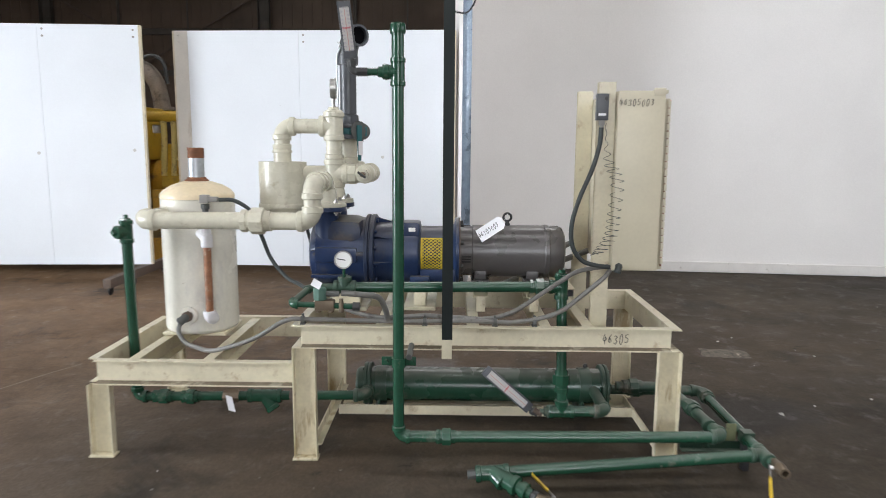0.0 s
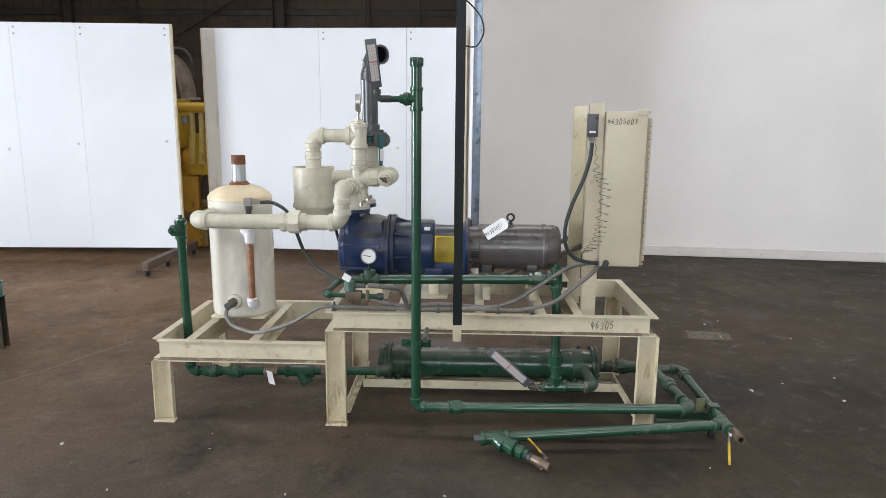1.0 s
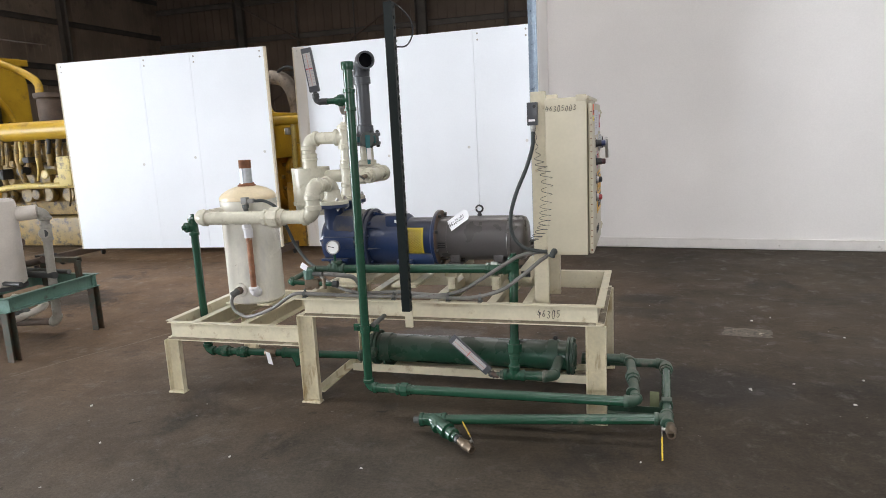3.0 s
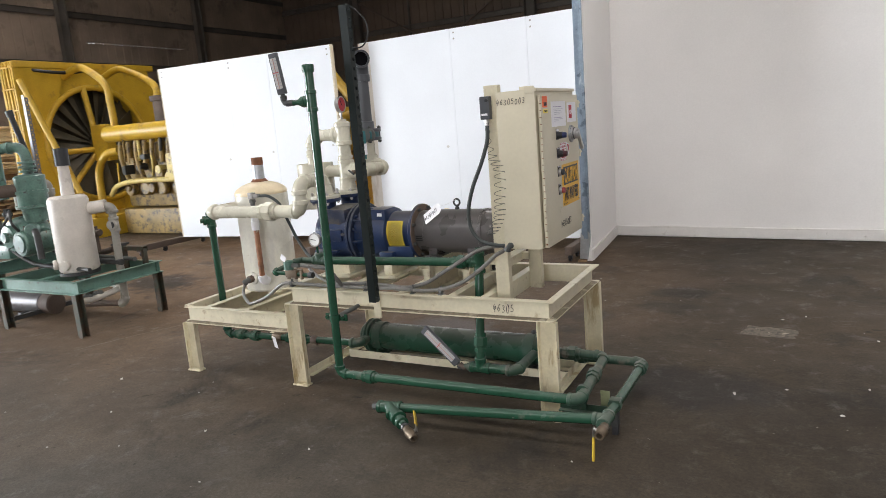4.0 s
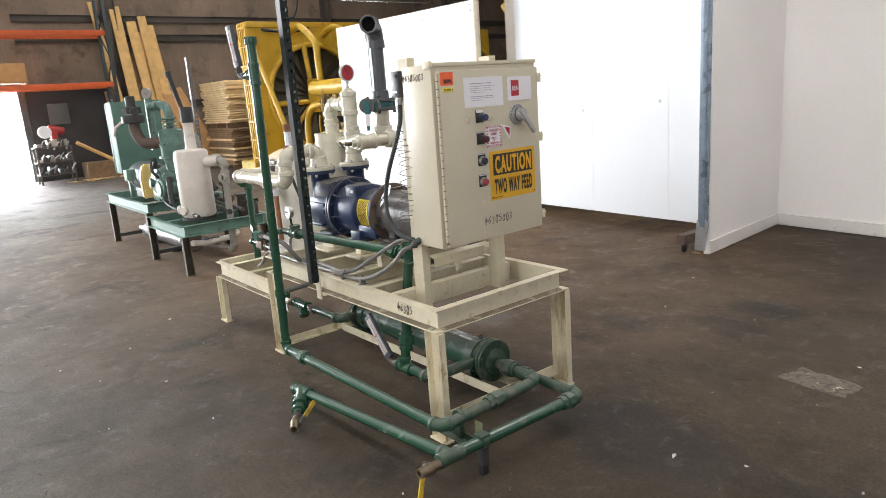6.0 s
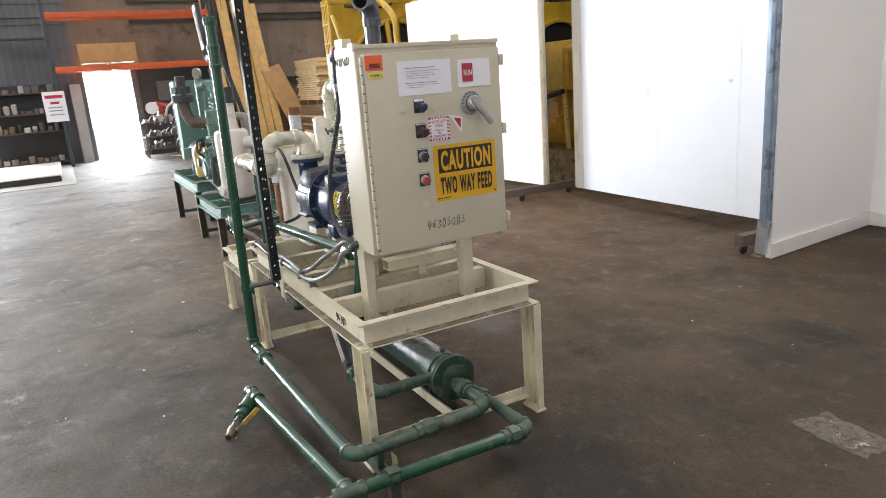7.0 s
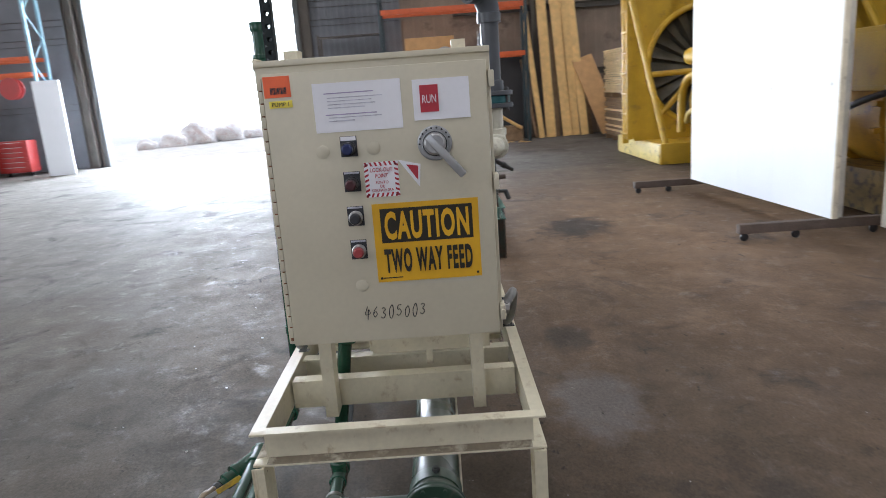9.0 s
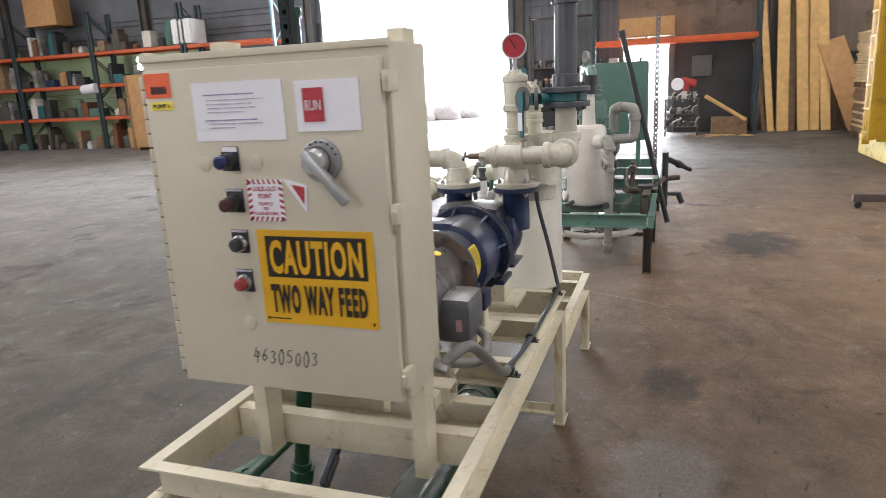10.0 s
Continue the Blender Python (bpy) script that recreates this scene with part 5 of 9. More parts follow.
single("valve_tag", bm, PAPER, hp, "small white tag hung on a valve lever", "tag")
st = thing("exhaust_stack", (VX, VY, 1.575), "dark grey plastic pipe stack with an elbow on top", "pipe stack")
part("pipe", rod(bmesh.new(), (VX, VY, 1.573), (VX, VY, 2.0), 0.0455, 28), DARKGREY, st)
part("coupling", lathe(bmesh.new(), (VX, VY, 1.573), Z, [(0, 0.058), (0.05, 0.056), (0.055, 0.046)], 28), DARKGREY, st)
dE = Vector((0.62, -0.78, 0.0)).normalized()
bm = bmesh.new()
p0, pc, p1 = Vector((VX, VY, 1.93)), Vector((VX, VY, 2.045)), Vector((VX, VY, 2.045)) + dE * 0.10
sweep(bm, [p0 * (1 - t) ** 2 + pc * 2 * t * (1 - t) + p1 * t * t for t in [k / 10 for k in range(11)]], 0.054, 24)
top = part("elbow", bm, DARKGREY, st)
part("socket", lathe(bmesh.new(), (VX, VY, 1.90), Z, [(0, 0.046), (0, 0.058), (0.045, 0.058), (0.05, 0.053)], 28), DARKGREY, st)
# a black disc stands in for the dark inside the pipe's mouth
part("dark_bore", rod(bmesh.new(), p1 + dE * 0.001, p1 + dE * 0.005, 0.0468, 28), BORE, st, "black disc for the dark inside of the open pipe")
part("open_end", open_pipe(bmesh.new(), p1 - dE * 0.03, p1 + dE * 0.03, 0.059, 0.012, 28), DARKGREY, st)
single("stack_tie", cable_mesh([(VX - 0.05, VY - 0.03, 1.62), (VX - 0.054, VY - 0.03, 1.78), (VX - 0.056, VY - 0.03, 1.93), (VX - 0.03, VY - 0.06, 1.99), (VX - 0.05, VY - 0.02, 2.02)], 0.004), ZINC, (VX, VY, 1.62), "thin bare tube tied along the grey stack", "tube")

# ---- green cooling-water piping ----
GR = 0.0255
# riser with thermometer tee
RX, RY = -0.206, 2.752
ris = thing("green_riser", (RX, RY, 0.18), "tall green painted threaded riser pipe", "pipe")
part("elbow", elbow(bmesh.new(), (RX, RY, 0.188), -Z, X, 0.05, GR), GREEN, ris)
part("pipe", rod(bmesh.new(), (RX, RY, 0.23), (RX, RY + 0.018, 1.70), GR * 0.96, 24), GREEN, ris)
part("tee", tee(bmesh.new(), (RX, RY + 0.019, 1.748), Z, -X, 0.055, GR), GREEN, ris)
part("pipe", rod(bmesh.new(), (RX, RY + 0.02, 1.79), (RX, RY + 0.021, 1.93), GR * 0.98, 24), GREEN, ris)
part("cap", lathe(bmesh.new(), (RX, RY + 0.021, 1.90), Z, [(0, 0.031), (0.01, 0.033), (0.035, 0.033), (0.04, 0.030), (0.04, 0.022), (0.02, 0.021), (0.02, 0)], 24, close=False), GREEN, ris)
part("rail_pipe", rod(bmesh.new(), (RX + 0.04, RY, 0.188), (1.17, 2.765, 0.198), GR, 24), GREEN, ris)
part("union", union(bmesh.new(), (0.0, RY + 0.002, 0.189), X, GR, 0.085), GREEN, ris)
part("elbow", elbow(bmesh.new(), (1.216, 2.766, 0.198), X, Y, 0.055, GR * 1.05), GREEN_OLD, ris)
part("cross_pipe", rod(bmesh.new(), (1.216, 2.81, 0.196), (1.18, 3.36, 0.190), GR * 1.02, 24), GREEN_OLD, ris)
part("union", union(bmesh.new(), (1.197, 3.10, 0.197), Vector((-0.065, 1, 0)), GR, 0.11), GREEN_OLD, ris)
part("elbow", elbow(bmesh.new(), (1.177, 3.405, 0.195), Y, -X, 0.055, GR * 1.05), GREEN_OLD, ris)
part("inlet_pipe", rod(bmesh.new(), (1.13, 3.405, 0.195), (0.90, 3.405, 0.195), GR, 24), GREEN_OLD, ris)
part("union", union(bmesh.new(), (0.985, 3.405, 0.195), X, GR * 1.1, 0.10), GREEN_OLD, ris)
clampb = thing("pipe_clamp", (RX, RY, 0.53), "green strut clamp holding the riser to the frame", "clamp")
part("arm", rod(bmesh.new(), (RX + 0.045, RY + 0.012, 0.545), (RX + 0.045, FY + 0.03, 0.548), 0.0135, 14, bev=0.002), CABLE, clampb, "dull grey pipe arm")
bm = box(bmesh.new(), RX - 0.075, RX + 0.075, RY + 0.018, RY + 0.03, 0.505, 0.545, 0.003)
lathe(bm, (RX, RY + 0.006, 0.505), Z, [(0, 0.024), (0, 0.031), (0.04, 0.031), (0.04, 0.024)], 20)
for s in (-1, 1):
    bolt(bm, (RX + s * 0.055, RY + 0.018, 0.525), -Y, 0.011, 0.018)
part("clamp", bm, GREEN, clampb)


def thermometer(name, foot, top, face, label):
    """An industrial glass thermometer: dark case, white scale plate, red line, and its numbers as bars."""
    foot, top = Vector(foot), Vector(top)
    up = (top - foot).normalized()
    f = Vector(face)
    f = (f - up * f.dot(up)).normalized()
    rt = up.cross(f)
    n = (top - foot).length
    root = thing(name, foot, label, "thermometer", "thermometers")
    m = Matrix((( *rt, 0), (*f, 0), (*up, 0), (0, 0, 0, 1))).transposed()
    m.translation = foot
    case = part("case", box(box(bmesh.new(), -0.027, 0.027, -0.012, 0.010, 0.0, n, 0.004, m), -0.018, 0.018, -0.02, -0.012, 0.0, n * 0.4, 0.002, m), DARKGREY, root)
    part("scale_plate", box(bmesh.new(), -0.019, 0.019, 0.011, 0.0125, 0.030, n - 0.026, m=m), DIAL_GREY, case, "white scale plate")
    bm = bmesh.new()
    k, z = 0, 0.03
    while z < n - 0.03:
        for s in (-1, 1):
            box(bm, s * 0.013 - 0.0045, s * 0.013 + 0.0045, 0.013, 0.0134, z, z + 0.0035, m=m)
        z += 0.015
        k += 1
    part("scale_marks", bm, GREYINK, case)["kind"] = "stuff"
    part("glass_tube", box(bmesh.new(), -0.0012, 0.0012, 0.013, 0.0155, 0.03, n - 0.03, m=m), FAINT_RED, case, "thin red liquid column")
    part("red_pointer", box(bmesh.new(), -0.018, 0.018, 0.0135, 0.016, n * 0.52, n * 0.52 + 0.004, m=m), REDINK, case)
    part("union_nut", lathe(bmesh.new(), foot - up * 0.045, up, [(0, 0.012), (0.012, 0.012), (0.014, 0.019), (0.035, 0.019), (0.037, 0.013), (0.046, 0.013)], 8), IRON, root)
    return root


thermometer("thermometer", (-0.398, 2.768, 1.80), (-0.424, 2.755, 2.022), (0.12, -1, 0.05), "industrial thermometer with a white scale on the green riser")
nip = thing("thermometer_nipple", (-0.3, 2.77, 1.73), "dark green reducer and elbow to the thermometer", "pipe fitting")
part("reducer", lathe(bmesh.new(), (RX - 0.05, RY + 0.019, 1.748), -X, [(0, 0.03), (0.012, 0.03), (0.014, 0.023), (0.03, 0.021), (0.034, 0.015), (0.10, 0.015)], 20), GREEN, nip)
part("nipple", rod(bmesh.new(), (-0.33, RY + 0.019, 1.748), (-0.37, RY + 0.018, 1.748), 0.019, 6), IRON, nip)
part("elbow", elbow(bmesh.new(), (-0.397, RY + 0.017, 1.748), -X, Z, 0.028, 0.014), IRON, nip)

# low return run with wye strainer and drain valve
wye = thing("green_return_pipe", (0.8, 2.65, 0.1), "green painted return pipe with a strainer, low by the floor", "pipe")
wa, wb = Vector((0.26, 2.635, 0.088)), Vector((1.32, 2.69, 0.150))
part("pipe", rod(bmesh.new(), wa, wb, GR, 24), GREEN, wye)
dW = (wb - wa).normalized()
part("tee", tee(bmesh.new(), (1.362, 2.692, 0.151), Y, -X, 0.058, GR * 1.02), GREEN_OLD, wye)
part("cross_pipe", rod(bmesh.new(), (1.362, 2.75, 0.151), (1.378, 3.43, 0.148), GR, 24), GREEN, wye)
part("union", union(bmesh.new(), (1.377, 3.39, 0.148), Vector((0.023, 1, 0)), GR, 0.09), GREEN_OLD, wye)
part("elbow", elbow(bmesh.new(), (1.379, 3.480, 0.148), Y, -X, 0.055, GR * 1.05), GREEN_OLD, wye)
part("outlet_pipe", rod(bmesh.new(), (1.33, 3.480, 0.148), (0.89, 3.475, 0.150), GR, 24), GREEN_OLD, wye)
part("union", union(bmesh.new(), (1.02, 3.475, 0.149), X, GR, 0.08), GREEN_OLD, wye)
bm = tee(bmesh.new(), wa - dW * 0.06, dW, Vector((0.55, -0.62, -0.25)), 0.07, GR * 1.15)
part("strainer_body", bm, GREEN, wye)
part("hex_plug", rod(bmesh.new(), wa - dW * 0.125, wa - dW * 0.165, 0.020, 6), CABLE, wye)
w0 = wa - dW * 0.06
w1 = Vector((0.445, 2.45, 0.032))
dL = (w1 - w0).normalized()
part("strainer_leg", lathe(bmesh.new(), w0, dL, [(0, 0.036), (0.10, 0.036), (0.104, 0.043), (0.125, 0.043), (0.128, 0.028), (0.145, 0.028), (0.148, 0.035), (0.172, 0.035), (0.176, 0.024), (0.196, 0.024)], 20), GREEN, wye)
part("strainer_nipple", lathe(bmesh.new(), w0 + dL * 0.19, dL, [(0, 0.020), (0.012, 0.022), (0.016, 0.026), (0.03, 0.026), (0.034, 0.021), (0.045, 0.021)], 8), IRON, wye)


def ball_valve(name, p, d, lever_dir, up, label):
    p, d, l, up = Vector(p), Vector(d).normalized(), Vector(lever_dir).normalized(), Vector(up).normalized()
    v = thing(name, p, label, "ball valve", "ball valves")
    part("body", lathe(bmesh.new(), p - d * 0.05, d, [(0, 0.016), (0.0, 0.021), (0.03, 0.021), (0.04, 0.026), (0.06, 0.026), (0.07, 0.021), (0.10, 0.021), (0.10, 0.014), (0.06, 0.013), (0.06, 0)], 18, close=False), BRASS if "brass" in label else STEEL, v)
    part("stem", rod(bmesh.new(), p, p + up * 0.04, 0.008, 10), STEEL, v)
    s = up.cross(l)
    bm = prism(bmesh.new(), [(-0.012, -0.009), (0.03, -0.009), (0.04, -0.007), (0.04, 0.007), (0.03, 0.009), (-0.012, 0.009)], p + up * 0.038, l, s, 0.003)
    part("lever", bm, STEEL, v)
    bm = prism(bmesh.new(), [(0.0, -0.010), (0.105, -0.011), (0.11, 0), (0.105, 0.011), (0.0, 0.010)], p + up * 0.036 + l * 0.036, l, s, 0.007)
    part("grip", bm, YELLOW, v, "yellow plastic grip")
    return v


ball_valve("ball_valve", w1 - dL * 0.04, dL, dL * -1 + Vector((0.2, 0.3, 0.1)), Vector((0.75, 0.55, 0.45)), "brass ball valve with a yellow lever at the strainer")
ball_valve("ball_valve", (1.375, 2.575, 0.151), -Y, Vector((0.02, -0.25, -1)), Vector((-1, 0.1, 0.05)), "brass drain ball valve with a hanging yellow lever")
part("nipple", rod(bmesh.new(), (1.365, 2.65, 0.151), (1.374, 2.60, 0.151), 0.018, 16), GREEN_OLD, wye)
brk = thing("pipe_bracket", (1.2, 2.85, 0.0), "green angle bracket tying the two low pipes to the frame's leg", "bracket")
bm = box(bmesh.new(), 1.075, 1.36, 2.89, 2.896, 0.09, 0.125, 0.001)
box(bm, 1.075, 1.36, 2.86, 2.896, 0.084, 0.09, 0.001)
part("angle", bm, GREEN_OLD, brk)
OLIVE = material("faded_olive_plate", (0.15, 0.165, 0.085), 0.55, var=0.2, dirt=(0.05, 0.065, 0.04), dirt_at=0.55)
part("upright_plate", box(bmesh.new(), 1.284, 1.330, 2.8975, 2.9035, 0.088, 0.205, 0.002), OLIVE, brk, "faded olive steel plate")
bm = bmesh.new()
lathe(bm, (1.20, 2.87, 0.198), Y, [(0, GR * 1.04), (0, GR * 1.3), (0.025, GR * 1.3), (0.025, GR * 1.04)], 20)
box(bm, 1.20, 1.215, 2.87, 2.895, 0.10, 0.175)
part("pipe_strap", bm, GREEN_OLD, brk)
bm = bmesh.new()
lathe(bm, (1.363, 2.85, 0.151), Y, [(0, GR * 1.02), (0, GR * 1.3), (0.03, GR * 1.3), (0.03, GR * 1.02)], 20)
part("bracket_leg", box(bmesh.new(), 1.345, 1.381, 2.846, 2.884, 0.045, 0.125, 0.002), IRON, brk)
part("rubber_foot", box(bmesh.new(), 1.348, 1.378, 2.849, 2.881, 0.0, 0.046, 0.003), BLACK, brk)
box(bm, 1.34, 1.39, 2.84, 2.89, 0.175, 0.185, 0.001)
part("pipe_stand", bm, GREEN_OLD, brk)

# ---- shell and tube heat exchanger under the frame ----
SHELL_GREEN = material("dust_topped_green_paint", (0.017, 0.060, 0.036), 0.27, dust=(0.15, 0.155, 0.135), dusty=0.8, dirt=(0.10, 0.11, 0.09), dirt_at=0.58, var=0.2, chips=(0.16, 0.12, 0.09), chips_at=0.68)
EY, EZ, ER = 3.43, 0.188, 0.089
hx = thing("heat_exchanger", (0.2, EY, 0.1), "green painted shell and tube heat exchanger lying under the frame", "heat exchanger")
part("shell", rod(bmesh.new(), (-0.43, EY, EZ), (0.815, EY, EZ), ER, 44), SHELL_GREEN, hx)
for x, s in ((-0.44, -1), (0.812, 1)):
    fr = 0.113
    bm = lathe(bmesh.new(), (x, EY, EZ), X, [(0, 0.0), (0, fr - 0.003), (0.003, fr), (0.014, fr), (0.018, fr - 0.006), (0.022, fr - 0.006), (0.025, fr), (0.036, fr), (0.039, fr - 0.003), (0.039, 0)], 44, close=False)
    fl = part("end_flange", bm, GREEN_OLD, hx)
    for k in range(8):
        bm = bmesh.new()
        a = math.pi / 8 + k * math.pi / 4
        bolt(bm, (x + (0.039 if s > 0 else 0), EY + 0.099 * math.cos(a), EZ + 0.099 * math.sin(a)), X * s, 0.007, 0.008)
        part("bolt", bm, GREEN_OLD, fl)
    part("end_head", lathe(bmesh.new(), (x + (0.038 if s > 0 else 0.001), EY, EZ), X * s, [(0, 0.088), (0.03, 0.086), (0.045, 0.075), (0.048, 0)] if s < 0 else [(0, 0.070), (0.010, 0.068), (0.014, 0.060), (0.016, 0)], 36), GREEN_OLD, hx)
for x in (0.72, -0.36):
    part("shell_band", lathe(bmesh.new(), (x - 0.02, EY, EZ), X, [(0, ER), (0, ER + 0.006), (0.06, ER + 0.006), (0.06, ER)], 44), GREEN_OLD, hx)
    bm = box(bmesh.new(), x - 0.03, x + 0.03, EY - 0.085, EY + 0.085, 0.0575, 0.066, 0.001)
    box(bm, x - 0.006, x + 0.006, EY - 0.07, EY + 0.07, 0.066, 0.13, 0.001)
    part("saddle", bm, GREEN_OLD, hx)
bm = bmesh.new()
rod(bm, (0.74, EY + 0.008, EZ + 0.085), (0.74, EY + 0.008, EZ + 0.118), 0.009, 8)
bolt(bm, (0.74, EY + 0.008, EZ + 0.100), Z, 0.014, 0.012)
part("vent_plug", bm, IRON, hx)
# branch at the east end to the vertical pipe
vt = thing("green_bypass_pipe", (0.56, 3.06, 0.19), "green painted vertical pipe with tees beside the exchanger", "pipe")
part("elbow", elbow(bmesh.new(), (0.77, 3.065, EZ), -Y, -X, 0.055, GR * 1.1), GREEN_OLD, vt)
part("pipe", rod(bmesh.new(), (0.77, 3.11, EZ), (0.77, 3.35, EZ), GR * 1.08, 24), GREEN_OLD, vt)
part("pipe", rod(bmesh.new(), (0.72, 3.065, EZ), (0.60, 3.062, EZ), GR * 1.05, 24), GREEN, vt)
part("tee", tee(bmesh.new(), (0.555, 3.06, EZ), X, Z, 0.058, GR * 1.05), GREEN, vt)
part("pipe", rod(bmesh.new(), (0.555, 3.065, 0.24), (0.551, 3.14, 0.76), GR, 24), GREEN, vt)
part("union", union(bmesh.new(), (0.554, 3.082, 0.335), Vector((0, 0.14, 1)), GR * 1.05, 0.11), GREEN, vt)
part("tee", tee(bmesh.new(), (0.551, 3.146, 0.785), Z, -X, 0.06, GR * 1.08), GREEN, vt)
part("cap", lathe(bmesh.new(), (0.551, 3.148, 0.84), Z, [(0, 0.03), (0.012, 0.03), (0.014, 0.018), (0.03, 0.018), (0.03, 0)], 20), GREEN, vt)
part("top_pipe", rod(bmesh.new(), (0.50, 3.142, 0.786), (-0.44, 3.03, 0.797), GR, 24), GREEN, vt)
part("union", union(bmesh.new(), (0.44, 3.135, 0.786), X, GR * 1.02, 0.09), GREEN, vt)
part("tee", tee(bmesh.new(), (-0.478, 3.026, 0.797), X, Z, 0.05, GR * 1.05), GREEN_OLD, vt)
part("reducer", rod(bmesh.new(), (-0.52, 3.02, 0.797), (-0.60, 3.01, 0.80), 0.02, 16), GREEN_OLD, vt)
part("elbow", elbow(bmesh.new(), (-0.635, 3.005, 0.80), -X, Vector((-0.25, -1, -0.2)), 0.032, 0.017), GREEN_OLD, vt)
part("small_pipe", rod(bmesh.new(), (-0.642, 2.975, 0.794), (-0.676, 2.85, 0.768), 0.015, 16), GREEN_OLD, vt)
part("elbow", elbow(bmesh.new(), (-0.684, 2.82, 0.762), Vector((-0.25, -1, -0.2)), X, 0.032, 0.017), GREEN, vt)
part("small_pipe", rod(bmesh.new(), (-0.655, 2.82, 0.762), (-0.40, 2.82, 0.755), 0.013, 16), GREEN, vt)
part("end_nut", rod(bmesh.new(), (-0.41, 2.82, 0.755), (-0.38, 2.82, 0.755), 0.019, 8), IRON, vt)
thermometer("thermometer", (0.405, 3.067, 0.197), (0.185, 3.085, 0.385), (-0.05, -1, 0.25), "industrial thermometer with a white scale, tilted beside the exchanger")
nip = thing("thermometer_nipple", (0.45, 3.065, 0.18), "dark rusty bushing to the tilted thermometer", "pipe fitting")
part("bushing", lathe(bmesh.new(), (0.502, 3.06, EZ), -X, [(0, 0.03), (0.015, 0.03), (0.017, 0.022), (0.03, 0.022), (0.033, 0.014), (0.05, 0.014)], 16), GREEN_OLD, nip)
part("elbow", elbow(bmesh.new(), (0.437, 3.062, EZ - 0.008), -X, Vector((-0.75, 0.05, 0.65)), 0.022, 0.014), BROWN_DUST, nip)

# solenoid and small brass fittings
sol = thing("solenoid_valve", (-0.53, 2.82, 0.755), "brass solenoid valve with a green coil on a small pipe", "solenoid valve")
bm = box(bmesh.new(), -0.575, -0.49, 2.80, 2.84, 0.738, 0.785, 0.006)
for x in (-0.56, -0.505, -0.46):
    lathe(bm, (x, 2.815, 0.73), Z, [(0, 0.012), (0.03, 0.013), (0.05, 0.009), (0.06, 0.009)], 10)
part("brass_body", bm, BRASS, sol)
part("coil", lathe(bmesh.new(), (-0.553, 2.815, 0.785), Z, [(0, 0.026), (0.004, 0.029), (0.05, 0.029), (0.054, 0.025), (0.054, 0)], 8), SKID_GREEN_DK, sol, "green coil housing")
part("conduit_hub", rod(bmesh.new(), (-0.525, 2.815, 0.812), (-0.47, 2.818, 0.812), 0.013, 12), CABLE, sol)
bm = prism(bmesh.new(), [(-0.02, -0.012), (0.022, -0.02), (0.028, 0.012), (-0.012, 0.022)], (-0.565, 2.785, 0.862), Vector((1, -0.1, -0.3)), Vector((0.25, 0, 0.9)), 0.0012)
single("valve_tag", bm, PAPER, (-0.56, 2.8, 0.85), "small white tag hung by the solenoid", "tag")
g = dial_gauge("pressure_gauge", (-0.478, 3.0, 0.933), (0.02, -1, 0.03), 0.040, 0.03, WHITE, "small round pressure gauge with a white face", 10)
part("stem", rod(bmesh.new(), (-0.478, 3.01, 0.84), (-0.478, 3.005, 0.897), 0.007, 10), GREEN, g)

# left post and its low run back to the exchanger
lp = thing("green_drain_post", (-1.585, 3.225, 0.175), "green painted drain pipe rising through the low end of the skid", "pipe")
LPX, LPY = -1.588, 3.225
part("pipe", rod(bmesh.new(), (LPX + 0.006, LPY, 0.215), (LPX, LPY, 0.99), GR, 24), GREEN, lp)
part("tee", tee(bmesh.new(), (LPX, LPY, 1.025), Z, Vector((-0.55, -0.83, 0)), 0.055, GR * 1.05), GREEN, lp)
part("plug", rod(bmesh.new(), Vector((LPX, LPY, 1.025)) + Vector((-0.55, -0.83, 0)) * 0.055, Vector((LPX, LPY, 1.025)) + Vector((-0.55, -0.83, 0)) * 0.075, 0.016, 4), GREEN, lp)
part("top_plug", lathe(bmesh.new(), (LPX, LPY, 1.078), Z, [(0, 0.026), (0.012, 0.024), (0.014, 0.012), (0.03, 0.012), (0.032, 0)], 8), GREEN, lp)
part("elbow", elbow(bmesh.new(), (LPX + 0.006, LPY, 0.175), -Z, X, 0.05, GR * 1.05), GREEN, lp)
part("low_pipe", rod(bmesh.new(), (-1.54, LPY, 0.175), (-0.47, 3.24, 0.19), GR * 0.95, 24), GREEN, lp)
for x, n in ((-1.45, 0.1), (-1.31, 0.085)):
    part("union", union(bmesh.new(), (x, LPY + 0.002, 0.176), X, GR, n), GREEN, lp)
part("check_valve", lathe(bmesh.new(), (-1.14, LPY + 0.006, 0.181), X, [(0, 0.03), (0.02, 0.036), (0.06, 0.036), (0.08, 0.03)], 8), BRASS, lp, "old brass check valve")
bm = tee(bmesh.new(), (-0.93, LPY + 0.008, 0.184), X, Vector((0.55, -0.2, -0.75)), 0.085, GR * 1.15)
part("strainer", bm, GREEN, lp)
part("bushing", lathe(bmesh.new(), (-0.80, LPY + 0.01, 0.185), X, [(0, 0.03), (0.02, 0.034), (0.04, 0.034), (0.05, 0.028)], 8), BROWN_DUST, lp)
part("elbow", elbow(bmesh.new(), (-0.415, 3.24, 0.19), X, Y, 0.058, GR * 1.12), GREEN_OLD, lp)
part("stub", rod(bmesh.new(), (-0.415, 3.28, 0.19), (-0.415, 3.36, 0.19), GR * 1.1, 20), GREEN_OLD, lp)
bm = prism(bmesh.new(), [(-0.018, -0.065), (0.02, -0.072), (0.02, 0.01), (-0.014, 0.016)], (-1.10, 3.185, 0.185), Vector((1, -0.2, 0)), Vector((-0.2, 0, 1)), 0.0012)
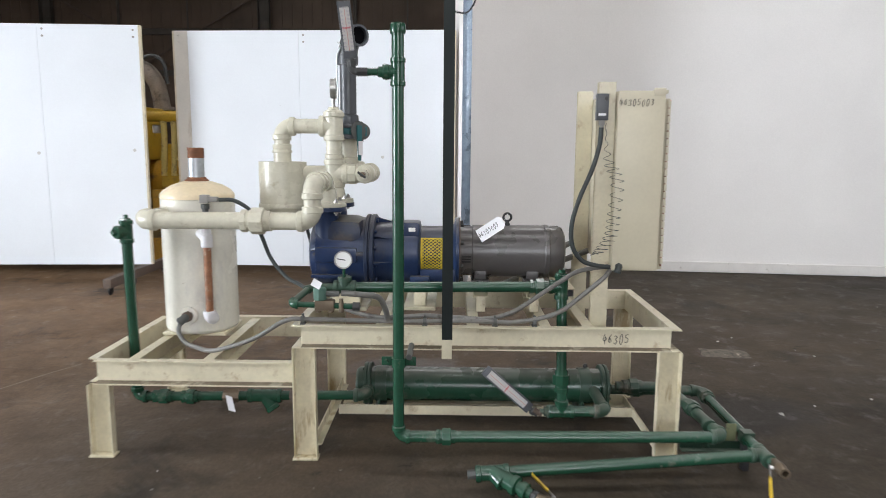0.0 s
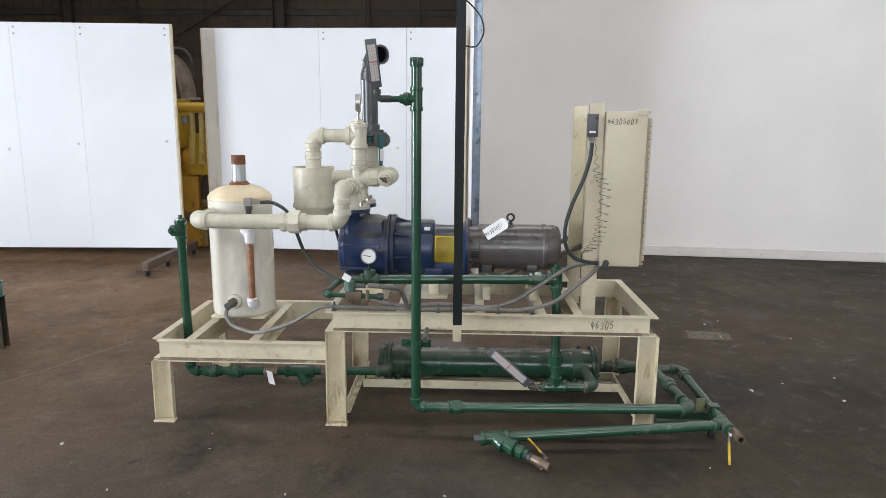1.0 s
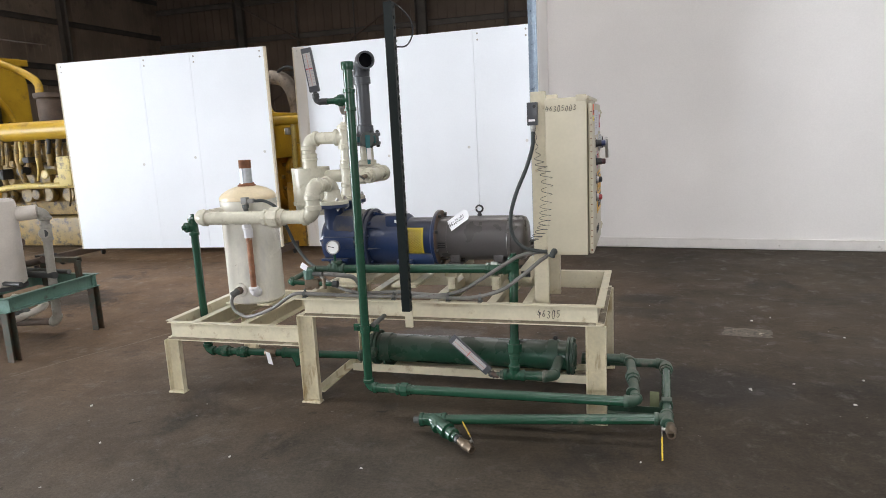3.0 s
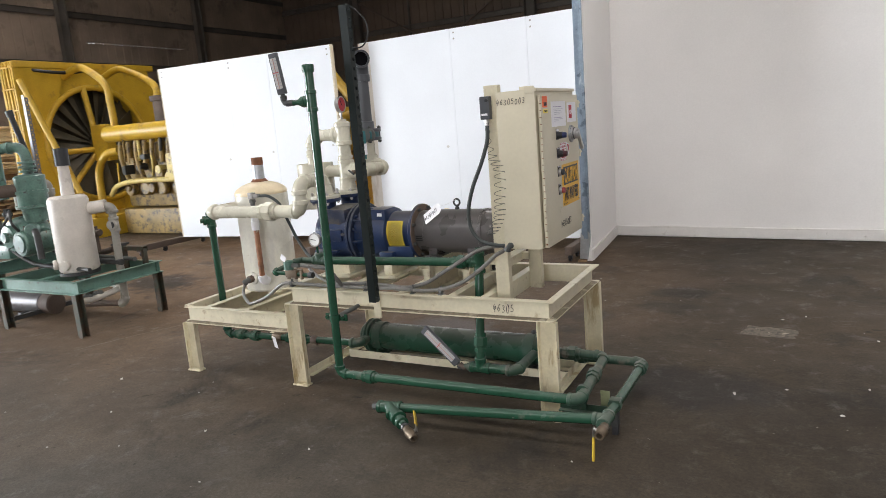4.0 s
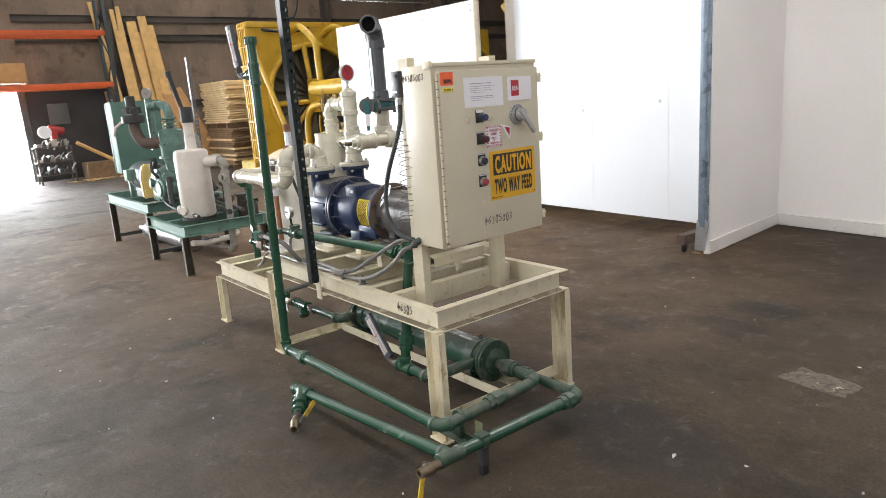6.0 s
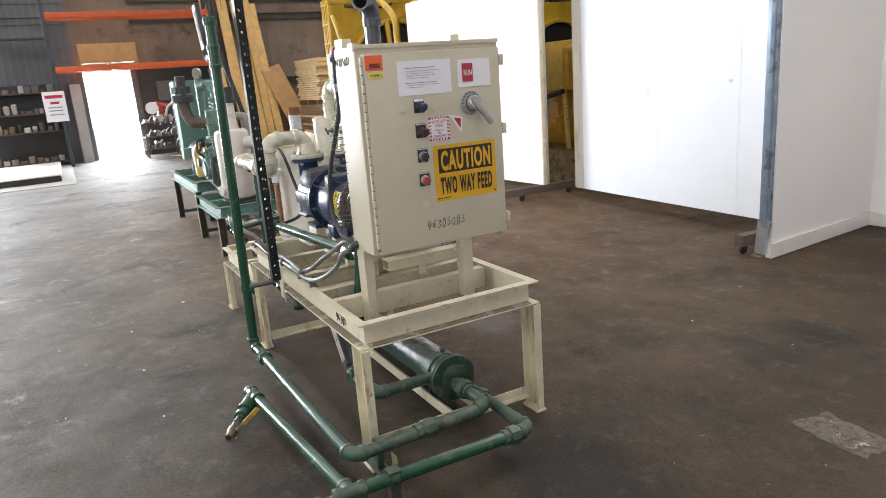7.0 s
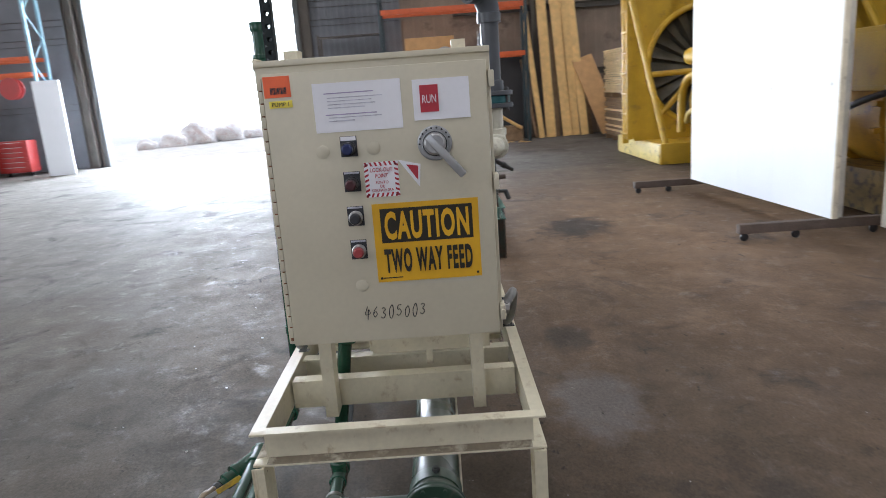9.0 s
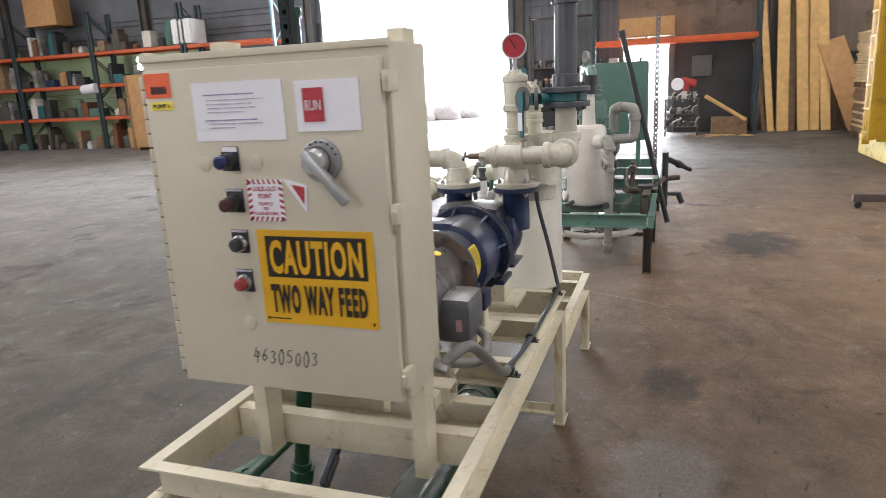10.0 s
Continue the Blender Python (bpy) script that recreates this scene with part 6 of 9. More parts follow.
single("valve_tag", bm, PAPER, (-1.10, 3.19, 0.18), "white tag hung on the drain pipe", "tag")

# ---- strut post with a wire loop ----
strut = thing("strut_post", (0.003, FY, 0.497), "dark green slotted strut post bolted to the frame's front", "strut post")
part("mounting_bar", box(bmesh.new(), -0.022, 0.024, FY - 0.012, FY - 0.002, 0.497, 0.66, 0.002), CREAM, strut, "cream mounting bar")
bm = bmesh.new()
SXL, SXR, SYF, SYB = -0.021, 0.026, FY - 0.055, FY - 0.013
box(bm, SXL, SXR, SYF, SYF + 0.0035, 0.600, 2.225)
part("channel", bm, STRUT, strut)
part("slotted_side", punched(bmesh.new(), SXR, SYF + 0.0035, SYB, 0.600, 2.225), STRUT, strut)
part("slotted_side", punched(bmesh.new(), SXL + 0.003, SYF + 0.0035, SYB, 0.600, 2.225), STRUT, strut)
part("lip", box(bmesh.new(), SXL + 0.003, SXR - 0.003, SYB - 0.003, SYB, 0.600, 2.225), STRUT, strut)
single("wire_loop", cable_mesh([(0.0, FY - 0.02, 2.235), (0.05, FY - 0.01, 2.20), (0.10, FY, 2.14), (0.112, FY, 2.07), (0.08, FY - 0.01, 2.01), (0.03, FY - 0.03, 2.005), (-0.01, FY - 0.05, 2.02)], 0.004), BLACK, (0.0, FY - 0.03, 2.0), "black wire looped round the strut's top", "wire")


# ---- control cabinet ----
KX0, KX1, KX2, KY0, KY1, KZ0, KZ1 = 0.760, 0.972, 1.0, 3.040, 3.684, 0.886, 1.703
cab = thing("control_cabinet", (0.87, 3.36, KZ0), "cream enamel steel control cabinet with switches and warning signs", "electrical cabinet")
bodyc = part("body", box(bmesh.new(), KX0, KX1, KY0, KY1, KZ0, KZ1, 0.006), CREAM_CAB, cab)
bm = box(bmesh.new(), KX1 - 0.012, KX1 + 0.010, KY0, KY1, KZ1 - 0.012, KZ1 + 0.004, 0.002)
part("rain_lip", bm, CREAM_CAB, bodyc)
door = part("door", box(bmesh.new(), KX1 + 0.005, KX2, KY0 + 0.022, KY1 - 0.012, KZ0 + 0.004, KZ1 - 0.032, 0.005), CREAM_CAB, cab)
bm = bmesh.new()
part("hinge_pin", rod(bmesh.new(), (KX2 - 0.008, KY0 + 0.016, KZ0 + 0.02), (KX2 - 0.008, KY0 + 0.016, KZ1 - 0.05), 0.0045, 10), RUST, door, "rusty hinge pin")
z = KZ0 + 0.03
while z < KZ1 - 0.06:
    part("hinge_knuckle", box(bmesh.new(), KX2 - 0.0150, KX2 - 0.0015, KY0 + 0.0095, KY0 + 0.0215, z, z + 0.030, 0.001), CREAM_CAB, door)
    z += 0.034
for z in (1.62, 1.338, 0.952):
    bm = box(bmesh.new(), KX1 - 0.02, KX2 + 0.005, KY1 - 0.008, KY1 + 0.007, z - 0.022, z + 0.022, 0.003)
    bolt(bm, (KX2 + 0.005, KY1 - 0.001, z + 0.006), X, 0.006, 0.006)
    part("door_clamp", bm, CREAM_CAB, door)
part("lifting_tab", box(bmesh.new(), KX1 - 0.055, KX1 + 0.0, KY0 - 0.004, KY0 + 0.012, KZ1 - 0.022, KZ1 + 0.012, 0.006), CREAM_CAB, bodyc)
for y0 in (3.079, 3.588):
    post = thing("cabinet_post", (0.705, y0 + 0.03, 0.54), "cream steel channel post carrying the control cabinet", "post", "cabinet posts")
    part("upright", channel(bmesh.new(), (0.757, y0 + 0.021, 0.532), (0.757, y0 + 0.021, 1.744), -X, 0.042, 0.077, 0.006), CREAM, post)
    part("weld_tab", box(bmesh.new(), 0.683, 0.75, y0 + 0.007, y0 + 0.035, 0.55, 0.63, 0.001), CREAM, post)
part("cross_member", channel(bmesh.new(), (0.676, FY + W + 0.008, zm - 0.004), (0.676, BY - W - 0.008, zm - 0.004), -X, hh - 0.008, 0.05), CREAM, skid)
tube = thing("square_tube", (0.6, 3.4, 0.72), "cream square steel tube below the cabinet", "steel tube")
bm = bmesh.new()
for a in ((0.565, 0.635, 0.705, 0.711), (0.565, 0.635, 0.749, 0.755), (0.565, 0.571, 0.711, 0.749), (0.629, 0.635, 0.711, 0.749)):
    box(bm, a[0], a[1], 3.245, 3.66, a[2], a[3])
part("tube_wall", bm, CREAM, tube)
# black plates near both ends stand in for the tube's dark inside
for y in (3.27, 3.64):
    part("tube_inside", box(bmesh.new(), 0.5712, 0.6288, y, y + 0.002, 0.7112, 0.7488), BLACK, tube, "black plate for the dark inside of the tube")
part("bracket", box(bmesh.new(), 0.636, 0.69, 3.588, 3.634, 0.71, 0.75, 0.002), CREAM, tube)
part("standoff", box(bmesh.new(), 0.575, 0.60, 3.43, 3.455, ZT - 0.005, 0.706, 0.002), CREAM, tube)

FX = KX2 + 0.0005


def plate(name, y0, y1, z0, z1, mat, parent, label="", thick=0.0015, bev=0.0, tilt=0.0, lift=0.0):
    """A flat plate on the cabinet's door; tilt turns it in its own plane."""
    bm = box(bmesh.new(), FX + lift, FX + lift + thick, y0, y1, z0, z1, bev)
    if tilt:
        c = Vector((FX, (y0 + y1) / 2, (z0 + z1) / 2))
        bmesh.ops.rotate(bm, cent=c, matrix=Matrix.Rotation(radians(tilt), 3, "X"), verts=bm.verts[:])
    return part(name, bm, mat, parent, label)


paper = thing("instruction_sheet", (FX, 3.317, 1.505), "white instruction sheet taped on the cabinet door", "paper sheet")
plate("sheet", 3.197, 3.436, 1.505, 1.637, PAPER, paper)
FAINT_INK = material("faint_grey_print", (0.52, 0.51, 0.58), 0.8, var=0.3, scale=60)
VIOLET_INK = material("violet_print", (0.36, 0.30, 0.46), 0.8, var=0.3, scale=60)
for k, (z, w) in enumerate(((1.609, 0.135), (1.597, 0.15), (1.588, 0.12), (1.579, 0.13), (1.570, 0.10), (1.552, 0.14), (1.544, 0.145), (1.535, 0.07))):
    y = 3.235 if k not in (0, 5) else 3.227
    part("text_line", box(bmesh.new(), FX + 0.0022, FX + 0.0025, y, y + w, z - 0.0014, z + 0.0014), FAINT_INK if k not in (0, 5) else VIOLET_INK, paper)
card = thing("run_card", (FX, 3.545, 1.52), "white card with a dark red square on the cabinet door", "card")
plate("card", 3.468, 3.622, 1.521, 1.630, PAPER, card, thick=0.003)
plate("red_square", 3.487, 3.537, 1.542, 1.614, REDINK, card, lift=0.004)
lettering("RUN", PAPER, card, (FX + 0.006, 3.512, 1.577), Y, Z, 0.038, 0.022)
osk = thing("asset_sticker", (FX, 3.1, 1.607), "orange asset sticker with a bar code", "sticker")
plate("label", 3.067, 3.139, 1.608, 1.664, ORANGE_STICKER, osk)
bm = bmesh.new()
for k in range(14):
    box(bm, FX + 0.002, FX + 0.0023, 3.084 + k * 0.0032, 3.084 + k * 0.0032 + (0.0018 if k % 3 else 0.0026), 1.617, 1.634)
part("bar_code", bm, INK, osk)
ysk = thing("pump_sticker", (FX, 3.107, 1.58), "small yellow sticker naming the pump", "sticker")
plate("label", 3.077, 3.140, 1.580, 1.599, YELLOW_STICKER, ysk)
lettering("PUMP 1", INK, ysk, (FX + 0.0016, 3.108, 1.5895), Y, Z, 0.046, 0.010)
for z, top, face in ((1.462, BLACK, "blue"), (1.364, BLACK, "dark red"), (1.266, BLACK, "black"), (1.169, BLACK, "red")):
    b = thing("selector_button", (FX, 3.281, z), f"{face} round push button in a square dark plate", "push button", "door buttons")
    plate("legend_plate", 3.258, 3.304, z - 0.026, z + 0.030, INK, b, thick=0.002)
    plate("white_legend", 3.260, 3.302, z + (0.018 if face == "blue" else 0.024), z + 0.029, PAPER if face == "blue" else FAINT_INK, b, lift=0.002, thick=0.0008)
    colour = {"blue": material("button_blue", (0.012, 0.022, 0.09), 0.3), "dark red": material("button_dark_red", (0.05, 0.012, 0.016), 0.35), "black": INK, "red": material("button_red", (0.30, 0.045, 0.045), 0.4)}[face]
    n = 0.035 if face in ("blue", "dark red") else 0.016
    part("bezel", lathe(bmesh.new(), (FX + 0.002, 3.281, z - 0.003), X, [(0, 0.0205), (0.006, 0.0205), (0.008, 0.018), (max(0.012, n * 0.82), 0.0172)], 24), STEEL if n < 0.02 else BLACK, b)
    part("cap", lathe(bmesh.new(), (FX + 0.012, 3.281, z - 0.003), X, [(0, 0.0155), (n, 0.015), (n + 0.004, 0.011), (n + 0.004, 0)], 24), colour, b)
for y, z in ((3.208, 1.453), (3.348, 1.455), (3.279, 1.062)):
    single("hole_plug", lathe(bmesh.new(), (FX, y, z), X, [(0, 0.0185), (0.001, 0.0182), (0.002, 0.015), (0.0024, 0)], 24), CREAM_CAB, (FX, y, z), "cream round hole plug on the cabinet door", "hole plug", "hole plugs")
lock = thing("lockout_label", (FX, 3.365, 1.316), "red and white striped lock-out label", "warning label")
plate("label", 3.317, 3.412, 1.318, 1.416, PAPER, lock)
bm = bmesh.new()
for k in range(7):
    t = k / 7
    for (ay, az), (by, bz), (ny, nz) in (((3.317, 1.416), (3.412, 1.416), (0.006, -0.014)), ((3.317, 1.318), (3.412, 1.318), (0.006, 0.014)), ((3.317, 1.318), (3.317, 1.416), (0.014, 0.006)), ((3.412, 1.318), (3.412, 1.416), (-0.014, 0.006))):
        p0 = Vector((FX + 0.0019, ay + (by - ay) * t, az + (bz - az) * t))
        p1 = Vector((FX + 0.0019, ay + (by - ay) * (t + 0.062), az + (bz - az) * (t + 0.062)))
        o = Vector((0, ny, nz))
        bm.faces.new([bm.verts.new(v) for v in (p0, p1, p1 + o * 0.8, p0 + o * 0.8)])
part("stripes", bm, REDINK, lock)
lettering("LOCK-OUT\nPOINT", REDINK, lock, (FX + 0.0018, 3.3645, 1.386), Y, Z, 0.062, 0.028)
lettering("PUNTO\nDE\nCERRADURA", REDINK, lock, (FX + 0.0018, 3.3645, 1.348), Y, Z, 0.062, 0.030)
bm = prism(bmesh.new(), [(0, 0.05), (0.062, 0.034), (0.056, -0.030)], (FX, 3.413, 1.368), Y, Z, 0.0012)
flag = single("arrow_label", bm, PAPER, (FX, 3.44, 1.35), "torn white and red triangular label", "warning label")
part("red_triangle", prism(bmesh.new(), [(0.022, 0.036), (0.055, 0.030), (0.052, -0.010)], (FX + 0.0014, 3.413, 1.368), Y, Z, 0.0006), REDINK, flag)
ROSETTE = material("pale_grey_rosette", (0.34, 0.345, 0.35), 0.4, metal=0.3)
dis = thing("disconnect_handle", (FX, 3.519, 1.455), "grey rotary disconnect switch with a long handle", "disconnect switch")
part("rosette", lathe(bmesh.new(), (FX, 3.519, 1.457), X, [(0, 0.048), (0.006, 0.048), (0.009, 0.044), (0.009, 0.036), (0.02, 0.034), (0.02, 0)], 36), ROSETTE, dis)
part("dark_ring", lathe(bmesh.new(), (FX + 0.0195, 3.519, 1.457), X, [(0, 0.0315), (0.004, 0.0335), (0.006, 0.0315)], 36, close=False), INK, dis)
part("hub", lathe(bmesh.new(), (FX + 0.02, 3.519, 1.457), X, [(0, 0.031), (0.02, 0.030), (0.028, 0.024), (0.028, 0)], 28), ALU, dis)
hd, hs = Vector((0, 0.64, -0.77)), Vector((0, 0.77, 0.64))
bm = bmesh.new()
m = Matrix(((0, 0, 1, FX + 0.034), (hd.y, hs.y, 0, 3.519), (hd.z, hs.z, 0, 1.457), (0, 0, 0, 1)))
box(bm, -0.03, 0.115, -0.011, 0.011, 0.0, 0.018, 0.004, m)
part("lever", bm, ALU, dis)
for k in range(9):
    a = radians(20 + k * 20)
    bm = rod(bmesh.new(), (FX + 0.006, 3.519 + 0.042 * math.cos(a), 1.457 + 0.042 * math.sin(a)), (FX + 0.0105, 3.519 + 0.042 * math.cos(a), 1.457 + 0.042 * math.sin(a)), 0.003, 6)
    part("index_mark", bm, INK, dis)
sign = thing("caution_sign", (FX, 3.478, 1.068), "yellow and black metal caution sign on the cabinet door", "warning sign")
plate("sign_plate", 3.328, 3.628, 1.069, 1.298, SIGN_YELLOW, sign, thick=0.002)
plate("black_field", 3.349, 3.610, 1.184, 1.283, SIGN_BLACK, sign, lift=0.0022, thick=0.0006)
lettering("CAUTION", SIGN_YELLOW, sign, (FX + 0.003, 3.4795, 1.2335), Y, Z, 0.240, 0.083, bold=0.036, spacing=1.14)
lettering("TWO WAY FEED", SIGN_BLACK, sign, (FX + 0.0025, 3.478, 1.131), Y, Z, 0.252, 0.072, bold=0.041, spacing=1.20)
part("maker_line", box(bmesh.new(), FX + 0.0024, FX + 0.0028, 3.345, 3.40, 1.0795, 1.0825), SIGN_BLACK, sign)
for y in (3.339, 3.617):
    bm = bmesh.new()
    bolt(bm, (FX + 0.002, y, 1.081), X, 0.004, 0.002)
    part("rivet", bm, SIGN_BLACK, sign)
handwriting("46305003", INK, door, (FX - 0.0006, 3.372, 0.978), Y, Vector((0, 0.03, 1)), 0.185, 0.038, r=0.0012)
handwriting("46305003", INK, bodyc, (0.845, KY0 - 0.0003, 1.651), X, Z, 0.160, 0.030, r=0.0013)

# ---- small sensor box with its cable and coiled wire, on the cabinet post ----
sens = thing("sensor_box", (0.69, 3.06, 1.57), "small dark grey sensor box on the cabinet's post", "sensor box")
sb = part("case", box(bmesh.new(), 0.666, 0.720, 3.045, 3.083, 1.572, 1.690, 0.004), DARKGREY, sens)
part("knob", rod(bmesh.new(), (0.707, 3.045, 1.668), (0.707, 3.038, 1.668), 0.009, 14), BLACK, sb)
part("white_label", box(bmesh.new(), 0.674, 0.708, 3.0435, 3.0448, 1.592, 1.603), PAPER, sb, "white label with a bar of print")
part("gland", lathe(bmesh.new(), (0.694, 3.064, 1.572), -Z, [(0, 0.014), (0.02, 0.014), (0.022, 0.010), (0.035, 0.009)], 8), STEEL, sens)
single("sensor_cable", cable_mesh([(0.694, 3.064, 1.54), (0.688, 3.062, 1.46), (0.655, 3.045, 1.35), (0.60, 3.03, 1.22), (0.568, 3.025, 1.10), (0.575, 3.025, 1.00), (0.62, 3.032, 0.935), (0.68, 3.035, 0.912), (0.755, 3.05, 0.90)], 0.0105), CABLE_DARK, (0.7, 3.04, 0.9), "dark cable looping down beside the cabinet", "cable")
pts = []
axis = smooth_path([(0.708, 3.058, 1.56), (0.722, 3.044, 1.40), (0.765, 3.030, 1.30), (0.757, 3.030, 1.15), (0.745, 3.030, 1.05), (0.70, 3.035, 0.98), (0.66, 3.05, 0.955)], 40)
for k, p in enumerate(axis):
    a = k * 0.55
    r = 0.030 * min(1.0, max(0.12, min(k - 14, 236 - k) / 40))
    pts.append(p + Vector((math.cos(a) * r, math.sin(a) * r - 0.012, 0)))
single("coiled_wire", sweep(bmesh.new(), pts, 0.0015, 5), CABLE, (0.74, 3.03, 0.95), "thin coiled grey wire beside the cabinet", "wire")

# ---- grey conduits lying along the frame ----
def conduit(pts, r, mat, label, name="conduit"):
    return single(name, cable_mesh(pts, r), mat, pts[0], label, "conduit", "conduits")


YC = 2.945
conduit([(-1.345, 3.232, 0.568), (-1.345, 3.205, 0.525), (-1.30, 3.16, 0.485), (-1.22, 3.10, 0.477), (-1.10, 3.02, 0.487), (-0.90, 2.97, 0.56), (-0.74, YC, 0.655), (-0.62, YC, 0.663), (-0.30, YC - 0.005, 0.660), (-0.1, YC, 0.660), (0.10, YC, 0.663), (0.32, YC - 0.003, 0.662), (0.50, YC + 0.01, 0.70), (0.62, YC + 0.05, 0.775), (0.715, 3.0, 0.855), (0.745, 3.04, 0.873), (0.765, 3.06, 0.89)], 0.0108, CONDUIT, "grey flexible conduit clipped along the frame's front")
conduit([(-0.46, 2.818, 0.815), (-0.36, 2.83, 0.805), (-0.30, 2.86, 0.785), (-0.275, 2.90, 0.72), (-0.27, 2.94, 0.665)], 0.013, CONDUIT, "short grey conduit from the solenoid down to the frame")
conduit([(-0.10, 2.955, 0.685), (0.05, 2.96, 0.675), (0.18, 2.955, 0.672), (0.30, 2.97, 0.70), (0.42, 3.0, 0.77), (0.52, 3.03, 0.83), (0.60, 3.05, 0.875), (0.68, 3.06, 0.893), (0.752, 3.07, 0.90)], 0.0108, CONDUIT, "grey conduit rising to the cabinet")
conduit([(-0.62, 3.10, 0.765), (-0.60, 3.05, 0.745), (-0.45, 2.97, 0.70), (-0.3, 2.95, 0.675), (-0.1, 2.955, 0.685)], 0.010, CONDUIT, "grey conduit below the pump")
conduit([(0.255, 3.62, 0.81), (0.30, 3.68, 0.78), (0.45, 3.70, 0.77), (0.60, 3.65, 0.82), (0.70, 3.60, 0.87), (0.762, 3.58, 0.90)], 0.016, CONDUIT, "thick grey conduit from the motor's terminal box")
conduit([(0.80, 3.705, 0.905), (0.76, 3.73, 0.925), (0.69, 3.745, 0.915), (0.60, 3.752, 0.855), (0.48, 3.755, 0.765), (0.36, 3.752, 0.695), (0.27, 3.742, 0.665)], 0.0155, CONDUIT, "thick grey conduit looping from the cabinet's back to the frame")
conduit([(0.27, 3.742, 0.672), (0.10, 3.752, 0.660), (-0.1, 3.758, 0.658), (-0.45, 3.762, 0.660), (-0.66, 3.760, 0.664), (-0.72, 3.742, 0.70), (-0.76, 3.70, 0.85), (-0.79, 3.65, 1.02), (-0.79, 3.64, 1.10)], 0.0095, CABLE_DARK, "thin dark conduit along the back of the frame")
for x in (0.27, -0.05, -0.64):
    bm = box(bmesh.new(), x - 0.014, x + 0.014, 3.735, 3.785, ZT, ZT + 0.004)
    lathe(bm, (x - 0.009, 3.752, 0.662), X, [(0, 0.0095), (0, 0.0140), (0.018, 0.0140), (0.018, 0.0095)], 14)
    bolt(bm, (x, 3.772, 0.646), Z, 0.006, 0.014)
    part("conduit_clip", bm, IRON, skid)
part("conduit_hub", rod(bmesh.new(), (0.80, KY1 - 0.01, 0.905), (0.80, KY1 + 0.035, 0.895), 0.02, 8), STEEL, bodyc)
part("conduit_hub", elbow(bmesh.new(), (0.79, KY0 - 0.022, 0.905), Vector((-0.3, -0.1, -1)) * -1, Vector((0.2, 1, 0)), 0.026, 0.014), CABLE_DARK, bodyc)
for x in (-0.66, -0.10, 0.22, 0.40):
    bm = bmesh.new()
    box(bm, x - 0.012, x + 0.012, YC - 0.018, YC + 0.02, ZT, ZT + 0.004)
    lathe(bm, (x - 0.008, YC, 0.662), X, [(0, 0.0125), (0, 0.0165), (0.016, 0.0165), (0.016, 0.0125)], 16)
    bolt(bm, (x, YC + 0.004, 0.678), Z, 0.006, 0.012)
    part("conduit_clip", bm, CABLE, skid)


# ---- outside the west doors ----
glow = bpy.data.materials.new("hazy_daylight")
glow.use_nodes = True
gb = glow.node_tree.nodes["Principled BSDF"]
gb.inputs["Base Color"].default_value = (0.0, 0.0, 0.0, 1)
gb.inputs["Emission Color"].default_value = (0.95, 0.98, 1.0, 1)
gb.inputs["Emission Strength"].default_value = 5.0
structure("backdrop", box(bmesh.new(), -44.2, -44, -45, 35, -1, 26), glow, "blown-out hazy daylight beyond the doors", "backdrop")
structure("pavement", box(bmesh.new(), -44, WEST - 0.2, -45, 35, 0.0, 0.004), CONCRETE, "pale concrete yard outside the doors", "pavement")
random.seed(11)
# rubble made near white: the yard's blown-out haze is put into its colour
HAZED_RUBBLE = material("haze_paled_rubble", (0.90, 0.89, 0.88), 0.85, var=0.15, scale=4, dirt=(0.74, 0.66, 0.64), dirt_at=0.5)
for k, (y, x, s) in enumerate(((-8.2, -27, 0.5), (-7.4, -28, 0.75), (-6.3, -29, 0.7), (-8.9, -26, 0.35), (-5.5, -30, 0.5))):
    bm = bmesh.new()
    bmesh.ops.create_icosphere(bm, subdivisions=3, radius=1.0)
    for v in bm.verts:
        v.co *= 1 + 0.35 * noise.noise(v.co * 1.3 + Vector((k * 7, 0, 0)))
        v.co = Vector((v.co.x * s, v.co.y * s * 1.2, max(v.co.z, -0.3) * s * 0.95 + 0.27 * s)) + Vector((x, y, 0.0))
    single("rubble_mound", bm, HAZED_RUBBLE, (x, y, 0), "mound of rubble in the yard, paled by haze put into its colour", "rubble", "rubble mounds")

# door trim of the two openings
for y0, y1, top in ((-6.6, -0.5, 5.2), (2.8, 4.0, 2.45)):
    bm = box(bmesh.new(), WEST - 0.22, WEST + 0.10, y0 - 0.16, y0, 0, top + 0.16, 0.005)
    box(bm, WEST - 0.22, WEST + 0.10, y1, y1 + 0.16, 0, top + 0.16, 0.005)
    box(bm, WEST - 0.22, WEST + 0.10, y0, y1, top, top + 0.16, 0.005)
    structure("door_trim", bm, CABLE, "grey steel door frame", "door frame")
structure("wall_west_panel", box(bmesh.new(), WEST + 0.026, WEST + 0.05, -0.32, 2.64, 0, 4.6), SIDING_GREY, "grey sheet cladding between the doors", "wall cladding")
bm = bmesh.new()
y = -0.30
while y < 2.6:
    box(bm, WEST + 0.05, WEST + 0.075, y, y + 0.06, 0, 4.6)
    y += 0.18
structure("cladding_ribs", bm, SIDING_GREY, "vertical ribs of the grey cladding", "wall ribs")
structure("wall_west_dark", box(box(bmesh.new(), WEST + 0.026, WEST + 0.05, -23.0, -6.85, 3.6, 8.8), WEST + 0.026, WEST + 0.05, -11.5, -6.85, 0, 3.6), SIDING_GREY, "dark grey sheet cladding south of the large door", "wall cladding")
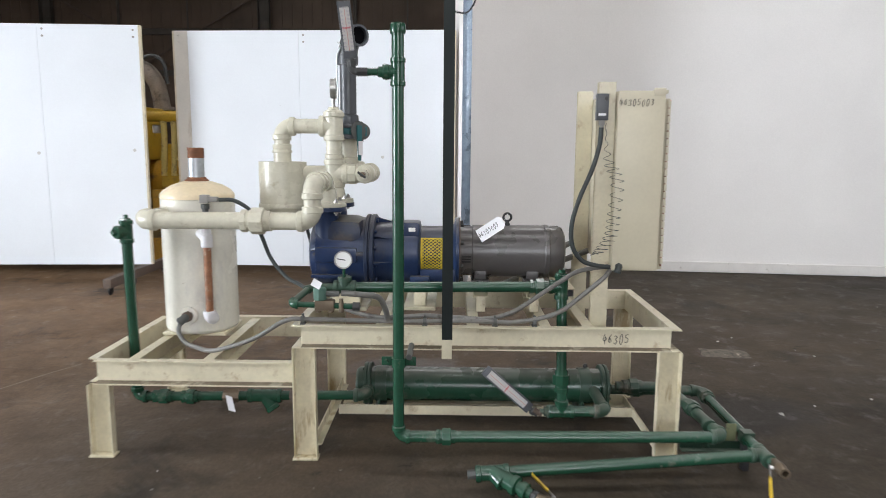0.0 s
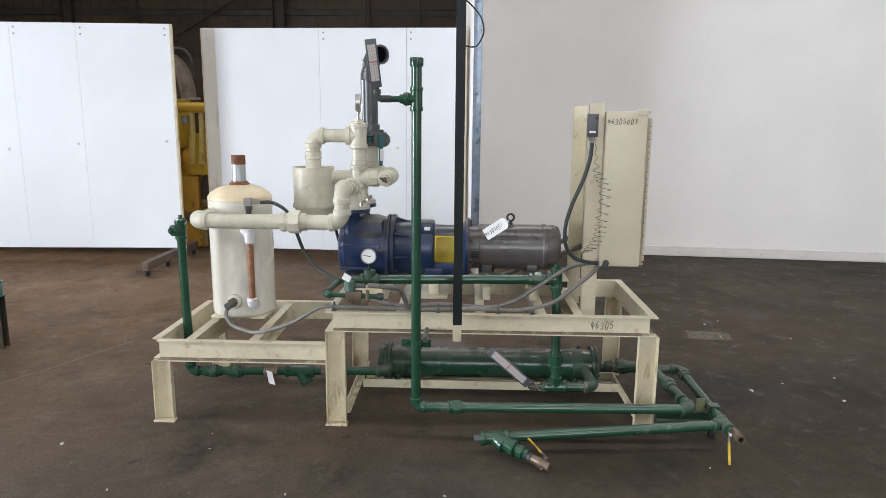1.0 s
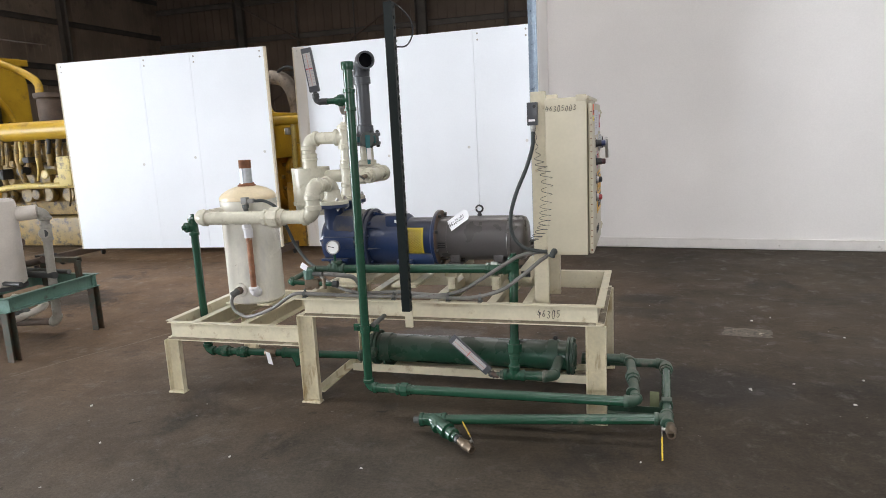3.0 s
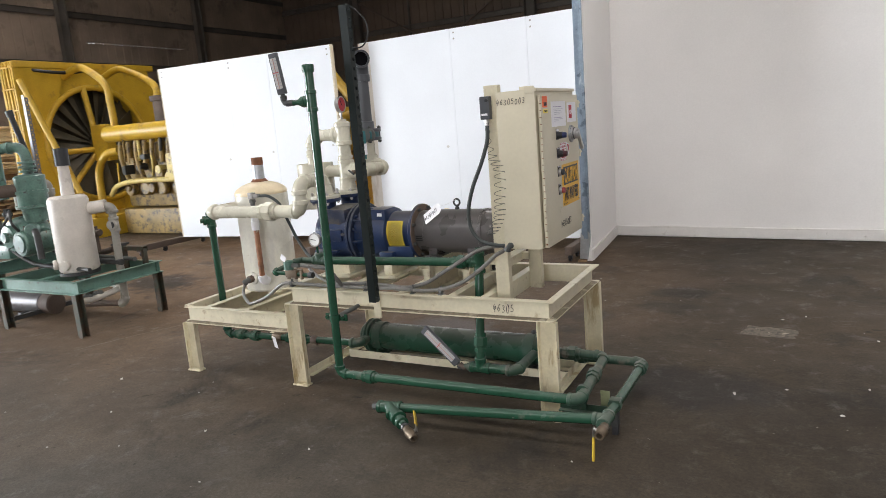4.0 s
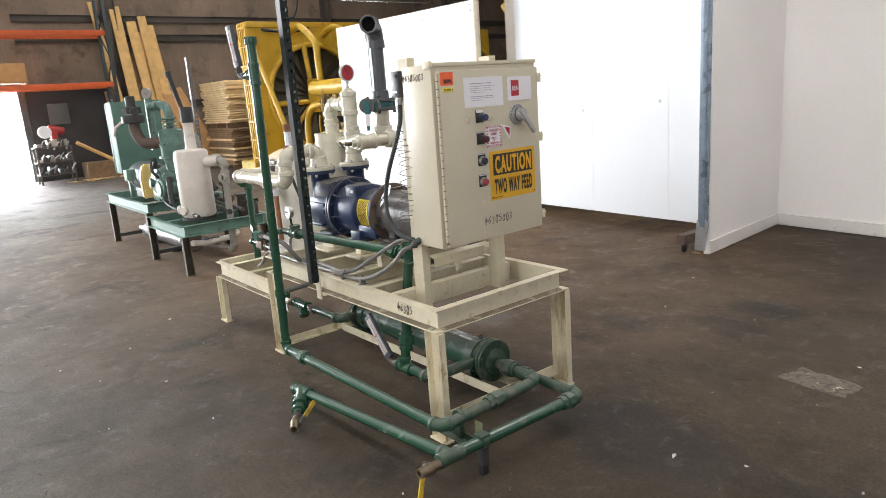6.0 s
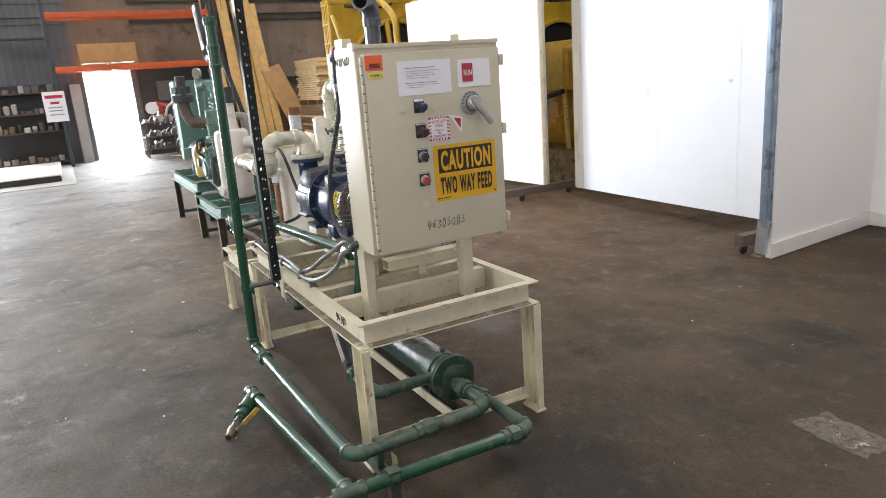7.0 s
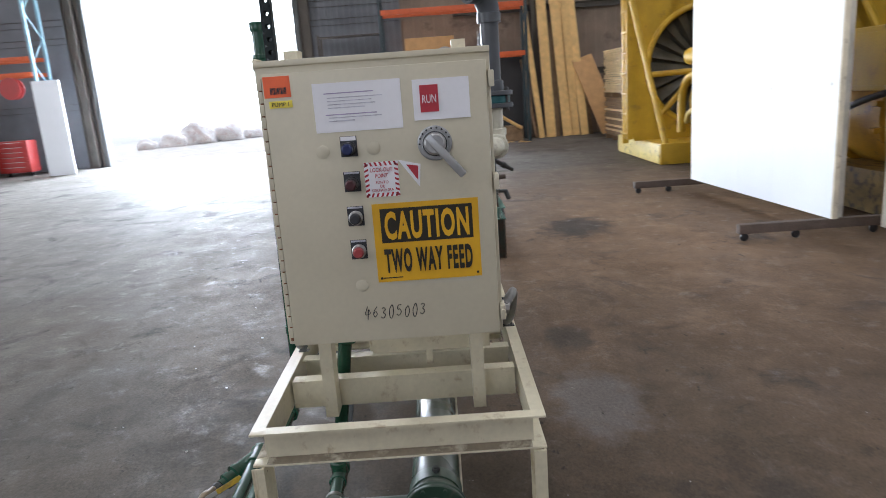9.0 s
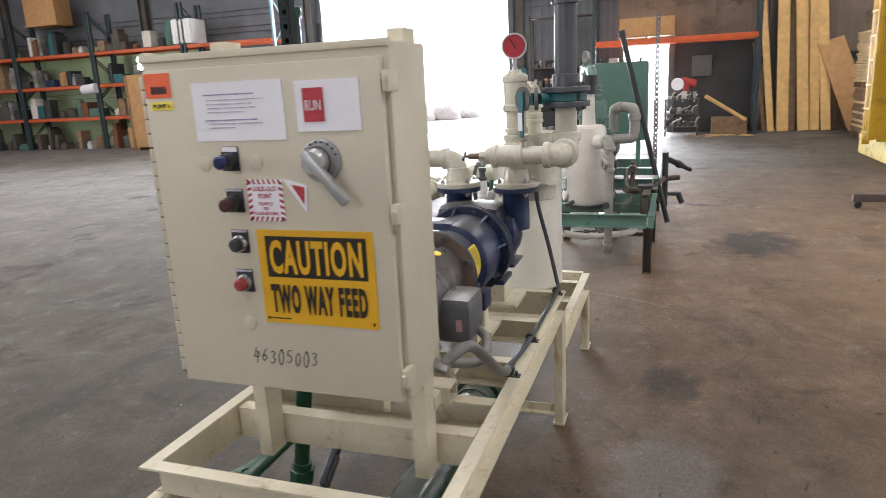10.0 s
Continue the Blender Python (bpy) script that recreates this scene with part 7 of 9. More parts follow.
# the panel's backlight is put into its pale green colour
structure("wall_west_green", box(bmesh.new(), WEST + 0.026, WEST + 0.05, -22.0, -11.5, 0, 3.6), WALL_GREEN, "pale green wall panel behind the racks, its backlight put into the colour", "wall cladding")


# near-black sheets added for the dark under the rack and inside the shelf
NEAR_BLACK = material("near_black_sheet", (0.030, 0.029, 0.030), 0.6, var=0.3, scale=2)
structure("wall_west_sooty", box(bmesh.new(), WEST + 0.101, WEST + 0.125, 4.18, 6.20, 0.0, 2.40), NEAR_BLACK, "near-black sheet added to darken the wall beneath the pallet rack", "wall cladding")
# ---- pallet rack by the small door ----
def rack_upright(root, x0, x1, y, top, mat):
    up = part("upright", box(box(bmesh.new(), x0, x0 + 0.08, y - 0.04, y + 0.04, 0, top, 0.004), x1 - 0.08, x1, y - 0.04, y + 0.04, 0, top, 0.004), mat, root)
    z, flip = 0.3, False
    while z + 0.7 < top:
        a, b = (x0 + 0.05, x1 - 0.05) if flip else (x1 - 0.05, x0 + 0.05)
        part("lacing", sweep(bmesh.new(), [(a, y, z), (b, y, z + 0.7)], 0.018, 6), mat, up)
        z, flip = z + 0.7, not flip


rack = thing("pallet_rack", (-16.9, 4.15, 0), "pallet rack with orange beams over the small doorway", "pallet rack")
for y in (2.12, 6.16):
    rack_upright(rack, -17.55, -16.65, y, 4.7, RACK_GREEN)
for z in (2.46, 3.78):
    for x in (-17.5, -16.7):
        part("beam", box(bmesh.new(), x - 0.03, x + 0.03, 2.16, 6.12, z - 0.075, z + 0.06, 0.004), ORANGE_RACK, rack)
pal = thing("pallet", (-17.1, 3.45, 2.52), "small wooden pallet on the rack beam", "pallet")
for k in range(4):
    part("deck_board", box(bmesh.new(), -17.5 + k * 0.2, -17.37 + k * 0.2, 2.72, 4.16, 2.58, 2.60), WOOD_DARK, pal)
for y in (2.75, 3.42, 4.08):
    part("stringer", box(bmesh.new(), -17.5, -16.77, y, y + 0.06, 2.52, 2.58), WOOD_DARK, pal)
single("plywood_box", box(bmesh.new(), -17.45, -16.8, 2.76, 4.14, 2.60, 3.06, 0.006), PLY, (-17.1, 3.45, 2.60), "tan plywood box on a pallet in the rack", "box")

shelfu = thing("steel_shelf", (-17.4, 1.2, 0), "dark steel shelf loaded with fittings by the door", "shelf")
for y in (0.28, 2.1):
    for x in (-17.7, -17.2):
        part("post", box(bmesh.new(), x - 0.025, x + 0.025, y - 0.025, y + 0.025, 0, 3.35, 0.002), DARK_STEEL, shelfu)
for z in (0.16, 0.95, 1.42, 1.95, 3.3):
    part("shelf_board", box(bmesh.new(), -17.7, -17.2, 0.3, 2.08, z - 0.03, z, 0.002), DARK_STEEL, shelfu)
part("back_sheet", box(bmesh.new(), -17.72, -17.705, 0.3, 2.08, 0.10, 2.15, 0.002), NEAR_BLACK, shelfu, "near-black back sheet added to darken the shelf's inside")
random.seed(3)
for z in (0.16, 0.95, 1.42, 1.95):
    y = 0.34
    while y < 1.95:
        w, h = random.uniform(0.07, 0.17), random.uniform(0.08, 0.24)
        kind = random.random()
        bm = bmesh.new()
        if kind < 0.5:
            rod(bm, (-17.3 - random.random() * 0.2, y + w / 2, z), (-17.3, y + w / 2, z + h), w * 0.45, 12, bev=0.006)
            bmesh.ops.translate(bm, vec=(0, 0, max(0, z - min(v.co.z for v in bm.verts))), verts=bm.verts[:])
            single("pipe_fitting", bm, random.choice((TANK_GREY, BROWN_DUST, CABLE, WOOD_DARK, CONCRETE)), (-17.35, y + w / 2, z), "old pipe fitting stored on the dark shelf", "pipe fitting", "shelf goods")
        else:
            box(bm, -17.52, -17.26, y, y + w, z, z + h * 0.8, 0.008)
            single("parts_box", bm, random.choice((MIXED, CONCRETE, CABLE, WOOD_DARK, BROWN_DUST)), (-17.4, y + w / 2, z), "small parts box stored on the dark shelf", "box", "shelf goods")
        y += w + random.uniform(0.02, 0.07)
wsign = thing("hanging_sign", (-16.6, 2.0, 1.18), "white notice with a red heading on the rack upright", "notice")
part("board", box(bmesh.new(), -16.60, -16.59, 1.75, 2.25, 1.18, 1.93, 0.003), PAPER, wsign)
part("hook", box(bmesh.new(), -16.66, -16.60, 2.10, 2.14, 1.80, 1.84), STEEL, wsign)
bm = box(bmesh.new(), -16.589, -16.587, 1.80, 2.20, 1.76, 1.84)
box(bm, -16.589, -16.587, 1.90, 2.10, 1.62, 1.68)
part("heading_bar", bm, REDINK, wsign)
bm = bmesh.new()
for z in (1.52, 1.44, 1.34):
    box(bm, -16.589, -16.587, 1.84, 2.16, z, z + 0.03)
part("text_bars", bm, GREYINK, wsign)
eb = thing("wall_switch_box", (WEST + 0.05, -0.1, 1.3), "teal enamelled switch box on the wall by the large door", "switch box")
part("box", box(bmesh.new(), WEST + 0.05, WEST + 0.25, -0.30, 0.06, 1.30, 1.98, 0.01), TEAL, eb)
part("label", box(bmesh.new(), WEST + 0.251, WEST + 0.253, -0.22, -0.02, 1.52, 1.80), PAPER, eb, "white label")
single("leaning_board", box(bmesh.new(), -17.78, -17.68, 2.42, 2.68, 0, 2.1, 0.004), CONCRETE, (-17.73, 2.55, 0), "pale board leaning by the small doorway", "board")

# grinder on a tool cart beneath the rack
cart = thing("tool_cart", (-16.8, 4.45, 0), "dark steel tool cart crowded with parts", "cart")
for y in (3.98, 4.78):
    for x in (-17.05, -16.55):
        part("leg", box(bmesh.new(), x - 0.02, x + 0.02, y - 0.02, y + 0.02, 0.0, 0.95, 0.002), DARK_STEEL, cart)
for z in (0.22, 0.55, 0.93):
    part("tray", box(bmesh.new(), -17.08, -16.52, 3.95, 4.81, z, z + 0.025, 0.003), DARK_STEEL, cart)
random.seed(8)
for z in (0.245, 0.575, 0.955):
    y = 4.0
    while y < 4.7:
        w, h = random.uniform(0.06, 0.16), random.uniform(0.06, 0.2)
        single("metal_part", box(bmesh.new(), -16.9, -16.6, y, y + w, z, z + h, 0.01), random.choice((STEEL, CABLE, TANK_GREY, DARK_STEEL)), (-16.75, y + w / 2, z), "loose metal part on the tool cart", "metal part", "cart goods")
        y += w + 0.02
for k in range(16):
    y, z = 4.02 + 0.047 * k, (0.40, 0.72, 1.08)[k % 3] + random.uniform(-0.06, 0.08)
    bar = sweep(bmesh.new(), smooth_path([(-16.62, y, z - 0.14), (-16.52, y + 0.03, z - 0.02), (-16.55, y + random.uniform(0.05, 0.16), z + 0.04)], 4), random.choice((0.012, 0.02, 0.03)), 8)
    single("metal_part", bar, random.choice((STEEL, TANK_GREY, ZINC, IRON)), (-16.6, y, z - 0.14), "bent metal fitting heaped on the tool cart", "metal part", "cart goods")
gr = thing("bench_grinder", (-16.75, 4.35, 1.15), "red chop saw with a pale guard on the cart", "chop saw")
part("motor", rod(bmesh.new(), (-16.75, 4.36, 1.42), (-16.75, 4.72, 1.32), 0.10, 20, bev=0.02), RED, gr)
part("guard", rod(bmesh.new(), (-16.70, 4.26, 1.33), (-16.62, 4.26, 1.33), 0.16, 28, bev=0.015), PAPER, gr)
part("stand", box(bmesh.new(), -16.85, -16.65, 4.4, 4.55, 1.14, 1.36, 0.01), RED, gr)
single("junction_box", box(bmesh.new(), WEST + 0.05, WEST + 0.2, 4.62, 5.12, 1.50, 2.05, 0.01), CABLE, (WEST + 0.1, 4.87, 1.5), "grey junction box on the wall", "junction box")
single("crate", box(bmesh.new(), -17.6, -16.9, 5.15, 6.0, 0, 0.42, 0.01), WOOD_DARK, (-17.2, 5.6, 0), "low dark wooden crate beneath the rack", "crate")
bm = rod(bmesh.new(), (-16.7, 4.95, 1.0), (-16.8, 5.95, 0.36), 0.05, 8)
single("timber_post", bm, WOOD, (-16.75, 5.4, 0.4), "short timber leaning on a crate", "timber", "loose timber")
bm = bmesh.new()
random.seed(2)
for k in range(24):
    y, x = random.uniform(4.6, 6.0), random.uniform(-16.7, -16.2)
    box(bm, -0.12, 0.12, -0.02, 0.02, 0.005, 0.02, m=pose(x, y, 0, 0, 0, random.uniform(0, 180)))
tagged(single("wood_scraps", bm, WOOD, (-16.4, 5.3, 0), "scattered wood scraps on the floor", "wood scraps"), kind="stuff")

# leaning timber
random.seed(5)
# y of the foot's south edge, width, foot x, height reached, sideways drift over the height, timber
PLANKS = ((6.40, 0.10, -17.25, 2.3, -0.30, WOOD_DARK), (6.50, 0.16, -17.10, 4.7, -0.42, WOOD), (6.72, 0.28, -17.18, 4.6, -0.12, WOOD), (7.03, 0.14, -17.40, 3.3, -0.06, WOOD_DARK),
          (7.22, 0.26, -17.22, 4.2, -0.22, WOOD), (7.50, 0.23, -17.30, 4.35, -0.17, WOOD), (7.755, 0.22, -17.20, 4.1, -0.24, WOOD), (8.03, 0.12, -17.42, 2.2, -0.10, WOOD_DARK), (7.30, 0.25, -17.47, 3.9, -0.20, WOOD))


def leaning(name, foot_x, y, width, high, drift, wall_x, thick, mat, label, category, group=""):
    """A board whose broad face looks into the hall, its foot on the floor and its head against the wall."""
    lean = Vector((wall_x - foot_x, drift, high))
    up = lean.normalized()
    side = (Y - up * Y.dot(up)).normalized()
    m = Matrix((( *side.cross(up), 0), (*side, 0), (*up, 0), (0, 0, 0, 1))).transposed()
    m.translation = (foot_x, y, 0)
    return single(name, box(bmesh.new(), -thick / 2, thick / 2, 0, width, 0.012, lean.length, 0.003, m), mat, (foot_x, y, 0.0), label, category, group)


for y, w, foot, high, drift, mat in PLANKS:
    leaning("timber_plank", foot, y, w, high, drift, -17.86, 0.042, mat, "long sawn plank leaning against the wall", "plank", "leaning planks")
leaning("wood_panel", -16.85, 8.30, 0.62, 2.15, -0.72, -17.55, 0.04, PLY, "wide wooden panel leaning on the planks", "wood panel")

# sawn timber in bundles on pallets
PALE_WOOD = material("fresh_sawn_timber", (0.80, 0.60, 0.33), 0.65, var=0.14, scale=5, dirt=(0.58, 0.40, 0.19), dirt_at=0.62, stretch=(0.3, 3.0, 3.0))
for z0, n, x0 in ((0.12, 17, -15.75), (1.22, 19, -15.85)):
    bun = thing("timber_bundle", (-15.0, 8.9, z0), "stickered bundle of sawn boards on bearers", "timber bundle", "timber bundles")
    for k in range(3):
        part("bearer", box(bmesh.new(), x0 + 0.05 + k * 0.75, x0 + 0.15 + k * 0.75, 8.1, 9.8, z0 - 0.12, z0), WOOD_DARK, bun)
    for k in range(n):
        for j in range(3):
            d = random.uniform(-0.14, 0.14)
            part("board", box(bmesh.new(), x0 + d + j * 0.03, x0 + 1.8 + d, 8.12 + j * 0.57, 8.66 + j * 0.57, z0 + k * 0.0575, z0 + k * 0.0575 + 0.05, 0.003), PALE_WOOD if z0 > 1 or random.random() < 0.25 else WOOD_DARK, bun)

# floor plate of the weighing scale
sc = thing("floor_scale", (-14.5, 1.0, 0), "pale steel floor scale plate with a dark frame", "floor scale")
part("frame", box(bmesh.new(), -17.4, -12.2, -0.2, 2.1, 0.0, 0.012, 0.003), CONCRETE, sc)
part("deck", box(bmesh.new(), -16.9, -13.0, 0.05, 1.85, 0.135, 0.16, 0.006), TANK_GREY, sc)
part("skirt", box(bmesh.new(), -16.89, -13.01, 0.06, 1.84, 0.012, 0.135), BLACK, sc)


# ---- yellow generator set ----
gen = thing("generator_set", (-8.0, 8.7, 0), "large yellow diesel generator set with a radiator fan", "generator")
RXF, RYC, RZC, RR = -10.3, 8.68, 1.72, 1.10
RY0, RY1, RZ1 = 7.26, 10.18, 3.27
bm = bmesh.new()
seg = 48
inner, outer = [], []
for k in range(seg):
    a = 2 * math.pi * k / seg
    c, s = math.cos(a), math.sin(a)
    inner.append((RYC + RR * c, RZC + RR * s))
    f = 1 / max(abs(c) / ((RY1 - RY0) / 2), abs(s) / 1.35)
    yy, zz = RYC + f * c, RZC + f * s
    outer.append((min(max(yy, RY0), RY1), min(max(zz, 0.37), RZ1) if abs(s) * f < 1.34 else (RZ1 if s > 0 else 0.37)))
A = [[bm.verts.new((x, *p)) for p in ring] for ring in (inner, outer) for x in (RXF, RXF - 0.25)]
for k in range(seg):
    j = (k + 1) % seg
    bm.faces.new((A[0][k], A[2][k], A[2][j], A[0][j]))
    bm.faces.new((A[0][k], A[0][j], A[1][j], A[1][k]))
bmesh.ops.recalc_face_normals(bm, faces=bm.faces[:])
part("shroud", bm, GEN_YELLOW, gen)
part("shroud_rim", sweep(bmesh.new(), [(RXF + 0.02, RYC + RR * math.cos(2 * math.pi * k / 48), RZC + RR * math.sin(2 * math.pi * k / 48)) for k in range(49)], 0.055, 8), GEN_YELLOW, gen)
part("radiator_core", box(bmesh.new(), RXF - 0.41, RXF - 0.26, RY0 + 0.05, RY1 - 0.05, 0.5, RZ1 - 0.05, 0.01), FAN_DARK, gen)
fan = part("fan", rod(bmesh.new(), (RXF - 0.24, RYC, RZC), (RXF - 0.02, RYC, RZC), 0.16, 24), FAN_DARK, gen)
for k in range(22):
    a = 2 * math.pi * k / 22
    u, w = Vector((0, math.cos(a), math.sin(a))), Vector((0, -math.sin(a), math.cos(a)))
    bm = bmesh.new()
    c = Vector((RXF - 0.12, RYC, RZC))
    quad = [c + u * 0.14 + w * 0.02 + X * 0.05, c + u * (RR - 0.04) + w * 0.10 + X * 0.08, c + u * (RR - 0.04) - w * 0.13 - X * 0.07, c + u * 0.14 - w * 0.03 - X * 0.05]
    lo = [bm.verts.new(q) for q in quad]
    hi = [bm.verts.new(q + X * 0.008) for q in quad]
    bm.faces.new(lo[::-1]), bm.faces.new(hi)
    for i in range(4):
        j = (i + 1) % 4
        bm.faces.new((lo[i], lo[j], hi[j], hi[i]))
    part("blade", bm, FAN_DARK, fan)
side = part("side_frame", box(bmesh.new(), RXF - 0.40, RXF - 0.34, RY0 - 0.06, RY0 + 0.05, 0.3, RZ1, 0.006), GEN_YELLOW, gen)
for x in (RXF - 0.30, RXF - 0.20, RXF - 0.10, RXF - 0.04):
    part("side_post", box(bmesh.new(), x, x + 0.035, RY0 - 0.06, RY0 + 0.05, 0.4, RZ1, 0.005), GEN_YELLOW, side)
for k in range(8):
    z = 0.5 + k * 0.38
    part("side_rung", box(bmesh.new(), RXF - 0.40, RXF, RY0 - 0.075, RY0 - 0.062, z, z + 0.028, 0.003), GEN_YELLOW, side)
part("top_tank", box(bmesh.new(), RXF - 0.42, RXF + 0.02, RY0 - 0.03, RY1 + 0.03, RZ1 - 0.1, RZ1 + 0.02, 0.01), GEN_YELLOW, gen)
part("hub_box", box(bmesh.new(), RXF + 0.18, RXF + 0.62, RYC - 0.30, RYC - 0.10, RZC - 0.34, RZC + 0.36, 0.03), GEN_YELLOW, gen)
for e in ((RYC - RR, RZC - 0.12), (RYC - 0.75 * RR, RZC - 0.78 * RR), (RYC + RR, RZC - 0.1), (RYC - 0.2, RZC + RR)):
    part("guard_bar", sweep(bmesh.new(), [(RXF + 0.03, *e), (RXF + 0.2, RYC - 0.18, RZC - 0.1)], 0.055, 8), GEN_YELLOW, gen)
part("brace", sweep(bmesh.new(), [(RXF + 0.03, RY0 + 0.02, 2.95), (-9.35, 7.62, 0.37)], 0.055, 8), GEN_YELLOW, gen)
base = part("radiator_base", box(bmesh.new(), -12.1, -9.25, 7.5, 10.1, 0.0, 0.375, 0.02), GEN_YELLOW, gen)
part("base_plate", box(bmesh.new(), -12.08, -9.3, 7.485, 7.498, 0.02, 0.355, 0.003), GEN_CREAM, base, "paler side plate")
for y, x1 in ((8.15, -8.75), (9.0, -8.52)):
    part("coolant_pipe", sweep(bmesh.new(), smooth_path([(RXF, y, 3.02), (RXF + 0.35, y, 3.12), (RXF + 0.75, y - 0.05, 3.08), (x1 - 0.28, y - 0.08, 2.75), (x1 - 0.2, y - 0.1, 2.4), (x1 - 0.18, y - 0.1, 1.98)], 6), 0.066, 14), GEN_YELLOW, gen)
part("air_manifold", rod(bmesh.new(), (-9.05, 7.95, 1.86), (-5.2, 8.0, 1.86), 0.145, 22, bev=0.03), GEN_YELLOW, gen)
part("crossover_pipe", rod(bmesh.new(), (-5.25, 8.0, 1.80), (-2.3, 8.0, 1.80), 0.065, 18, bev=0.01), GEN_YELLOW, gen)
for x in (-3.30, -3.42):
    part("riser_tube", sweep(bmesh.new(), smooth_path([(x, 8.0, 1.76), (x, 8.0, 1.5), (x - 0.03, 8.02, 1.1)], 5), 0.035, 10), GEN_CREAM, gen)
part("gear_housing", box(bmesh.new(), -3.50, -2.7, 8.02, 8.4, 0.95, 1.48, 0.04), GEN_YELLOW, gen)
part("gear_stand", box(bmesh.new(), -3.1, -2.8, 8.05, 8.35, 0.02, 0.96, 0.02), GEN_GRIME, gen)
part("filter_cap", rod(bmesh.new(), (-3.5, 7.99, 1.60), (-3.5, 7.99, 1.70), 0.05, 14, bev=0.01), STEEL, gen)
EXHAUST_TAN = material("scorched_tan_metal", (0.23, 0.19, 0.15), 0.6, var=0.3, scale=5, dirt=(0.10, 0.08, 0.065), dirt_at=0.5)
part("exhaust_elbow", sweep(bmesh.new(), smooth_path([(-3.78, 8.85, 1.78), (-3.80, 8.85, 2.05), (-3.86, 8.85, 2.28), (-3.99, 8.85, 2.43), (-4.2, 8.85, 2.48)], 7), 0.105, 18), EXHAUST_TAN, gen, "scorched tan exhaust elbow")
part("heat_shield_hoop", sweep(bmesh.new(), smooth_path([(-4.12, 8.80, 2.40), (-4.0, 8.80, 2.56), (-3.84, 8.80, 2.60), (-3.72, 8.80, 2.50), (-3.68, 8.80, 2.25)], 6), 0.022, 8), IRON, gen)
part("exhaust_flange", rod(bmesh.new(), (-3.78, 8.85, 1.90), (-3.785, 8.85, 1.94), 0.15, 20, bev=0.006), EXHAUST_TAN, gen)
random.seed(77)
for k in range(34):
    x, z = -8.9 + 0.098 * k + random.uniform(-0.04, 0.04), random.uniform(0.62, 1.5)
    y = 7.92 + random.uniform(-0.05, 0.08)
    if k % 3 == 0:
        part("fuel_line", sweep(bmesh.new(), smooth_path([(x, y, z), (x + 0.08, y - 0.04, z + 0.12), (x + 0.1, y - 0.05, z + 0.28), (x + 0.02, y + 0.02, z + 0.42)], 5), random.choice((0.016, 0.022, 0.03)), 8), random.choice((GEN_GRIME, GEN_CREAM, GEN_YELLOW, IRON)), gen)
    elif k % 3 == 1:
        part("engine_housing", box(bmesh.new(), x, x + random.uniform(0.08, 0.2), y, y + 0.2, z, z + random.uniform(0.08, 0.22), 0.02), random.choice((GEN_GRIME, GEN_YELLOW, IRON)), gen)
    else:
        part("engine_cap", rod(bmesh.new(), (x, y - 0.02, z), (x, y + 0.15, z), random.uniform(0.04, 0.09), 14, bev=0.012), random.choice((GEN_GRIME, GEN_CREAM, IRON)), gen)
block = part("engine_block", box(bmesh.new(), -9.0, -5.5, 8.15, 9.2, 0.5, 1.35, 0.05), GEN_GRIME, gen)
for k in range(8):
    x = -8.75 + k * 0.42
    part("cylinder_head", box(bmesh.new(), x - 0.16, x + 0.16, 8.05, 8.75, 1.36, 1.66, 0.03), GEN_GRIME, block)
    part("push_rod_tube", sweep(bmesh.new(), smooth_path([(x - 0.02, 8.0, 1.75), (x - 0.05, 7.98, 1.4), (x, 8.05, 0.95)], 5), 0.045, 8), GEN_GRIME, block)
    part("injector", rod(bmesh.new(), (x + 0.16, 7.99, 1.3), (x + 0.16, 8.02, 1.7), 0.05, 10), GEN_GRIME, block)
    part("cover", rod(bmesh.new(), (x, 8.12, 0.85), (x, 8.0, 0.85), 0.13, 14, bev=0.02), GEN_GRIME, block)
part("fuel_rail", sweep(bmesh.new(), smooth_path([(-9.2, 7.95, 0.75), (-8.9, 7.88, 0.92), (-8.3, 7.86, 1.0), (-7.0, 7.88, 1.0), (-5.6, 7.9, 1.0)], 6), 0.045, 8), GEN_CREAM, block)
part("intake_pipe", sweep(bmesh.new(), smooth_path([(-9.5, 7.95, 0.55), (-9.45, 7.95, 1.2), (-9.2, 7.97, 1.5), (-8.95, 8.05, 1.55)], 6), 0.07, 10), GEN_YELLOW, block)
part("breather_box", box(bmesh.new(), -7.42, -7.16, 7.78, 7.9, 0.99, 1.45, 0.03), GEN_CREAM, gen, "pale box on the engine's side")
part("turbo_drum", lathe(bmesh.new(), (-8.2, 8.6, 1.98), Z, [(0, 0.12), (0.05, 0.2), (0.4, 0.2), (0.42, 0.24), (0.5, 0.24), (0.5, 0.0)], 24), BROWN_DUST, gen, "dull brown drum on the engine")
part("engine_base", box(bmesh.new(), -9.0, -3.3, 8.0, 9.4, 0.02, 0.48, 0.02), GEN_GRIME, gen)
part("alternator", lathe(bmesh.new(), (-5.5, 8.68, 1.0), X, [(0, 0.5), (0.1, 0.62), (0.5, 0.62), (0.55, 0.56), (1.3, 0.56), (1.33, 0.63), (1.42, 0.63), (1.45, 0.55), (1.68, 0.48), (1.70, 0)], 36), GEN_ORANGE, gen)
for k in range(9):
    a = radians(200 + k * 20)
    part("alternator_rib", box(bmesh.new(), -5.4, -4.22, -0.02, 0.02, 0.55, 0.61, 0.005, Matrix.Translation((0, 8.68, 1.0)) @ Matrix.Rotation(a, 4, "X")), GEN_ORANGE, gen)
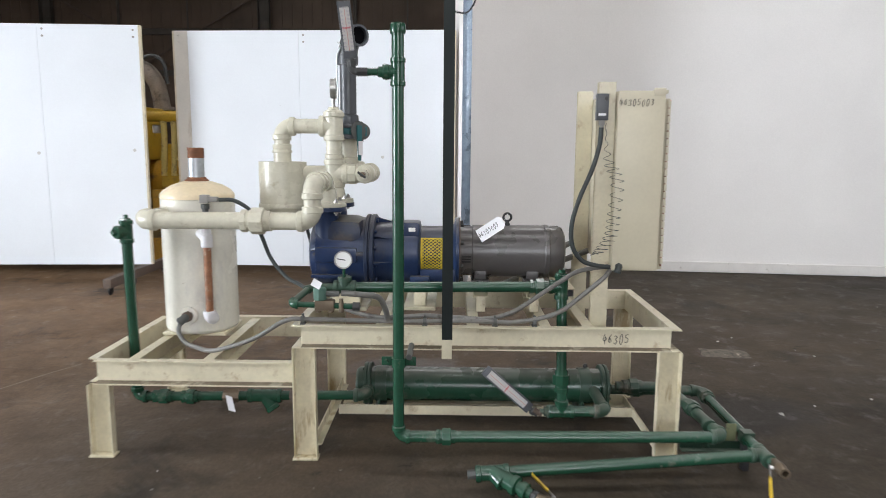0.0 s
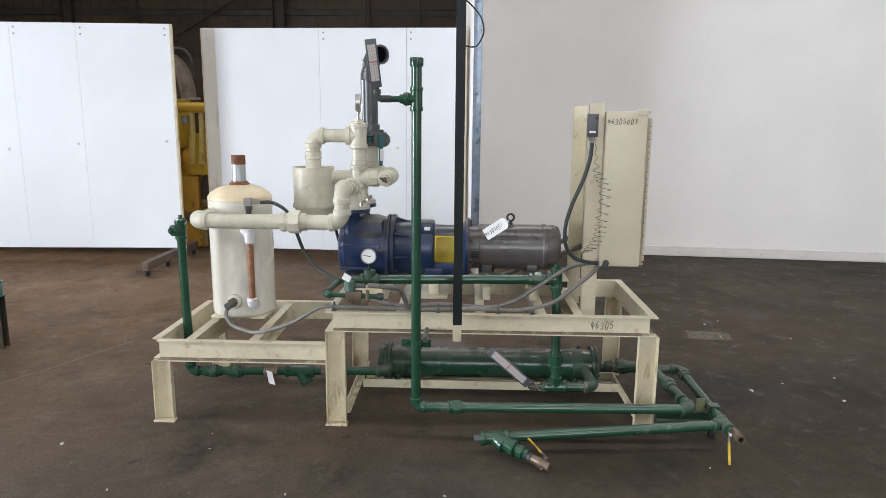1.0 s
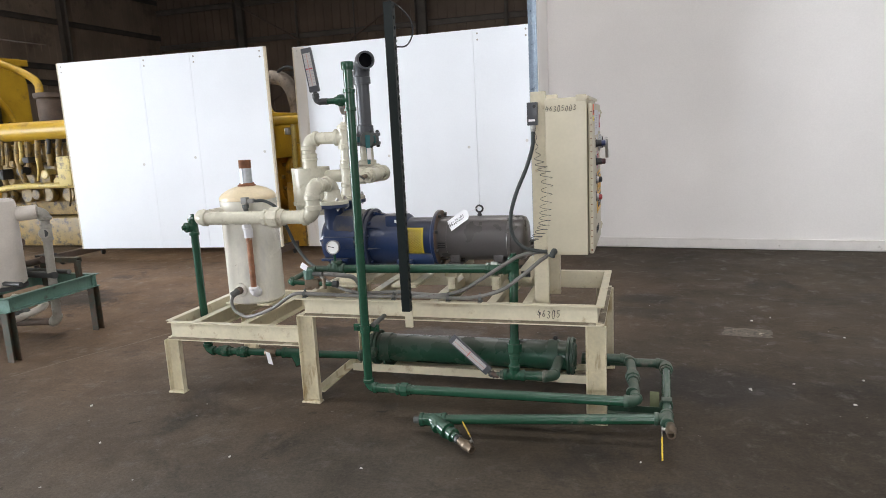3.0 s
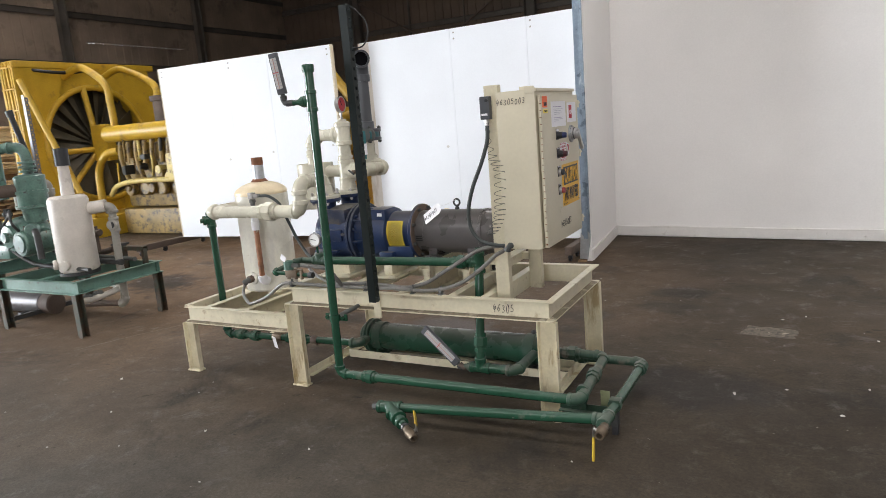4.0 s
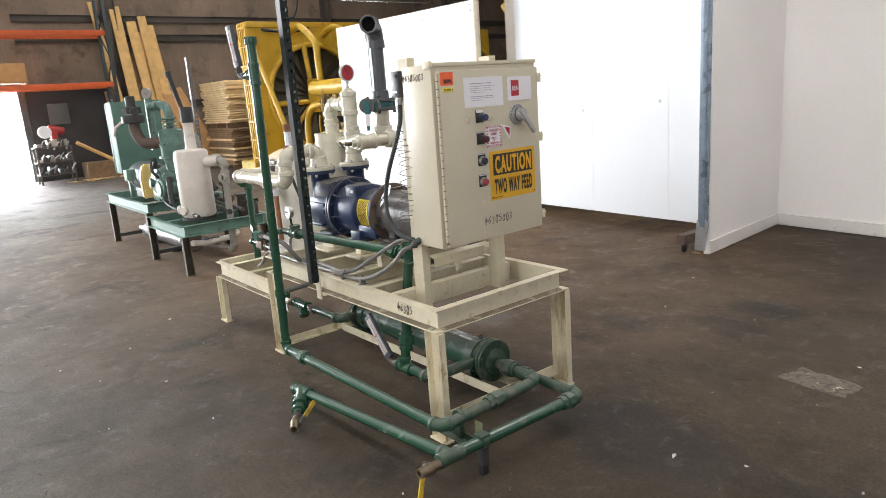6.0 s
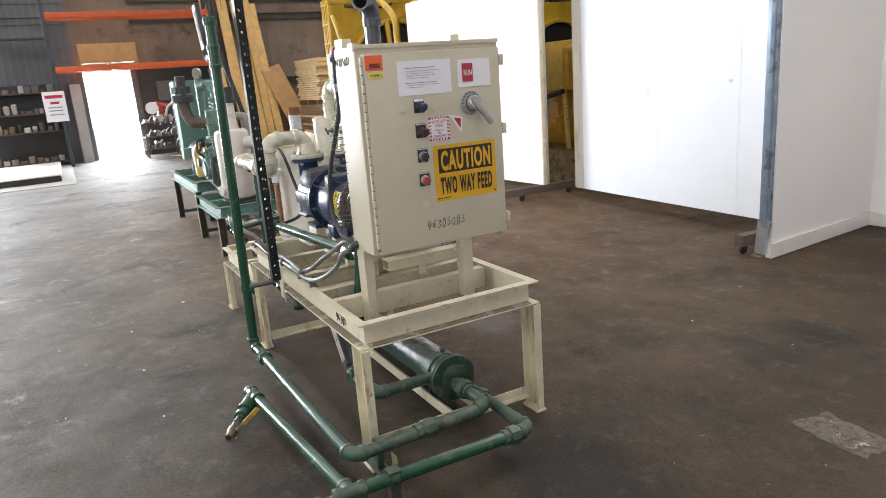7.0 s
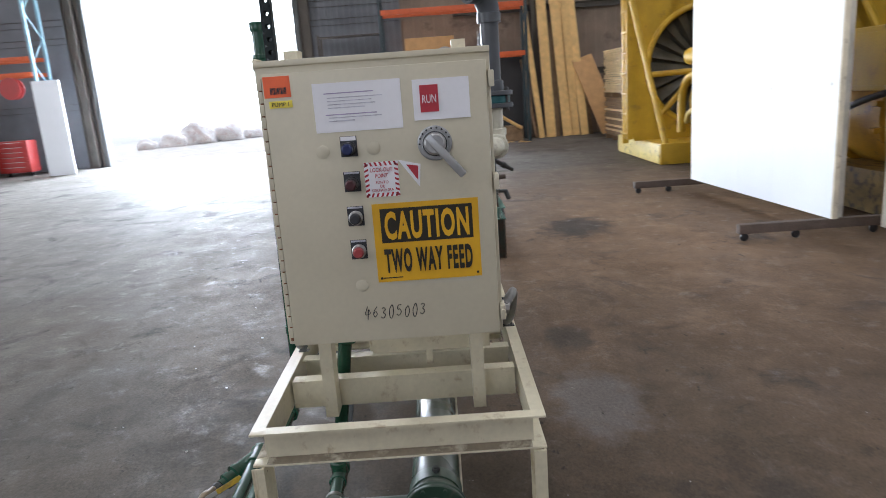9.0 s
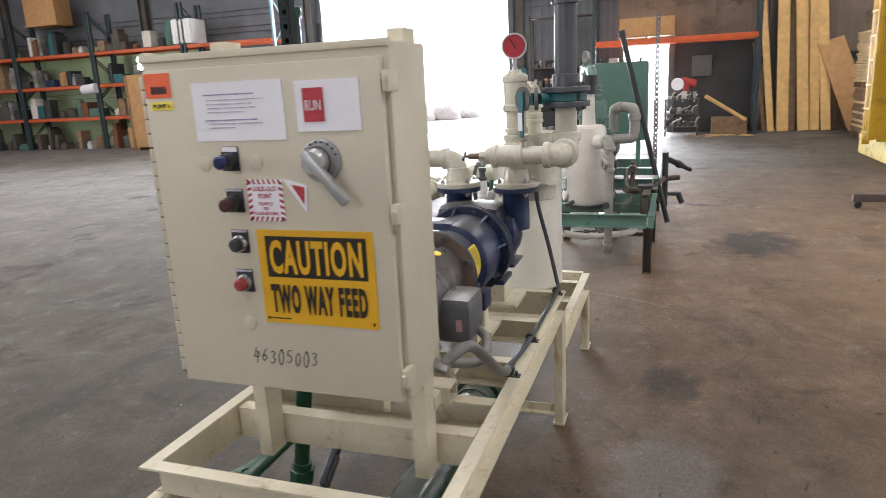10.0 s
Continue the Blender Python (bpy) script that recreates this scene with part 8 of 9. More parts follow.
for k in range(14):
    a = 2 * math.pi * k / 14
    part("alternator_bolt", rod(bmesh.new(), (-3.82, 8.68 + 0.40 * math.cos(a), 1.0 + 0.40 * math.sin(a)), (-3.78, 8.68 + 0.40 * math.cos(a), 1.0 + 0.40 * math.sin(a)), 0.03, 6), GEN_GRIME, gen)
part("end_bell", lathe(bmesh.new(), (-3.80, 8.68, 1.0), X, [(0, 0.34), (0.06, 0.34), (0.12, 0.26), (0.14, 0.12), (0.22, 0.11), (0.22, 0)], 28), GEN_ORANGE, gen)
part("end_bracket", box(box(bmesh.new(), -3.62, -3.40, 8.02, 8.12, 0.35, 0.93, 0.02), -3.66, -3.36, 7.99, 8.15, 0.02, 0.35, 0.02), GEN_ORANGE, gen)
part("lamp_plate", box(bmesh.new(), -3.36, -3.02, 8.005, 8.018, 1.12, 1.40, 0.004), GEN_ORANGE, gen)
for x in (-3.28, -3.19, -3.10):
    part("indicator_lamp", rod(bmesh.new(), (x, 8.004, 1.30), (x, 7.985, 1.30), 0.016, 12, bev=0.003), GEN_CREAM, gen)
for k in range(5):
    a = radians(95 + k * 24)
    part("alternator_lug", box(bmesh.new(), -4.17, -4.07, -0.03, 0.03, 0.61, 0.69, 0.008, Matrix.Translation((0, 8.68, 1.0)) @ Matrix.Rotation(a - math.pi / 2, 4, "X")), GEN_ORANGE, gen)
cbox = part("control_box", box(bmesh.new(), -5.3, -3.7, 7.95, 8.7, 1.28, 1.92, 0.03), GEN_YELLOW, gen)
part("control_lid", box(bmesh.new(), -5.2, -3.8, 7.935, 7.949, 1.34, 1.86, 0.004), GEN_YELLOW, cbox)
part("alternator_pipe", sweep(bmesh.new(), smooth_path([(-5.2, 7.98, 1.46), (-4.2, 7.98, 1.46), (-3.9, 7.98, 1.40), (-3.82, 7.98, 1.1), (-3.82, 8.02, 0.5)], 6), 0.035, 10), GEN_CREAM, gen)
part("exhaust_brace", sweep(bmesh.new(), [(-6.1, 10.5, 3.1), (-5.2, 10.5, 1.95)], 0.09, 8), GEN_YELLOW, gen)
part("cable_loom", cable_mesh([(-10.6, 7.4, 3.22), (-10.2, 7.7, 3.1), (-10.15, 8.2, 3.08), (-10.2, 8.6, 3.15)], 0.03), BLACK, gen)
part("hose", cable_mesh([(-5.0, 7.98, 0.95), (-4.5, 7.90, 1.08), (-4.1, 7.90, 1.20), (-3.8, 7.93, 1.27)], 0.035), BLACK, gen)

# ---- radiator of another generator, behind the first ----
rad = thing("generator_radiator", (-8.0, 11.2, 0), "yellow radiator housing of another generator behind the panels", "radiator")
part("housing", box(bmesh.new(), -8.9, -8.6, 10.2, 12.4, 0.1, 2.95, 0.03), GEN_YELLOW, rad)
# a flat black disc stands in for the dark behind the fan ring
part("fan_opening", lathe(bmesh.new(), (-8.6, 11.75, 1.75), X, [(0.001, 0.78), (0.004, 0.78), (0.004, 0.0)], 40), BLACK, rad, "black disc for the dark fan opening")
part("fan_ring", lathe(bmesh.new(), (-8.6, 11.75, 1.75), X, [(0, 0.78), (0.10, 0.78), (0.11, 0.84), (0, 0.86)], 40), GEN_YELLOW, rad)
part("corner_post", box(bmesh.new(), -8.58, -8.45, 10.22, 10.36, 0.1, 2.9, 0.01), GEN_CREAM, rad)
part("brace", sweep(bmesh.new(), [(-8.52, 10.4, 2.85), (-8.1, 11.0, 1.2)], 0.06, 8), GEN_YELLOW, rad)
part("foot", box(bmesh.new(), -9.1, -8.2, 10.2, 12.4, 0.0, 0.1, 0.01), GEN_GRIME, rad)

# ---- second pump skid, pale green ----
DULL_TEAL = material("dull_teal_motor_paint", (0.085, 0.105, 0.105), 0.30, dirt=(0.035, 0.035, 0.03), dirt_at=0.52, var=0.25)
LEG_GREEN = material("muddy_green_leg", (0.050, 0.056, 0.040), 0.6, dirt=(0.070, 0.046, 0.028), dirt_at=0.44, var=0.25)
g2 = thing("green_skid_frame", (-4.7, 3.63, 0), "pale green welded steel skid frame with dark legs", "skid frame")
for x0, x1, zt in ((-6.15, -4.42, 0.63), (-4.40, -3.28, 0.495)):
    zc = zt - 0.055
    part("beam", channel(bmesh.new(), (x0, 3.23, zc), (x1, 3.23, zc), -Y, 0.11, 0.045), SKID_GREEN, g2)
    part("beam", channel(bmesh.new(), (x1, 4.06, zc), (x0, 4.06, zc), Y, 0.11, 0.045), SKID_GREEN, g2)
    part("beam", channel(bmesh.new(), (x1 - 0.045, 3.24, zc), (x1 - 0.045, 4.05, zc), X, 0.11, 0.045), SKID_GREEN, g2)
    part("beam", channel(bmesh.new(), (x0 + 0.045, 4.05, zc), (x0 + 0.045, 3.24, zc), -X, 0.11, 0.045), SKID_GREEN, g2)
    part("deck_bar", box(bmesh.new(), (x0 + x1) / 2 - 0.04, (x0 + x1) / 2 + 0.04, 3.24, 4.05, zt - 0.08, zt - 0.004), SKID_GREEN, g2)
for x, zt in ((-6.10, 0.52), (-4.46, 0.52), (-3.35, 0.385)):
    for y in (3.23, 4.06):
        part("leg", channel(bmesh.new(), (x, y, 0), (x, y, zt), X, 0.07, 0.06, 0.007), LEG_GREEN, g2)
for x in (-6.10, -4.46):
    part("tie_bar", box(bmesh.new(), x, x + 0.05, 3.25, 4.04, 0.06, 0.1), IRON, g2)
GX, GY = -3.66, 3.52
t2 = thing("separator_tank", (GX, GY, 0.495), "pale grey white upright tank on a green skid", "tank")
part("shell", lathe(bmesh.new(), (GX, GY, 0.52), Z, [(0, 0), (0, 0.145), (0.01, 0.16), (0.03, 0.169), (0.64, 0.169), (0.668, 0.162), (0.686, 0.142), (0.694, 0)], 40), TANK_GREY, t2)
part("foot_ring", rod(bmesh.new(), (GX, GY, 0.495), (GX, GY, 0.522), 0.17, 28), IRON, t2)
for a in (-120, -70):
    d = Vector((math.cos(radians(a)), math.sin(radians(a)), 0))
    part("boss", rod(bmesh.new(), Vector((GX, GY, 0.6)) + d * 0.17, Vector((GX, GY, 0.6)) + d * 0.205, 0.045, 18, bev=0.006), TANK_GREY, t2)
part("nozzle", rod(bmesh.new(), (GX - 0.01, GY + 0.02, 1.19), (GX - 0.01, GY + 0.02, 1.48), 0.058, 18, 0.046), TANK_GREY, t2)
part("rubber_sleeve", rod(bmesh.new(), (GX - 0.01, GY + 0.02, 1.47), (GX - 0.015, GY + 0.025, 1.625), 0.062, 18), BLACK, t2, "black rubber sleeve")
OUT_GREY = material("dull_plastic_pipe", (0.30, 0.285, 0.25), 0.5, dirt=(0.16, 0.14, 0.11), dirt_at=0.58)
op = thing("outlet_pipe", (-3.2, 3.62, 0.4), "grey plastic outlet pipe beside the pale tank", "pipe")
PXO, PYO = -3.385, 3.742
part("stub", rod(bmesh.new(), (GX + 0.10, GY + 0.09, 1.075), (PXO - 0.03, PYO - 0.03, 1.085), 0.058, 20), TANK_GREY, op)
part("elbow", elbow(bmesh.new(), (PXO, PYO, 1.075), Vector((0.75, 0.65, 0)), -Z, 0.06, 0.043), OUT_GREY, op)
part("down_pipe", rod(bmesh.new(), (PXO, PYO, 1.03), (PXO - 0.02, PYO - 0.006, 0.20), 0.034, 18), OUT_GREY, op)
part("tee", tee(bmesh.new(), (PXO, PYO, 0.91), Z, Vector((0.5, -0.86, 0)), 0.065, 0.036), OUT_GREY, op)
# a thin black disc stands in for the tee's dark opening
part("tee_mouth", rod(bmesh.new(), (PXO + 0.033, PYO - 0.056, 0.91), (PXO + 0.0337, PYO - 0.0575, 0.91), 0.030, 16), BLACK, op, "black disc for the dark open mouth of the tee")
part("foot_elbow", elbow(bmesh.new(), (PXO - 0.02, PYO - 0.006, 0.165), -Z, Vector((-0.95, -0.2, 0)), 0.055, 0.034), OUT_GREY, op)
part("foot_run", rod(bmesh.new(), (PXO - 0.07, PYO - 0.016, 0.165), (PXO - 0.5, PYO - 0.12, 0.165), 0.03, 14), BROWN_DUST, op)
bend = [(-4.324, 3.579, 1.017), (-4.456, 3.799, 1.017), (-4.478, 3.854, 1.022), (-4.489, 3.876, 1.072), (-4.489, 3.876, 1.236), (-4.494, 3.865, 1.292), (-4.522, 3.832, 1.308), (-4.599, 3.722, 1.308), (-4.632, 3.678, 1.292), (-4.643, 3.667, 1.248), (-4.643, 3.667, 1.072)]
part("return_bend", sweep(bmesh.new(), smooth_path(bend, 4), 0.047, 14), OUT_GREY, op)
for k in (4, 7):
    d = (Vector(bend[k]) - Vector(bend[k - 1])).normalized()
    part("coupling", rod(bmesh.new(), Vector(bend[k]) - d * 0.05, Vector(bend[k]) + d * 0.012, 0.056, 16, bev=0.004), OUT_GREY, op)
p2 = thing("green_vacuum_pump", (-4.31, 3.55, 0.63), "green enamelled vacuum pump with a tall separator", "pump")
part("casing", lathe(bmesh.new(), (-4.43, 3.5, 0.86), X, [(0, 0), (0, 0.13), (0.03, 0.17), (0.2, 0.18), (0.26, 0.15), (0.34, 0.10), (0.38, 0.06), (0.38, 0)], 28), PUMP_GREEN, p2)
part("foot", box(bmesh.new(), -4.70, -4.48, 3.38, 3.62, 0.63, 0.76, 0.01), PUMP_GREEN, p2)
part("separator", lathe(bmesh.new(), (-4.17, 3.52, 0.98), Z, [(0, 0.10), (0.12, 0.11), (0.13, 0.125), (0.15, 0.125), (0.16, 0.13), (0.42, 0.13), (0.43, 0.11), (0.45, 0)], 28), PUMP_GREEN, p2)
part("top_elbow", sweep(bmesh.new(), smooth_path([(-4.17, 3.52, 1.42), (-4.16, 3.52, 1.58), (-4.21, 3.50, 1.66), (-4.33, 3.46, 1.67), (-4.43, 3.42, 1.66)], 7), 0.047, 14), PUMP_GREEN, p2)
for z in (1.435, 1.475, 1.515):
    part("union_ring", lathe(bmesh.new(), (-4.17, 3.52, z), Z, [(0, 0.04), (0, 0.070), (0.004, 0.074), (0.018, 0.074), (0.022, 0.070), (0.022, 0.04)], 24), PUMP_GREEN, p2)
part("elbow_collar", rod(bmesh.new(), (-4.29, 3.474, 1.668), (-4.32, 3.463, 1.668), 0.056, 18, bev=0.004), PUMP_GREEN, p2)
part("column", rod(bmesh.new(), (-4.45, 3.42, 1.2), (-4.45, 3.42, 1.745), 0.040, 16), PUMP_GREEN, p2)
part("suction_elbow", sweep(bmesh.new(), smooth_path([(-4.20, 3.46, 1.29), (-4.27, 3.38, 1.28), (-4.37, 3.29, 1.29), (-4.42, 3.24, 1.39), (-4.43, 3.23, 1.51)], 7), 0.058, 16), BROWN_DUST, p2, "rusty suction elbow")
part("check_valve", rod(rod(bmesh.new(), (-4.43, 3.23, 1.50), (-4.43, 3.23, 1.58), 0.115, 20, bev=0.01), (-4.43, 3.23, 1.60), (-4.43, 3.23, 1.67), 0.10, 8, bev=0.008), IRON, p2, "dark check valve")
part("side_cover", rod(bmesh.new(), (-4.07, 3.42, 0.92), (-4.03, 3.36, 0.92), 0.06, 18, bev=0.008), PUMP_GREEN, p2)
part("separator_band", lathe(bmesh.new(), (-4.17, 3.52, 1.24), Z, [(0, 0.13), (0, 0.142), (0.03, 0.142), (0.03, 0.13)], 28), PUMP_GREEN, p2)
part("separator_flange", lathe(bmesh.new(), (-4.17, 3.52, 1.11), Z, [(0, 0.11), (0, 0.155), (0.025, 0.155), (0.025, 0.13)], 28), PUMP_GREEN, p2)
part("end_cover", lathe(bmesh.new(), (-4.31, 3.36, 0.86), -Y, [(0, 0.14), (0.02, 0.14), (0.025, 0.11), (0.06, 0.10), (0.07, 0.05), (0.10, 0.045), (0.10, 0)], 28), PUMP_GREEN, p2)
for k in range(6):
    a = math.pi / 3 * k
    bm = bmesh.new()
    bolt(bm, (-4.31 + 0.125 * math.cos(a), 3.34, 0.86 + 0.125 * math.sin(a)), -Y, 0.012, 0.014)
    part("bolt", bm, IRON, p2)
part("gearcase", rod(rod(bmesh.new(), (-4.13, 3.30, 0.80), (-4.13, 3.62, 0.80), 0.12, 24, bev=0.012), (-4.13, 3.285, 0.80), (-4.13, 3.30, 0.80), 0.085, 20, bev=0.004), PUMP_GREEN, p2)
part("neck", rod(bmesh.new(), (-4.17, 3.50, 0.88), (-4.17, 3.52, 1.0), 0.075, 20), PUMP_GREEN, p2)
part("oil_line", sweep(bmesh.new(), smooth_path([(-4.11, 3.30, 0.92), (-4.09, 3.24, 1.0), (-4.13, 3.26, 1.1), (-4.23, 3.32, 1.08), (-4.33, 3.30, 0.98)], 6), 0.013, 8), IRON, p2, "dark thin oil line")
part("fitting", rod(rod(bmesh.new(), (-4.29, 3.33, 1.02), (-4.29, 3.33, 1.12), 0.032, 6, bev=0.004), (-4.34, 3.33, 1.07), (-4.24, 3.33, 1.07), 0.024, 12), IRON, p2)
part("valve_lever", sweep(bmesh.new(), [(-4.50, 3.16, 1.54), (-4.57, 3.08, 1.47), (-4.59, 3.05, 1.38)], 0.014, 8), TANK_GREY, p2, "pale lever on the check valve")
part("drain_pipe", sweep(bmesh.new(), smooth_path([(-4.07, 3.42, 0.9), (-3.96, 3.36, 0.9), (-3.91, 3.34, 0.84), (-3.91, 3.34, 0.66)], 6), 0.03, 10), IRON, p2)
part("valve_body", rod(rod(bmesh.new(), (-4.43, 3.23, 1.66), (-4.43, 3.23, 1.78), 0.05, 14, bev=0.008), (-4.53, 3.23, 1.62), (-4.31, 3.23, 1.62), 0.045, 12, bev=0.006), IRON, p2, "black valve on top of the suction elbow")
dial_gauge("vacuum_gauge", (-4.45, 3.42, 1.80), (0.55, -0.83, 0), 0.056, 0.035, OUT_GREY, "round grey gauge on the green pump", 30)
m2 = thing("electric_motor", (-5.25, 3.5, 0.63), "grey green electric motor on the green skid", "motor")
part("frame", lathe(bmesh.new(), (-5.52, 3.50, 0.865), X, [(0, 0), (0.0, 0.10), (0.03, 0.155), (0.10, 0.175), (0.52, 0.175), (0.57, 0.15), (0.57, 0)], 28), DULL_TEAL, m2)
part("terminal_box", box(bmesh.new(), -5.32, -5.18, 3.25, 3.37, 0.83, 0.96, 0.012), SKID_GREEN, m2)
part("foot", box(bmesh.new(), -5.38, -5.03, 3.38, 3.66, 0.63, 0.73, 0.006), IRON, m2)
g3 = thing("belt_guard", (-4.93, 3.45, 0.63), "cream yellow belt guard between motor and pump", "guard")
bm = bmesh.new()
prism(bm, [(-0.08, 0), (0.08, 0), (0.09, 0.22), (0.075, 0.33), (0.04, 0.39), (-0.04, 0.39), (-0.075, 0.33), (-0.09, 0.22)], (-4.91, 3.40, 0.64), Y, Z, 0.085)
bmesh.ops.bevel(bm, geom=bm.edges[:], offset=0.015, segments=2, affect="EDGES")
part("cover", bm, material("guard_cream", (0.66, 0.49, 0.17), 0.5, dirt=(0.3, 0.24, 0.12), dirt_at=0.6), g3)
c2 = thing("green_control_cabinet", (-5.95, 3.64, 0.88), "pale green enamelled control cabinet on the far skid", "electrical cabinet")
part("body", box(bmesh.new(), -6.02, -5.78, 3.35, 3.93, 0.88, 1.76, 0.008), SKID_GREEN_DK, c2)
part("door", box(bmesh.new(), -6.05, -6.023, 3.34, 3.94, 0.88, 1.75, 0.006), SKID_GREEN, c2)
for y in (3.43, 3.82):
    part("post", box(bmesh.new(), -5.90, -5.84, y, y + 0.05, 0.52, 0.88, 0.004), SKID_GREEN, c2)
for y in (3.42, 3.85):
    part("lifting_eye", rod(bmesh.new(), (-5.9, y, 1.76), (-5.9, y, 1.80), 0.015, 10), IRON, c2)
DULL_STEEL = material("dull_grey_steel", (0.15, 0.145, 0.15), 0.42, metal=0.3, dirt=(0.09, 0.07, 0.05), dirt_at=0.58)
cy = thing("floor_cylinder", (-4.9, 3.75, 0.1), "bare steel cylinder lying under the green skid", "cylinder")
part("barrel", rod(bmesh.new(), (-5.75, 3.55, 0.14), (-4.45, 3.62, 0.14), 0.10, 28, bev=0.012), DULL_STEEL, cy)
part("flange", rod(bmesh.new(), (-5.52, 3.5625, 0.14), (-5.44, 3.567, 0.14), 0.125, 28, bev=0.006), IRON, cy)
part("end_cap", rod(bmesh.new(), (-4.45, 3.62, 0.14), (-4.30, 3.63, 0.14), 0.105, 28, bev=0.012), BROWN_DUST, cy)
part("stem", rod(bmesh.new(), (-6.05, 3.53, 0.14), (-5.75, 3.55, 0.14), 0.03, 12), STEEL, cy)
for x in (-5.5, -4.7):
    part("saddle", box(bmesh.new(), x - 0.03, x + 0.03, 3.48, 3.70, 0.0, 0.06, 0.003), IRON, cy)
s1 = thing("black_pipe", (-4.2, 4.0, 0.63), "long dark pipe leaning on the green skid", "pipe")
part("shaft", rod(bmesh.new(), (-4.65, 3.73, 2.03), (-4.70, 4.20, 0.15), 0.026, 12), IRON, s1)
part("collar", rod(bmesh.new(), (-4.65, 3.73, 2.03), (-4.651, 3.742, 1.97), 0.034, 12), IRON, s1)
s2 = thing("steel_post", (-4.9, 4.06, 0.6), "bright punched steel strut standing at the green skid", "post")
part("web", box(bmesh.new(), -4.92, -4.88, 4.040, 4.0435, 0.60, 2.20), DULL_STEEL, s2)
part("punched_side", punched(bmesh.new(), -4.88, 4.0435, 4.082, 0.60, 2.20, 0.009), DULL_STEEL, s2)
h2 = thing("pipe_manifold", (-5.18, 4.2, 0.3), "dark pipe manifold with handles behind the green skid", "manifold")
part("upstand", rod(bmesh.new(), (-5.18, 4.16, 0.22), (-5.18, 4.16, 0.80), 0.032, 14), IRON, h2)
part("handle", lathe(bmesh.new(), (-5.18, 4.17, 0.74), Vector((-0.34, 0.25, -0.17)), [(0, 0.028), (0.2, 0.03), (0.21, 0.04), (0.26, 0.04), (0.27, 0.026), (0.45, 0.024), (0.46, 0)], 14), IRON, h2)
part("run", sweep(bmesh.new(), smooth_path([(-3.6, 3.86, 0.66), (-3.9, 3.95, 0.60), (-4.3, 4.02, 0.57), (-4.8, 4.1, 0.54), (-5.2, 4.16, 0.52), (-5.3, 4.3, 0.52)], 6), 0.03, 10), BROWN_DUST, h2)
part("cross_arm", rod(bmesh.new(), (-5.2, 4.05, 0.36), (-5.3, 4.32, 0.34), 0.022, 10), IRON, h2)
part("arm_cap", rod(bmesh.new(), (-5.3, 4.30, 0.34), (-5.31, 4.34, 0.24), 0.03, 12), IRON, h2)
part("low_run", sweep(bmesh.new(), smooth_path([(-3.5, 3.35, 0.28), (-3.6, 3.55, 0.24), (-3.7, 3.9, 0.26), (-4.1, 3.95, 0.3)], 6), 0.03, 10), TANK_GREY, h2)
part("stand_post", box(bmesh.new(), -3.78, -3.70, 3.98, 4.06, 0.40, 0.655, 0.004), LEG_GREEN, h2)
part("stand_cap", box(bmesh.new(), -3.80, -3.68, 3.96, 4.08, 0.655, 0.675, 0.003), IRON, h2)
part("stand_beam", channel(bmesh.new(), (-3.68, 4.035, 0.645), (-3.40, 4.035, 0.645), -Z, 0.06, 0.04, 0.005), LEG_GREEN, h2)
part("stand_leg", box(bmesh.new(), -3.44, -3.40, 4.01, 4.05, 0.44, 0.62, 0.003), LEG_GREEN, h2)
part("low_valve", lathe(bmesh.new(), (-3.62, 3.5, 0.25), Vector((-0.2, 1, 0)), [(0, 0.03), (0, 0.05), (0.04, 0.05), (0.05, 0.035), (0.12, 0.035), (0.13, 0.05), (0.17, 0.05), (0.17, 0.03)], 12), CABLE, h2)
for y, r, mat in ((3.72, 0.028, IRON), (3.86, 0.02, CABLE), (3.40, 0.018, IRON)):
    part("deck_pipe", sweep(bmesh.new(), smooth_path([(-3.34, y, 0.56), (-3.7, y + 0.03, 0.56), (-4.1, y - 0.02, 0.60), (-4.35, y - 0.05, 0.72)], 6), r, 10), mat, h2)
part("bib_valve", rod(rod(bmesh.new(), (-3.9, 3.9, 0.62), (-3.9, 3.9, 0.86), 0.02, 10), (-3.94, 3.9, 0.80), (-3.84, 3.9, 0.80), 0.035, 12, bev=0.006), BROWN_DUST, h2)

# ---- storage racks along the south-west ----
for y0, y1 in ((-22.0, -18.4), (-18.4, -14.8), (-14.8, -11.0)):
    rk = thing("storage_rack", (-16.9, (y0 + y1) / 2, 0), "storage rack with orange beams full of mixed goods", "storage rack", "storage racks")
    for y in (y0 + 0.06, y1 - 0.06):
        rack_upright(rk, -17.5, -16.5, y, 4.6, RACK_GREEN)
    for z in (1.12, 2.22, 3.3):
        for x in (-17.44, -16.56):
            part("beam", box(bmesh.new(), x - 0.03, x + 0.03, y0 + 0.11, y1 - 0.11, z - 0.11, z, 0.004), ORANGE_RACK, rk)
        part("deck", box(bmesh.new(), -17.4, -16.6, y0 + 0.12, y1 - 0.12, z + 0.002, z + 0.02), DARK_STEEL, rk)
random.seed(21)
goods = (MIXED, PLY, DARK_STEEL, WOOD_DARK, CABLE, SKID_GREEN_DK, TANK_GREY, BLACK, IRON, IRON, BLUE, DARK_STEEL, DARK_STEEL, BROWN_DUST, MIXED, CABLE, RUST, BLACK, IRON, WOOD_DARK, TEAL)
